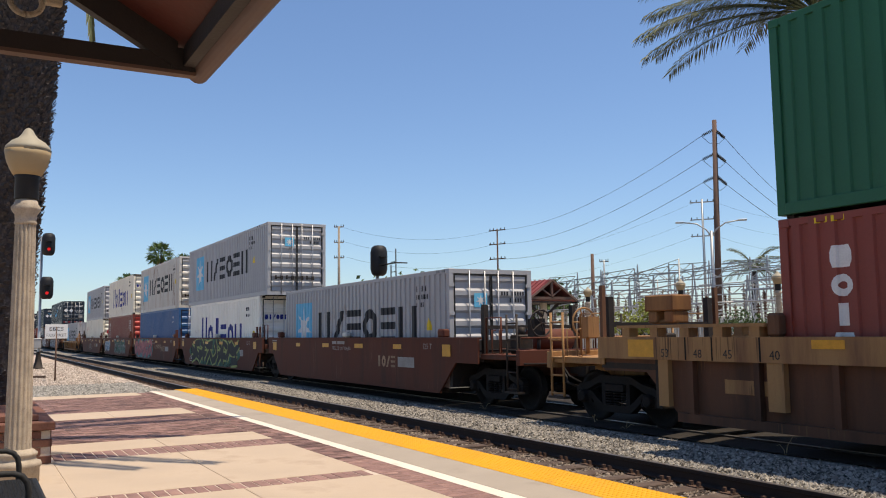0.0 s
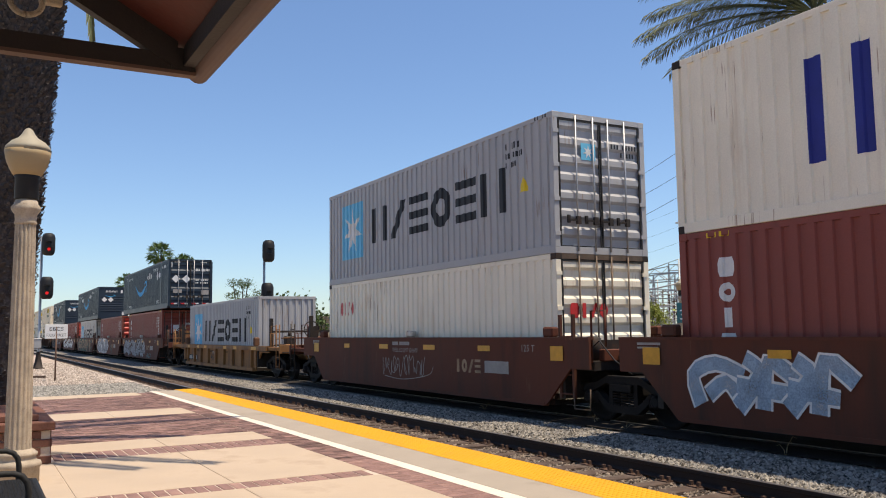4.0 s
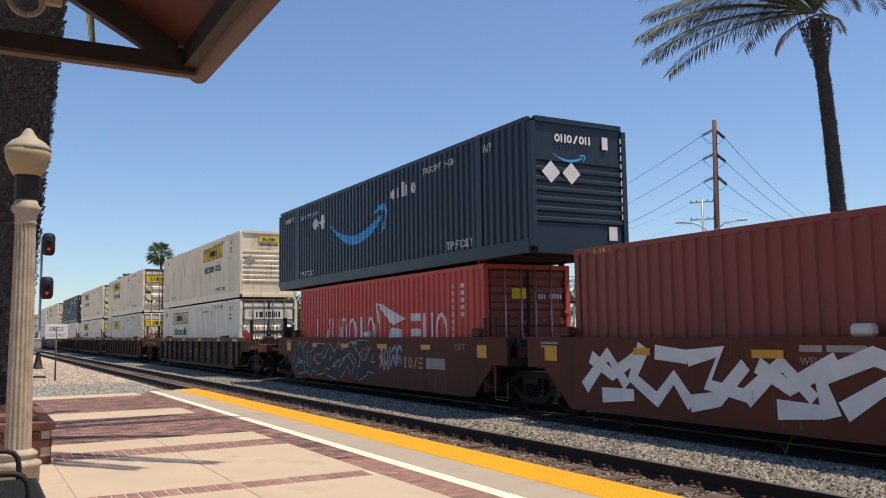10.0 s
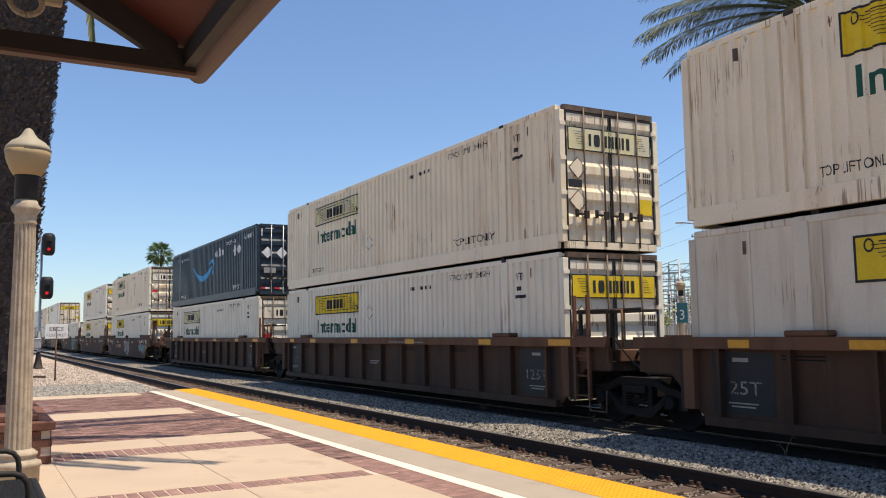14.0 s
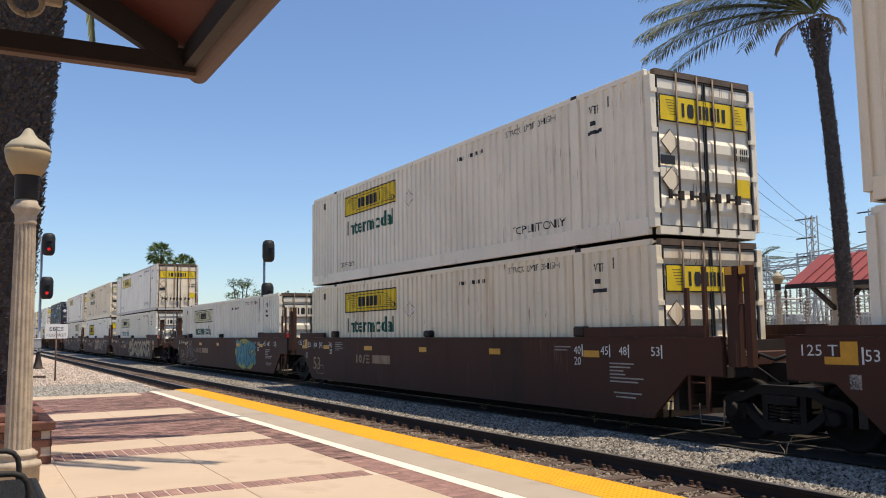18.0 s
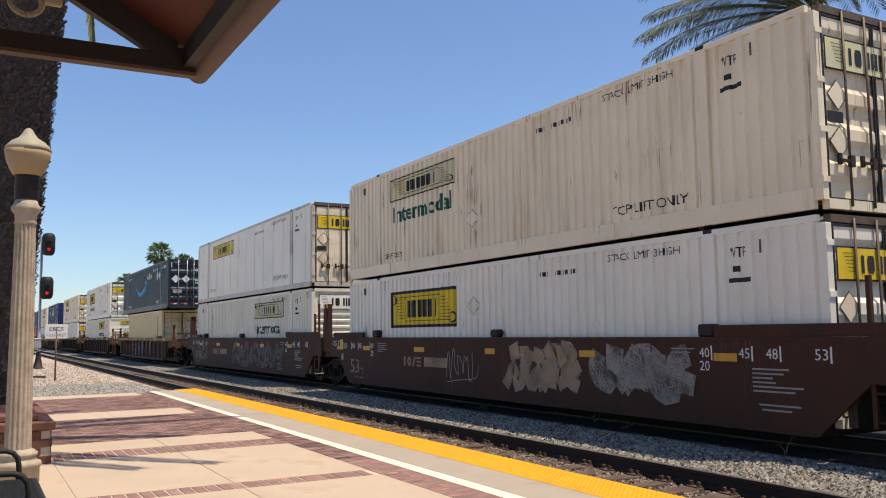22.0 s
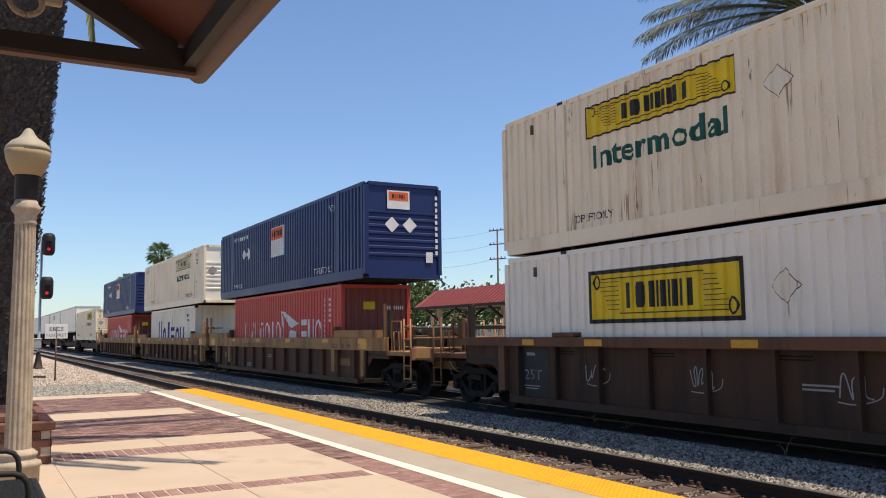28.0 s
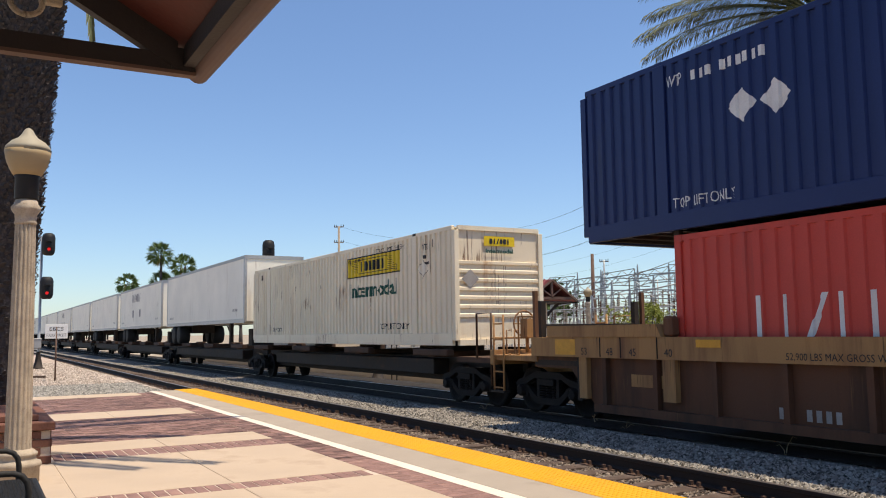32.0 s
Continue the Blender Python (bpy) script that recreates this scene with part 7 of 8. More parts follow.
c = well_car(-125.3, 40, "oxide", "A", "C", "oxide red well car unit with silver graffiti")
graffiti(c, -1.475, -6.3, 1.9, 0.27, 1.5, 9, "silver", "ink", 11, None, 0.24, True, "ink")
scribble(c, -1.475, 0.95, 0.55, 1.1, 0.7, "inkgrey", 111)
graffiti(c, -1.475, 2.6, 4.2, 0.3, 0.6, 3, "teal", None, 12, None, 0.16)
container(-125.3, LOW, 12.19, "maroon", "doors", column_marks(), "oxide brown shipping container in the well")
container(-125.3, UP53, 16.15, "navy", "doors", arc_marks("doors"), "dark navy long container with a bright blue arc")
c = well_car(-140.8, 40, "oxide", "A", "A", "oxide red well car unit with grey block graffiti")
graffiti(c, -1.475, -5.7, 0.6, 0.28, 1.5, 5, "silver", "ink", 13, "inkwhite", 0.27, False, None, (2, 2, 2, 6, 4))
scribble(c, -1.475, 1.75, 0.5, 1.2, 0.7, "teal", 15)
container(-140.8, LOW, 12.19, "maroon", "doors", column_marks(), "oxide brown shipping container in the well", door="red")
c = well_car(-156.5, 40, "oxide", "A", "A", "oxide red well car unit with tan arrow graffiti")
graffiti(c, -1.475, -5.3, 3.2, 0.27, 1.5, 5, "tan", "ink", 16, "darkgreen", 0.3, False, "umber", (5, 4, 3, 4, 0), 1, 0.13)
scribble(c, -1.475, 3.6, 0.3, 2.4, 0.5, "teal", 17)
graffiti(c, -1.475, 4.0, 5.8, 1.12, 1.42, 4, "teal", None, 18, None, 0.16)
part("round_emblem", decal([[(4.4 + 0.5 * math.cos(a), 0.9 + 0.55 * math.sin(a)) for a in np.linspace(0, 6.0, 22)]], [(-9, -1.475), (9, -1.475)], 0.021), "tan", c, "faded round emblem")
container(-156.5, LOW, 12.19, "greyworn", "doors", star_marks(-5.0), "rust-stained pale grey container with a blue star emblem")
container(-156.5, UP53, 16.15, "navy", "nose", arc_marks("nose"), "dark navy long container with a bright blue arc, closed ribbed end")
c = well_car(-172.2, 40, "oxide", "A", "A", "oxide red well car unit with large white graffiti")
graffiti(c, -1.475, -5.5, 4.4, 0.36, 1.5, 8, "inkwhite", None, 19, None, 0.22, False, None, (0, 3, 2, 0, 1, 2, 5, 4), 1)
container(-172.2, LOW, 12.19, "maroon", "doors", column_marks()[1:], "oxide brown shipping container in the well", door="red")
c = well_car(-187.7, 40, "oxide", "C", "A", "oxide red well car unit with grey outlined graffiti")
graffiti(c, -1.475, -6.0, 0.6, 0.3, 1.48, 6, "soot", "silver", 20, None, 0.27, False, None, (0, 6, 2, 0, 1, 2), 1)
graffiti(c, -1.475, 1.0, 1.7, 0.7, 1.35, 3, "silver", None, 21, None, 0.1)
graffiti(c, -1.475, 1.8, 2.4, 0.75, 1.4, 2, "paleblue", None, 22, None, 0.14)
container(-187.7, LOW, 12.19, "red", "doors", pennant_marks(), "red shipping container with a white name and pennant", door="maroon")
container(-187.68, UP53, 16.15, "navy", "nose", arc_marks("nose"), "dark navy long container with a bright blue arc, closed ribbed end")

c = well_car(-209.55, 53, "dustbrown", "C", "C", "dusty dark brown well car with upright ribs")
for i in range(5):
    scribble(c, -1.345, -7 + i * 2.4, 0.7, 0.9, 0.4, "inkgrey", 30 + i)
container(-209.47, LOW, 16.15, "white", "doors", J(-5.35, "pale", endpanel="white"), "weathered white long container with a pale panel")
container(-209.47, UP53, 16.15, "cream", "nose", J(1.65, "yellow", end_style="nose"), "cream long container with a yellow panel, closed ribbed end")
well_car(-233.1, 53, "dustbrown", "A", "C", "dusty dark brown well car unit with upright ribs")
container(-233.1, LOW, 16.15, "dingy", "doors", J(-5.35, "yellow", 0, panel_z=1.92), "smooth white long container with a yellow panel", smooth=True)
container(-233.1, UP53, 16.15, "cream", "doors", J(-5.35, "yellow"), "aged cream long container with a yellow panel")
well_car(-252.9, 53, "dustbrown", "A", "A", "dusty dark brown well car unit with upright ribs")
container(-252.9, LOW, 16.15, "white", "doors", J(-5.35, "yellow"), "white long container with a yellow panel")
container(-252.9, UP53, 16.15, "cream", "doors", J(-5.35, "pale", endpanel="pale"), "rust-streaked cream long container with a faded panel")
well_car(-272.8, 53, "dustbrown", "C", "A", "dusty dark brown well car unit with upright ribs")
container(-272.9, LOW, 16.15, "white", "doors", J(-5.35, "pale", endpanel="white"), "white long container with a pale panel")
container(-273.2, UP53, 16.15, "navy", "doors", arc_marks("doors"), "dark navy long container with a bright blue arc")

c = well_car(-297.0, 53, "umber", "A", "C", "smooth dark brown well car unit with graffiti")
graffiti(c, -1.475, -0.45, 1.9, 0.4, 1.45, 3, "faded", "silver", 40, None, 0.3)
graffiti(c, -1.475, 5.75, 8.0, 0.62, 1.15, 4, "teal", "inkgrey", 41, None, 0.26, False, None, (4, 1, 3, 4), 3, 0.05)
container(-297.0, LOW, 16.15, "white", "doors", J(-5.35, "yellow"), "white long container with a yellow panel")
container(-297.0, UP53, 16.15, "cream", "doors", J(-5.35, "pale", endpanel="white"), "aged cream long container with a faded panel")
c = well_car(-317.2, 53, "umber", "A", "A", "smooth dark brown well car unit")
container(-317.32, LOW, 16.15, "cream", "doors", J(-5.35, "yellow"), "white long container with a yellow panel")
container(-317.32, UP53, 16.15, "white", "doors", J(-5.35, "yellow"), "white long container with a yellow panel")
c = well_car(-337.25, 53, "umber", "C", "A", "smooth dark brown well car unit with teal graffiti")
graffiti(c, -1.475, 2.9, 5.6, 0.36, 1.46, 4, "cyan", "ink", 43, "lime", 0.27, False, "paleblue", (2, 4, 6, 1))
scribble(c, -1.475, -6.9, 0.45, 2.5, 0.7, "inkgrey", 143)
container(-337.35, LOW, 16.15, "white", "doors", J(-5.4, "pale", endpanel="white"), "white long container with a pale outlined panel")
c = well_car(-361.55, 53, "umber", "A", "C", "smooth dark brown well car unit with white graffiti")
graffiti(c, -1.475, -0.6, 7.2, 0.27, 1.5, 7, "palesand", "ink", 44, "ghostspray", 0.21, False, None, (0, 2, 1, 6, 4, 1, 3), 2, 0.06)
scribble(c, -1.475, -3.2, 1.15, 2.0, 0.3, "paleblue", 45)
scribble(c, -1.475, -5.6, 0.5, 0.7, 0.9, "faded", 145)
container(-361.55, LOW, 16.15, "white", "doors", J(-5.35, "pale", "teal", endpanel="white"), "white long container with a pale panel")
container(-361.55, UP53, 16.15, "cleanwhite", "doors", J(-5.3, "yellow", 0, stack="STACK TWO HIGH ONLY"), "smooth white long container with a rusted dark post", door="creamdoor", smooth=True, rail="greyworn", post="rustpost")
c = well_car(-381.6, 53, "umber", "A", "A", "smooth dark brown well car unit with pale graffiti")
graffiti(c, -1.475, 0.65, 3.0, 0.45, 1.5, 4, "tan", "faded", 46, None, 0.24)
graffiti(c, -1.475, 3.4, 5.7, 0.5, 1.5, 3, "faded", None, 47, None, 0.42)
scribble(c, -1.475, -2.1, 0.6, 1.3, 0.7, "inkgrey", 147)
container(-381.6, LOW, 16.15, "cleanwhite", "doors", J(-5.35, "yellow", 0, panel_h=0.97, panel_z=1.48), "clean white long container with a yellow panel")
container(-381.6, UP53, 16.15, "cream", "doors", J(-5.35, "pale", endpanel="pale"), "rust-streaked cream long container with a faded panel")
c = well_car(-401.4, 53, "umber", "C", "A", "smooth dark brown well car unit with faded graffiti")
tagged(part("stencil", decal(word("REEFER CLEARANCE", -8.75, 1.61, 0.09, 1.15), [(-15, -1.465), (15, -1.465)], 0.003), "inkgrey", c, "white stencilled notice on the raised sill"), kind="stuff")
graffiti(c, -1.475, -1.0, 5.6, 0.35, 1.4, 7, "ghostspray", "faded", 48, None, 0.2, False, None, None, 3, 0.04)
graffiti(c, -1.475, -7.6, -5.2, 0.45, 1.3, 3, "ghostspray", "faded", 148, None, 0.12, False, None, None, 3, 0.03)
scribble(c, -1.475, -7.0, 0.6, 0.9, 0.5, "silver", 49)
container(-401.4, LOW, 16.15, "white", "nose", J(1.6, "pale", "inkgreen", end_style="nose", endpanel="white"), "white long container with a pale panel, closed ribbed end")
container(-401.4, UP53, 16.15, "cleanwhite", "doors", J(-5.3, "yellow", 0), "smooth white long container with a yellow panel", door="creamdoor", smooth=True, rail="greyworn", post="rustpost")

c = well_car(-425.5, 53, "tanchord", "C", "C", "dusty dark brown well car with painted panels between its ribs")
for i in range(4):
    graffiti(c, -1.345, -4.38 + i * 1.283, -3.45 + i * 1.283, 0.45, 1.34, 1, "dusk", "silver", 50 + i, None, 0.3, False, None, (4, 0, 5, 2)[i:])
for x in (0.22, 2.8):
    ring = [(x + 0.5 + 0.46 * math.cos(q), 0.92 + 0.43 * math.sin(q)) for q in np.linspace(0, 6.0, 20)]
    part("sprayed_oval", film_of(swollen(ring, 0.03), -1.345, 0.005), "silver", c, "pale rim of a sprayed oval")
    part("sprayed_oval", film_of(ring, -1.345, 0.008), "steelblue", c, "blue sprayed oval")
scribble(c, -1.345, 1.65, 1.0, 0.8, 0.25, "faded", 71)
scribble(c, -1.345, 1.7, 0.5, 0.75, 0.35, "faded", 72)
for i in range(3):
    scribble(c, -1.345, -7.6 + i * 1.2, 0.8, 0.5, 0.4, "faded", 73 + i)
container(-425.5, LOW, 12.19, "beige", "doors", [("side", "number_stencil", [bar(4.7, 4.8, 2.4 - i * 0.17, 2.5 - i * 0.17) for i in range(11)] + [bar(5.1, 5.2, 2.4 - i * 0.17, 2.5 - i * 0.17) for i in range(4)], "ink", ""), ("end", "number_stencil", code_bars(0.3, 2.2, 0.7, 0.12, 8), "ink", ""), ("end", "hazard_marking", [bar(1.0, 1.2, 0.5, 1.1)], "yellow", "")], "sand yellow shipping container in the well")
container(-425.5, UP53, 16.15, "navy", "doors", arc_marks("doors"), "dark navy long container with a bright blue arc")
c = well_car(-449.25, 53, "dustbrown", "C", "C", "dusty dark brown well car with white tags")
for i in range(4):
    scribble(c, -1.345, -6.2 + i * 1.9, 0.7, 0.8, 0.4, "inkgrey", 160 + i)
container(-449.25, LOW, 16.15, "white", "nose", J(1.65, "yellow", end_style="nose"), "white long container with a yellow panel, closed ribbed end")
container(-449.25, UP53, 16.15, "cleanwhite", "doors", J(-5.35, "yellow", panel_h=0.95, panel_z=1.45), "clean white long container with a yellow panel")
c = well_car(-473.2, 53, "dustbrown", "C", "C", "dusty dark brown well car with small white tags")
for i in range(3):
    scribble(c, -1.345, -5.6 + i * 2.6, 0.75, 0.6, 0.36, "silver", 60 + i)
container(-473.2, LOW, 16.15, "cleanwhite", "doors", J(-5.4, "yellow", 0, panel_h=0.97, panel_z=1.47), "clean white long container with a yellow panel")
container(-473.2, UP53, 16.15, "cream", "doors", J(-5.35, "yellow"), "cream long container with a yellow panel")

well_car(-497.2, 53, "brownochre", "A", "C", "sooty brown well car unit with a dusty yellow top chord")
container(-497.1, LOW, 12.19, "red", "plain", pennant_marks(), "red shipping container with a white name and pennant", door="maroon")
container(-497.12, UP53, 16.15, "royal", "nose", label_marks(), "deep blue long container with a white and orange label")
well_car(-516.9, 53, "brownochre", "A", "A", "sooty brown well car unit with a dusty yellow top chord")
container(-516.9, LOW, 12.19, "white", "plain", blue_marks(False), "off-white container with a dark blue name")
container(-516.9, UP53, 16.15, "cream", "nose", J(1.62, "pale", end_style="nose"), "cream long container with a pale panel, closed ribbed end", door="cleanwhite")
well_car(-536.9, 53, "brownochre", "C", "A", "sooty brown well car unit with a dusty yellow top chord")
container(-536.9, LOW, 12.19, "red", "plain", pennant_marks(), "red shipping container with a white name and pennant", door="maroon")
container(-536.9, UP53, 16.15, "royal", "nose", label_marks(), "deep blue long container with a white and orange label")

spine_car(-558.3, 17.2, "low dark spine car under a container")
container(-558.3, 1.37, 16.15, "cream", "nose", J(1.65, "yellow", end_style="nose"), "cream long container with a yellow panel on a spine car")
for i in range(12):
    u = -576.0 - i * 17.85
    spine_car(u - 0.1, 17.85, "low dark spine car under a trailer")
    trailer(u, "smooth white box trailer riding on a spine car", i % 3 == 1)


def motions():
    """The whole train rolls past; its wheels turn."""
    for t, u, z in ROLLING:
        walk(t, [(s, pose(u + g, AXIS, z)) for s, g in zip(NODES, GONE)])
    steps = [i / 30 for i in range(961)]
    run = np.interp(steps, NODES, GONE)
    turned = []
    for w, x in WHEELS[:88]:
        if not turned:
            turned = [Matrix.Rotation(g / 0.457, 4, "Y") for g in run]
        walk(w, [(s, Matrix.Translation((x, 0, 0.457)) @ m) for s, m in zip(steps, turned)])


# ---- beside and beyond the tracks ----
signal_mast(pose(-52.2, 3.33, -0.06), "two-headed black railway signal on a pale mast, red lit", [(0.25, 0.32, 6.95), (0.25, 0.29, 4.5)], 7.4, True)
signal_mast(pose(-31.7, 14.6, -0.3), "black railway signal head on a mast behind the train", [(0.15, 0.0, 4.95)], 5.0, False)
signal_mast(pose(-47.2, 14.6, -0.3), "two-headed black railway signal behind the train", [(0.15, 0.2, 6.75), (0.15, 0.15, 4.3)], 6.8, False)
cage = thing("signal_ladder", "thin steel ladder and landing beside a signal", "ladder", pose(-30.4, 14.6, -0.3))
for a in ((0, 0), (0.45, 0)):
    part("upright", tubes([(a[0], 0, 0), (a[0], 0, 5.3 if a[0] else 4.7)], 0.025), "signalblack", cage)
part("landing_rail", tubes([(-1.0, 0, 4.75), (0.45, 0, 4.75), (0.45, 0.5, 4.75)], 0.03), "signalblack", cage)
bm = bmesh.new()
for i in range(12):
    tube(bm, (0, 0, 0.4 + i * 0.4), (0.45, 0, 0.4 + i * 0.4), 0.015, 0.015, 5)
part("rungs", bm, "signalblack", cage)

sign = thing("track_sign", "white track sign with black lettering on a thin brown post", "sign", pose(-37.8, 3.05, -0.08))
part("post", tubes([(0, 0, 0), (0, 0, 2.2)], 0.035), "polewood", sign)
part("plate", boxes((-0.02, 0.02, -0.42, 0.42, 1.72, 2.3), bevel=0.006), "signwhite", sign)
bm = decal(word("EBCS", -0.26, 2.04, 0.15, 0.52) + word("FULLERTON JCT", -0.36, 1.81, 0.11, 0.72), [(-2, -0.02), (2, -0.02)], 0.004)
bmesh.ops.rotate(bm, verts=bm.verts[:], matrix=Matrix.Rotation(math.pi / 2, 3, "Z"))
part("lettering", bm, "ink", sign)
case = thing("relay_box", "small pale grey equipment box on the signal mast", "equipment box", pose(-52.0, 3.2, 1.1))
part("case", boxes((-0.15, 0.18, -0.22, 0.24, 0, 0.5), bevel=0.02), "galv", case)
part("lid", boxes((-0.17, 0.2, -0.24, 0.26, 0.5, 0.54), bevel=0.01), "galv", case)
stump = thing("timber_offcut", "dark timber offcut lying on the gravel", "timber", pose(-40.5, 2.2, -0.04, 0, 0, 75))
part("plank", boxes((-0.7, 0.7, -0.1, 0.1, 0, 0.1), bevel=0.01), "sleeper", stump)

# -- the far platform --
far = thing("far_platform", "far station platform of pale concrete", "platform", None, "", "structure")
part("platform_base", boxes((-75, 20, 15.9, 33.0, -0.34, 0.2), bevel=0.01), "edgeconcrete", far)
for x, y in ((-35.44, 28.6), (-28.5, 28.4), (-23.3, 28.6), (-59.4, 32.1), (-17.5, 28.6)):
    post_lamp(pose(x, y, 0.2), "fluted concrete lamp post with cream acorn globe, far platform", "acorn lamps")
plate = thing("platform_number_sign", "teal platform sign with a white number three", "sign", pose(-28.1, 28.05, 0.2))
part("plate", boxes((-0.32, 0.32, -0.03, 0.03, 1.75, 2.65), bevel=0.01), "tealsign", plate)
part("number", decal(word("3", -0.14, 1.9, 0.45, 0.3), [(-2, -0.03), (2, -0.03)], 0.004), "inkwhite", plate)
part("bracket", boxes((-0.4, 0.02, 0.0, 0.3, 2.1, 2.2)), "signalblack", plate)

fence = thing("picket_fence", "grey steel picket fence along the far platform", "fence", pose(0, 31.2, 0.2))
def picket():
    bm = bmesh.new()
    box(bm, -0.018, 0.018, -0.018, 0.018, 0.0, 1.95)
    return bm
for i in range(290):
    piece("picket", "f", picket, "galv", fence, "", pose(-66 + i * 0.2, 0, 0))
for z in (0.25, 1.7):
    part("rail", boxes((-66.1, -8, -0.025, 0.025, z, z + 0.05)), "galv", fence)
for i in range(25):
    piece("fence_post", "f", lambda: boxes((-0.04, 0.04, -0.04, 0.04, 0, 2.1)), "galv", fence, "", pose(-66 + i * 2.4, 0.06, 0))


def gable_shelter(m, length, width, eave, ridge, label, hip):
    """An open shelter: posts, beams, a red ribbed metal roof with a gable truss or a hip."""
    t = thing("platform_shelter", label, "shelter", m, "red-roofed shelters")
    w = width / 2
    def roof_half(s):
        bm = bmesh.new()
        e = -length + 0.0
        top0 = -(w if hip else 0)
        v = [bm.verts.new(p) for p in ((0.3, s * (w + 0.3), eave - 0.1), (e, s * (w + 0.3), eave - 0.1), (e, 0, ridge), (top0, 0, ridge))]
        bm.faces.new(v if s > 0 else v[::-1])
        r = bmesh.ops.extrude_face_region(bm, geom=bm.faces[:])
        bmesh.ops.translate(bm, verts=[g for g in r["geom"] if isinstance(g, bmesh.types.BMVert)], vec=(0, 0, -0.06))
        return bm
    for s in (-1, 1):
        part("roof_slope", roof_half(s), "redroof", t, "red ribbed metal roof")
        n = int(length / 0.45)
        bm = bmesh.new()
        for i in range(n):
            x = -i * 0.45
            f = 1.0 if not hip else min(1.0, max(0.0, (-x) / w))
            if f > 0.05:
                zt, yt = eave - 0.1 + (ridge - eave + 0.1) * f, s * (w + 0.3) * (1 - f)
                tube(bm, (x, s * (w + 0.3), eave - 0.06), (x, yt, zt + 0.04), 0.025, 0.025, 4)
        part("roof_seams", bm, "redroof", t)
    if hip:
        bm = bmesh.new()
        v = [bm.verts.new(p) for p in ((0.3, -w - 0.3, eave - 0.1), (0.3, w + 0.3, eave - 0.1), (-w, 0, ridge))]
        bm.faces.new(v)
        part("hip_slope", bm, "redroof", t)
    else:
        for s in (-1, 1):
            bm = bmesh.new()
            tube(bm, (0.25, s * (w + 0.3), eave - 0.12), (0.25, 0, ridge - 0.05), 0.07, 0.07, 4)
            part("rake_board", bm, "fascia", t)
        part("king_post", boxes((0.1, 0.24, -0.06, 0.06, eave, ridge - 0.1)), "fascia", t)
        part("tie_beam", boxes((0.1, 0.24, -w, w, eave - 0.05, eave + 0.1)), "fascia", t)
        for s in (-1, 1):
            bm = bmesh.new()
            tube(bm, (0.17, 0, eave + 0.12), (0.17, s * w * 0.5, eave + 0.1 + (ridge - eave) * 0.42), 0.05, 0.05, 4)
            part("brace", bm, "fascia", t)
    part("eave_board", boxes((-length, 0.3, -w - 0.34, -w - 0.28, eave - 0.24, eave - 0.08)), "timber", t)
    part("eave_board", boxes((-length, 0.3, w + 0.28, w + 0.34, eave - 0.24, eave - 0.08)), "timber", t)
    part("ceiling", boxes((-length, 0.2, -w, w, eave - 0.2, eave - 0.14)), "timber", t)
    n = max(2, int(length / 4) + 1)
    for i in range(n):
        x = -0.6 - i * (length - 1.2) / (n - 1)
        part("post", boxes((x - 0.14, x + 0.14, -0.14, 0.14, 0, eave - 0.2), bevel=0.02), "stucco", t)
        for s in (-1, 1):
            bm = bmesh.new()
            tube(bm, (x, 0, eave - 1.0), (x, s * w * 0.8, eave - 0.2), 0.09, 0.09, 4)
            part("knee_brace", bm, "timber", t)
    return t


gable_shelter(pose(-37.2, 27.4, 0.2), 13.0, 2.7, 3.2, 4.25, "open platform shelter with a red metal gable roof", False)
gable_shelter(pose(-7.0, 26.6, 0.2, 0, 0, 0), 12.8, 3.2, 3.05, 4.05, "open platform shelter with a red hipped metal roof", False)

right_palm = thing("date_palm", "tall slender date palm with arching grey-green fronds", "palm tree", pose(-16.31, 23.03, 0.2))
part("trunk", palm_trunk(11.25, 0.25, 0.20, (-0.65, 0.18), 17, 0.1, 0.34), "bark", right_palm)
bm = bmesh.new()
rp = random.Random(4)
for i in range(34):
    frond(bm, (-0.65, 0.18, 11.45 + rp.uniform(0, .5)), i * 2.4, rp.choice((1.25, 1.0, 0.8, 0.5)), rp.uniform(3.8, 4.6), rp.uniform(1.3, 1.9), 400 + i, 0.62, 60)
for i in range(12):
    frond(bm, (-0.65, 0.18, 11.5), math.radians(196 + i * 6), 0.2 + 0.1 * (i % 4), 5.5 + 0.15 * (i % 3), 0.95, 460 + i, 0.66, 90)
part("crown", bm, "frond", right_palm, "arching feather leaves")
bm = bmesh.new()
for i in range(2):
    frond(bm, (-0.65, 0.18, 11.4), 3.6 + i * 2.4, -0.2, 1.7, 1.3, 480 + i, 0.3, 26)
part("dead_leaves", bm, "dryfrond", right_palm, "short dry hanging leaves")


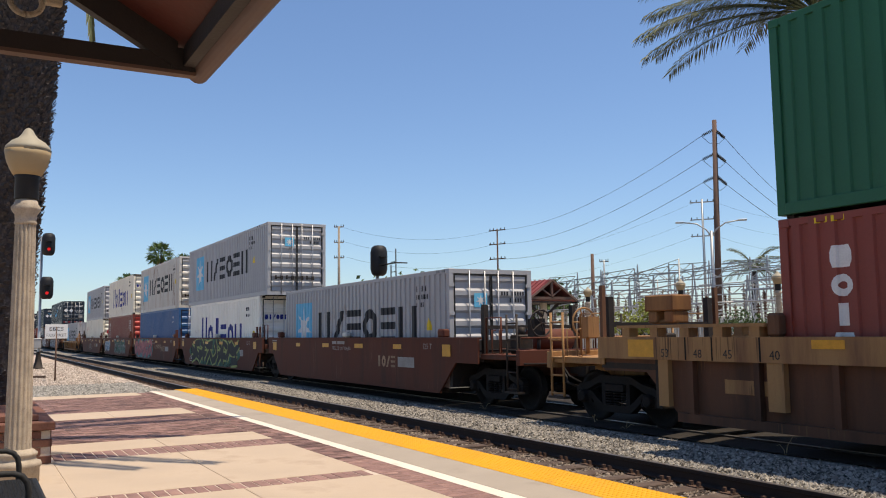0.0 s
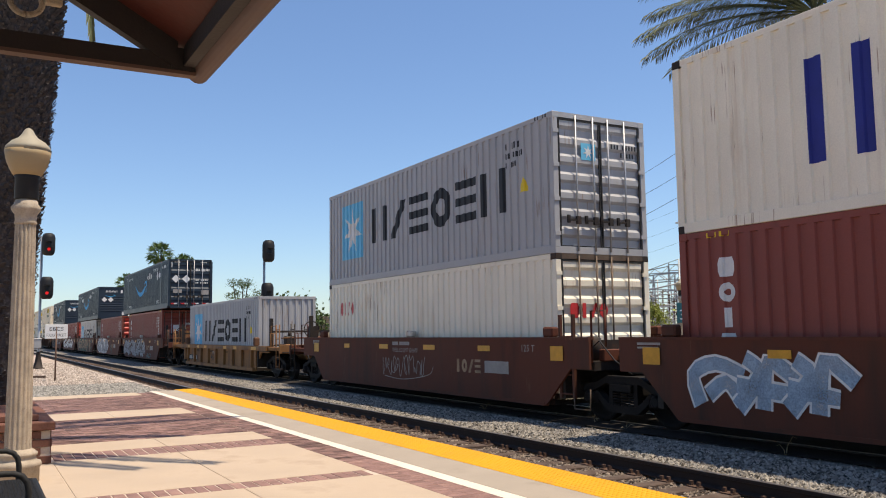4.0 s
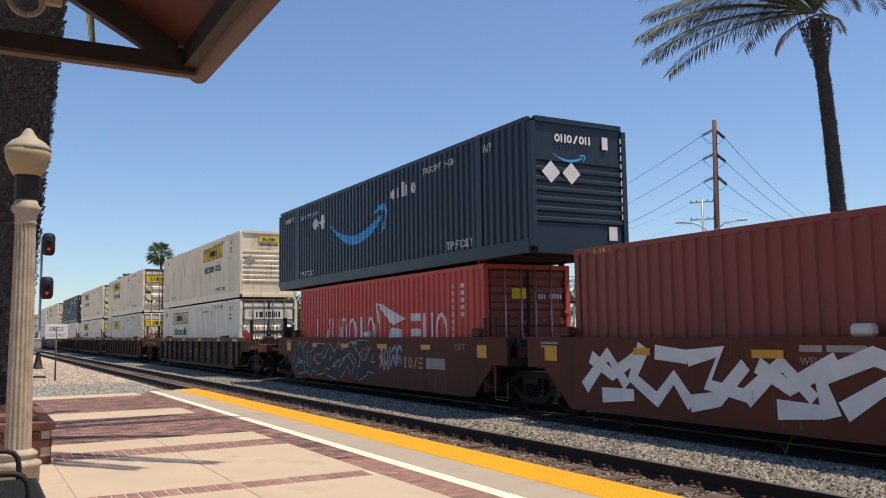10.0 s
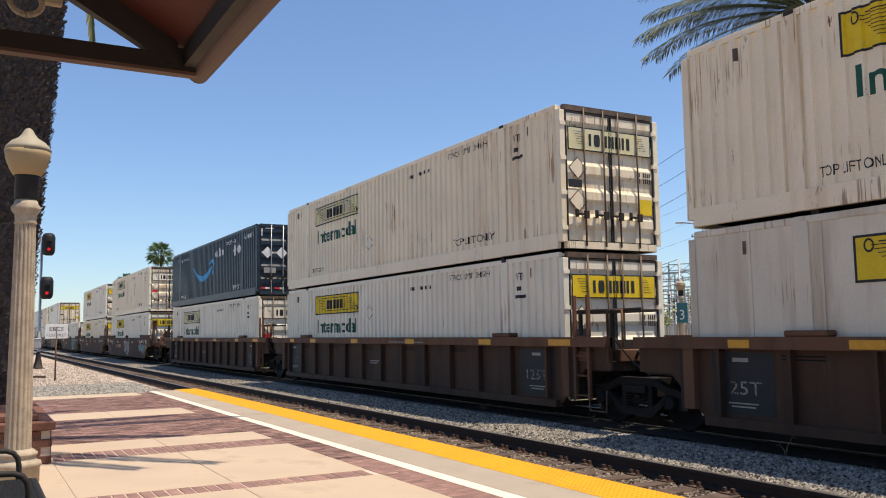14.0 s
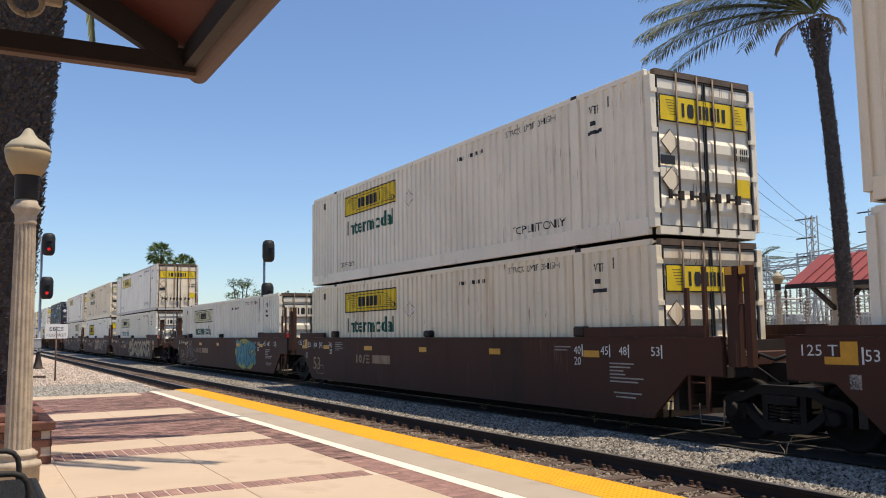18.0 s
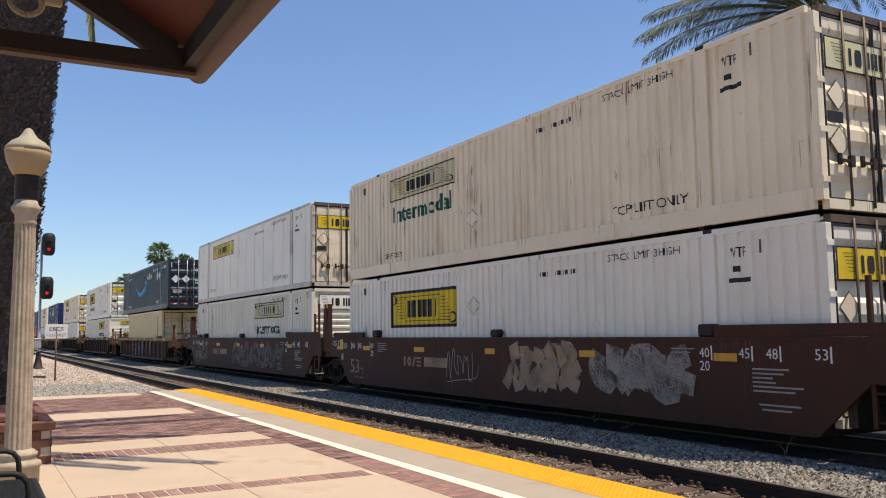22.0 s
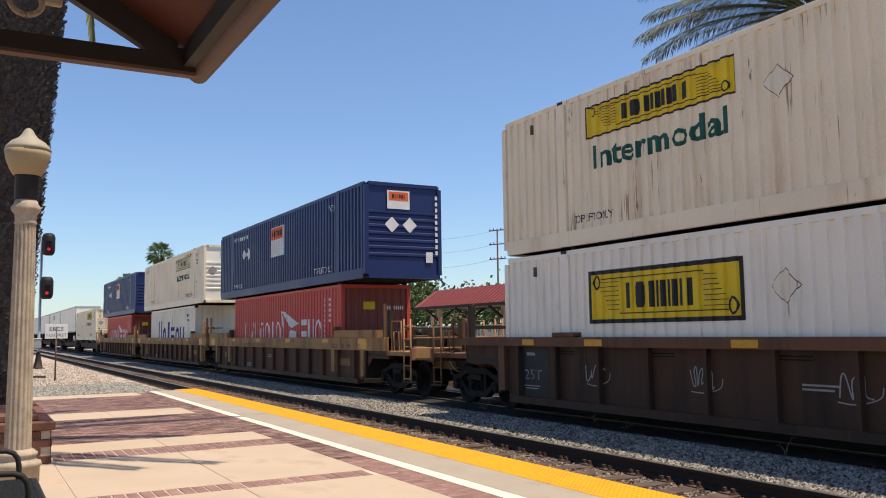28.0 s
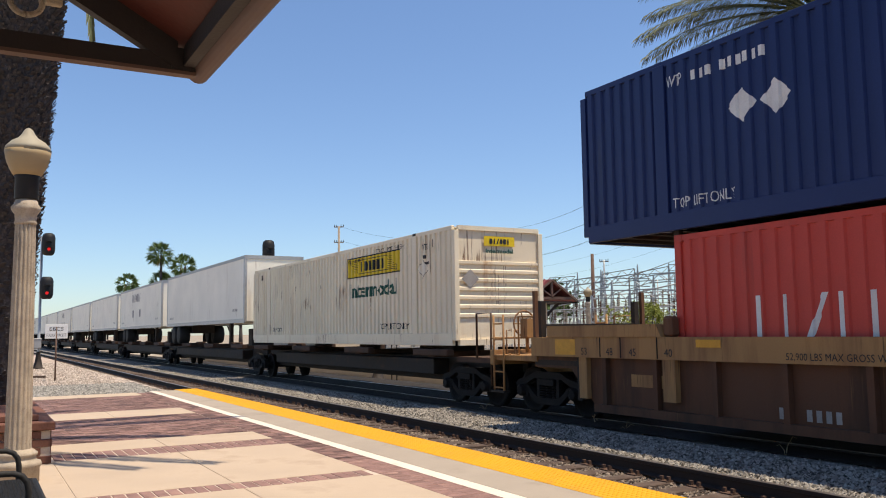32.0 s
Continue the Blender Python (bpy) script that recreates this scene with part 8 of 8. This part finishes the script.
def fan_palm(m, height, label, seed, r=1.6):
    """A far fan palm: thin trunk, a round head of stiff fans and a short skirt."""
    t = thing("fan_palm", label, "palm tree", m, "far fan palms")
    rnd = random.Random(seed)
    bm = bmesh.new()
    tube(bm, (0, 0, 0), (rnd.uniform(-.3, .3), rnd.uniform(-.3, .3), height), 0.3, 0.2, 8)
    part("trunk", bm, "bark", t)
    bm = bmesh.new()
    for k in range(70):
        a, el = rnd.uniform(0, 6.28), rnd.uniform(-0.7, 1.4)
        d = Vector((math.cos(a) * math.cos(el), math.sin(a) * math.cos(el), math.sin(el)))
        o = Vector((0, 0, height)) + d * r * 0.55
        s = d.orthogonal().normalized()
        q = d.cross(s)
        for j in range(9):
            b = -1.3 + j * 0.32
            w = (d * math.cos(b) + (s * math.cos(k) + q * math.sin(k)) * math.sin(b)).normalized()
            tip = o + w * r * 0.62 * rnd.uniform(.8, 1.1) + Vector((0, 0, -0.25))
            mid = o + w * r * 0.3
            e = w.cross(d).normalized() * 0.07 if w.cross(d).length > 1e-3 else s * 0.07
            bm.faces.new([bm.verts.new(c) for c in (o, mid + e + Vector((0, 0, .05)), tip, mid - e)])
    part("crown", bm, "fandfrond", t)
    bm = bmesh.new()
    for k in range(40):
        a = rnd.uniform(0, 6.28)
        x, y = 0.35 * math.cos(a), 0.35 * math.sin(a)
        bm.faces.new([bm.verts.new(c) for c in ((x, y, height - .2), (x * 1.7, y * 1.7, height - 1.0), (x * 1.5 + .1, y * 1.5, height - rnd.uniform(1.6, 2.3)))])
    part("dry_skirt", bm, "dryfrond", t)
    return t


fan_palm(pose(-147.4, 27.6, -0.3), 15.6, "tall green fan palm far along the line", 1, 2.3)
fan_palm(pose(-146.6, 31.2, -0.3), 13.6, "green fan palm far along the line", 2, 2.3)
fan_palm(pose(-150.0, 28.2, -0.3), 11.2, "shorter green fan palm far along the line", 3, 2.0)
fan_palm(pose(-148.3, 22.5, -0.3), 10.6, "green fan palm far along the line", 4, 1.9)
dusty = thing("date_palm", "dusty feather palm behind the substation", "palm tree", pose(-58.6, 68.3, -0.3))
part("trunk", palm_trunk(7.6, 0.3, 0.26, (0.1, 0.1), 27, 0.2, 0.1), "bark", dusty)
bm = bmesh.new()
for i in range(30):
    frond(bm, (0.1, 0.1, 7.7), i * 2.4, (1.2, 0.8, 0.5, 0.15)[i % 4], 3.6, 1.3, 500 + i, 0.5, 26, 0.9, 0.03)
part("crown", bm, "frond", dusty, "arching dusty feather leaves")


def tree(m, height, spread, label, seed, material="leaf", count=900, lean=0.0, name="tree"):
    """A tapered trunk, limbs and a crown of many small leaf clumps with gaps."""
    t = thing(name, label, "tree" if height > 3 else "shrub", m, "")
    rnd = random.Random(seed)
    bm = bmesh.new()
    fork = height * 0.3
    tube(bm, (0, 0, 0), (0, 0, fork), height * 0.03, height * 0.02, 8)
    tips = []
    for i in range(7):
        a = i * 0.9 + rnd.uniform(-.3, .3)
        tip = Vector((math.cos(a) * spread * 0.55, math.sin(a) * spread * 0.55, rnd.uniform(0.5, 0.85) * height))
        tube(bm, (0, 0, fork * rnd.uniform(.7, 1)), tip, height * 0.014, height * 0.005, 5)
        tips.append(tip)
    tips.append(Vector((0, 0, height * 0.85)))
    part("trunk", bm, "bark", t)
    bm = bmesh.new()
    for i in range(count):
        c = rnd.choice(tips)
        d = Vector((rnd.gauss(0, 1), rnd.gauss(0, 1), rnd.gauss(0, 0.8)))
        p = c + d * spread * 0.2
        s = spread * 0.055 * rnd.uniform(.6, 1.4)
        n = Vector((rnd.gauss(0, 1), rnd.gauss(0, 1), rnd.gauss(0, 1))).normalized()
        u = n.orthogonal().normalized() * s
        w = n.cross(u)
        bm.faces.new([bm.verts.new(q) for q in (p - u, p + w * .6, p + u, p - w * .6)])
        bm.faces.new([bm.verts.new(q) for q in (p - w, p + n * s * .5, p + w, p - n * s * .3)])
    part("crown", bm, material, t)
    return t


tree(pose(-31.8, 29.4, 0.2), 3.0, 1.15, "yellow-green bush beside the platform fence", 1, "leaflight", 1500, name="bush")
tree(pose(-34.0, 30.4, 0.2), 2.6, 2.0, "thin dry bush beside the platform fence", 2, "leaflight", 300, name="bush")
tree(pose(-26.6, 30.2, 0.2), 2.2, 1.4, "low green bush behind the fence", 3, "leaf", 500, name="bush")
for i, (x, y, h, w) in enumerate(((-86, 44, 8.2, 5.5), (-92, 43, 7.2, 6), (-78, 40, 6.6, 4.5), (-72, 44, 6.0, 5), (-100, 47, 7.8, 6), (-64, 45, 5.4, 4.5), (-112, 40, 6.5, 5))):
    tree(pose(x, y, -0.3), h, w, "leafy green street tree behind the platform", 20 + i, "leaf", 1300)
for i, (x, y, h) in enumerate(((-112, 31.5, 10.5), (-113, 34, 9.0), (-110, 29.6, 8.2))):
    tree(pose(x, y, -0.3), h, 1.9, "narrow dark cypress-like tree", 40 + i, "leaf", 900)

# -- poles, wires and the substation --
def utility_pole(m, height, arms, label, material="polewood", r=0.17, insul=True):
    t = thing("utility_pole", label, "utility pole", m, "poles")
    bm = bmesh.new()
    tube(bm, (0, 0, 0), (0, 0, height), r, r * 0.62, 10)
    part("pole", bm, material, t)
    for z, half in arms:
        a = part("cross_arm", boxes((-half, half, -0.06, 0.06, z - 0.07, z + 0.07)), material, t)
        if insul:
            for x in (-half * 0.9, -half * 0.45, half * 0.45, half * 0.9):
                bm = bmesh.new()
                tube(bm, (x, 0, z + 0.07), (x, 0, z + 0.32), 0.06, 0.05, 6)
                part("insulator", bm, "signalblack", a)
    return t


def wire(a, b, sag, label="thin dark overhead wire", r=0.018, n=16):
    bm = bmesh.new()
    a, b = Vector(a), Vector(b)
    pts = [a.lerp(b, i / n) - Vector((0, 0, sag * 4 * (i / n) * (1 - i / n))) for i in range(n + 1)]
    tubes(pts, r, 4, bm)
    w = part("overhead_wire", bm, "signalblack")
    return tagged(w, label, "wire", "overhead wires")


# tall pole with strings of discs on both sides
tall = thing("utility_pole", "tall dark timber pole with three tiers of insulators", "utility pole", pose(-44.1, 47.6, -0.3), "poles")
bm = bmesh.new()
tube(bm, (0, 0, 0), (0.25, 0.2, 17.4), 0.27, 0.16, 12)
part("pole", bm, "polewood", tall)
ends = {}
for i, z in enumerate((16.7, 14.9, 13.2)):
    for s in (-1, 1):
        p = Vector((0.2, 0.2, z))
        q = p + (Vector((-0.72, -0.6, -0.42)) if s < 0 else Vector((0.62, 0.4, -0.75)))
        bm = bmesh.new()
        for j in range(7):
            c = p.lerp(q, 0.15 + j * 0.12)
            d = p.lerp(q, 0.15 + j * 0.12 + 0.06)
            tube(bm, c, d, 0.13, 0.11, 8)
        tube(bm, p, q, 0.025, 0.025, 5)
        part("insulator_string", bm, "signalblack", tall)
        ends[(i, s)] = Vector((-44.1, 47.6, -0.3)) + q
    bm = tubes([p + Vector((-0.72, -0.6, -0.42)), p + Vector((-0.3, -0.2, -1.0)), p + Vector((0.2, 0.2, -1.1)), p + Vector((0.62, 0.4, -0.75))], 0.016, 4)
    part("jumper_wire", bm, "signalblack", tall)
utility_pole(pose(-100.7, 65.2, -0.3, 0, 0, 25), 16.5, [(16.3, 1.35), (14.3, 1.35), (12.2, 1.35)], "far timber pole with three cross-arms")
utility_pole(pose(-111.1, 45.2, -0.3, 0, 0, 60), 17.1, [(17.0, 0.7), (14.8, 0.7), (12.6, 0.7)], "far pale timber pole with short arms", "palepole", 0.24)
for i, z in enumerate((16.0, 14.0, 11.9)):
    wire(ends[(i, -1)], (-100.0, 65.4, z), 1.6)
    wire((-101.4, 65.0, z), (-111.0, 46.0, z + 0.6), 1.5)
    wire(ends[(i, 1)], (-70 + i * 1.5, 100.0, 13.5 - i * 1.3), 1.5)
utility_pole(pose(-76.0, 80.0, -0.3, 0, 0, 40), 18.2, [(17.8, 1.5), (15.6, 1.5), (13.5, 1.5)], "grey pole with three cross-arms behind the yard", "galv", 0.2)
for i, z in enumerate((17.6, 15.4, 13.3)):
    wire((-76.6, 79.6, z), (-140.0, 90.0, z - 2), 1.5, r=0.012)
    wire((-75.0, 80.6, z), (-66.5, 87.0, 14.2 - i * 1.9), 0.5, r=0.012)
utility_pole(pose(-52.6, 43.0, -0.3), 8.0, [], "short red-brown pole behind the fence", "polewood", 0.2)
utility_pole(pose(-87.5, 73.5, -0.3, 0, 0, 40), 11.2, [(11.0, 0.6), (9.3, 0.5), (7.6, 0.5)], "thin grey pole with small arms", "galv", 0.16)


def lattice_mast(m, height, w, label, arms=()):
    """A square mast of angles with crossed braces."""
    t = thing("lattice_mast", label, "tower", m, "lattice masts")
    for x in (-w, w):
        for y in (-w, w):
            part("leg", boxes((x - .05, x + .05, y - .05, y + .05, 0, height)), "galv", t)
    n = int(height / (2 * w))
    bm = bmesh.new()
    for i in range(n):
        z0, z1 = i * height / n, (i + 1) * height / n
        for s in (-1, 1):
            tube(bm, (-w, s * w, z0), (w, s * w, z1), .03, .03, 4, False)
            tube(bm, (w, s * w, z0), (-w, s * w, z1), .03, .03, 4, False)
            tube(bm, (s * w, -w, z0), (s * w, w, z1), .03, .03, 4, False)
    tagged(part("lacing", bm, "galv", t), kind="stuff")
    for z, half in arms:
        part("cross_arm", boxes((-half, half * 0.2, -.07, .07, z - .06, z + .08)), "signalblack", t)
    return t


lattice_mast(pose(-66.0, 87.5, -0.3), 15.2, 0.45, "grey lattice mast with short arms behind the yard", ((14.9, 2.2), (12.6, 2.2), (10.4, 2.2)))
lattice_mast(pose(-60.5, 91.5, -0.3), 15.6, 0.45, "grey lattice mast with short arms behind the yard", ((15.3, 2.2), (13.0, 2.2), (10.8, 2.2)))

street = thing("street_lamp", "tall pale street lamp with two curved arms", "street lamp", pose(-43.5, 46.6, -0.3))
bm = bmesh.new()
tube(bm, (0, 0, 0), (0, 0, 9.0), 0.17, 0.1, 10)
part("pole", bm, "galv", street)
for s in (-1, 1):
    part("arm", tubes([(0, 0, 8.6), (0.35 * s * .7, 0.35 * s * .7, 9.1), (1.0 * s * .7, 1.0 * s * .7, 9.55), (2.0 * s * .7, 2.0 * s * .7, 9.7)], 0.05), "galv", street)
    part("lamp_head", boxes((-.3, .3, -.12, .12, -.06, .06), bevel=.03), "galv", street, "", pose(2.2 * s * .7, 2.2 * s * .7, 9.7, 0, 0, 45))

# steelwork of the substation: portals, lattice girders, bus bars, insulators
sub = thing("substation", "dense grey steelwork of an electric substation behind the fence", "substation", pose(0, 0, -0.3))


def girder(a, b, d=0.5):
    bm = bmesh.new()
    a, b = Vector(a), Vector(b)
    n = max(3, int((b - a).length / 0.9))
    up = Vector((0, 0, d))
    tube(bm, a, b, .05, .05, 4)
    tube(bm, a + up, b + up, .05, .05, 4)
    for i in range(n):
        p, q = a.lerp(b, i / n), a.lerp(b, (i + 1) / n)
        tube(bm, p + (up if i % 2 else Vector()), q + (Vector() if i % 2 else up), .03, .03, 4, False)
    return bm


def leg(a, h, w=0.5):
    bm = bmesh.new()
    x, y = a
    tube(bm, (x - w, y, 0), (x, y, h), .06, .05, 4)
    tube(bm, (x + w, y, 0), (x, y, h), .06, .05, 4)
    for i in range(5):
        f = i / 5
        tube(bm, (x - w * (1 - f), y, h * f), (x + w * (1 - f - .2), y, h * (f + .2)), .03, .03, 4, False)
    return bm


rs = random.Random(12)
for r, (y, x0, x1, h) in enumerate(((38.5, -52, -18, 4.6), (43, -60, -20, 5.8), (49, -68, -22, 6.6), (56, -76, -26, 7.6))):
    xs = list(np.arange(x0, x1, 4.6))
    for x in xs:
        part("portal_leg", leg((x + rs.uniform(-.5, .5), y), h + rs.uniform(-.4, .9), 0.55), "galv", sub)
    for x in xs[:-1]:
        part("lattice_girder", girder((x, y, h - 0.6 + rs.uniform(-.3, .3)), (x + 4.6, y, h - 0.6 + rs.uniform(-.3, .3)), 0.55), "galv", sub)
        part("lattice_girder", girder((x, y, h * .55), (x, y + 5, h * .55), 0.4), "galv", sub)
        if rs.random() < .8:
            part("bus_bar", tubes([(x, y - 1, h * .75), (x + 4.6, y - 1, h * .75)], .045, 5), "rod", sub)
        for k in range(3):
            bx = x + k * 1.5 + rs.uniform(0, .4)
            bm = bmesh.new()
            for j in range(6):
                tube(bm, (bx, y - 1, h * .72 - 1.1 + j * .18), (bx, y - 1, h * .72 - 1.02 + j * .18), .11, .11, 6)
            tube(bm, (bx, y - 1, 0), (bx, y - 1, h * .72), .05, .05, 5)
            part("insulator", bm, "palepole" if rs.random() < .5 else "polewood", sub)
for x, y, h, w in ((-45, 40, 6.6, 3.8), (-36, 44, 6.6, 4.4), (-28, 40, 7.0, 3.6), (-54, 46, 5.8, 4.4), (-22.5, 38, 5.6, 4.0)):
    part("bus_frame", tubes([(x, y, 0), (x, y, h - 1), (x + w, y + 1, h), (x + w, y + 1, 0)], .06, 5), "galv", sub)
    part("cross_bar", tubes([(x, y, h - 2.2), (x + w, y + 1, h - 1.6)], .05, 5), "galv", sub)
for i in range(6):
    x = -56 + i * 6.2
    tr = part("transformer", boxes((x, x + 2.0, 45, 46.8, 0.2, 2.8), (x + 2.0, x + 2.4, 45.2, 46.6, 0.6, 2.4), bevel=.05), "galv", sub, "grey transformer tank")
# low wall and buildings that close the far side
wall = thing("block_wall", "long pale block wall beyond the yard", "wall", pose(-60, 75, -0.3), "", "structure")
part("courses", boxes((-160, 120, 0, 0.25, 0, 2.4)), "stucco", wall)
shed = thing("low_building", "low pale building with a flat roof far along the line", "building", pose(-118, 42, -0.3))
part("wall", boxes((-14, 8, 0, 12, 0, 4.0)), "stucco", shed)
part("roof", boxes((-14.4, 8.4, -.4, 12.4, 4.0, 4.35)), "edgeconcrete", shed)
for i in range(5):
    part("window", boxes((-12 + i * 4, -10.4 + i * 4, -.05, .02, 1.2, 2.6)), "signalblack", shed)

motions()
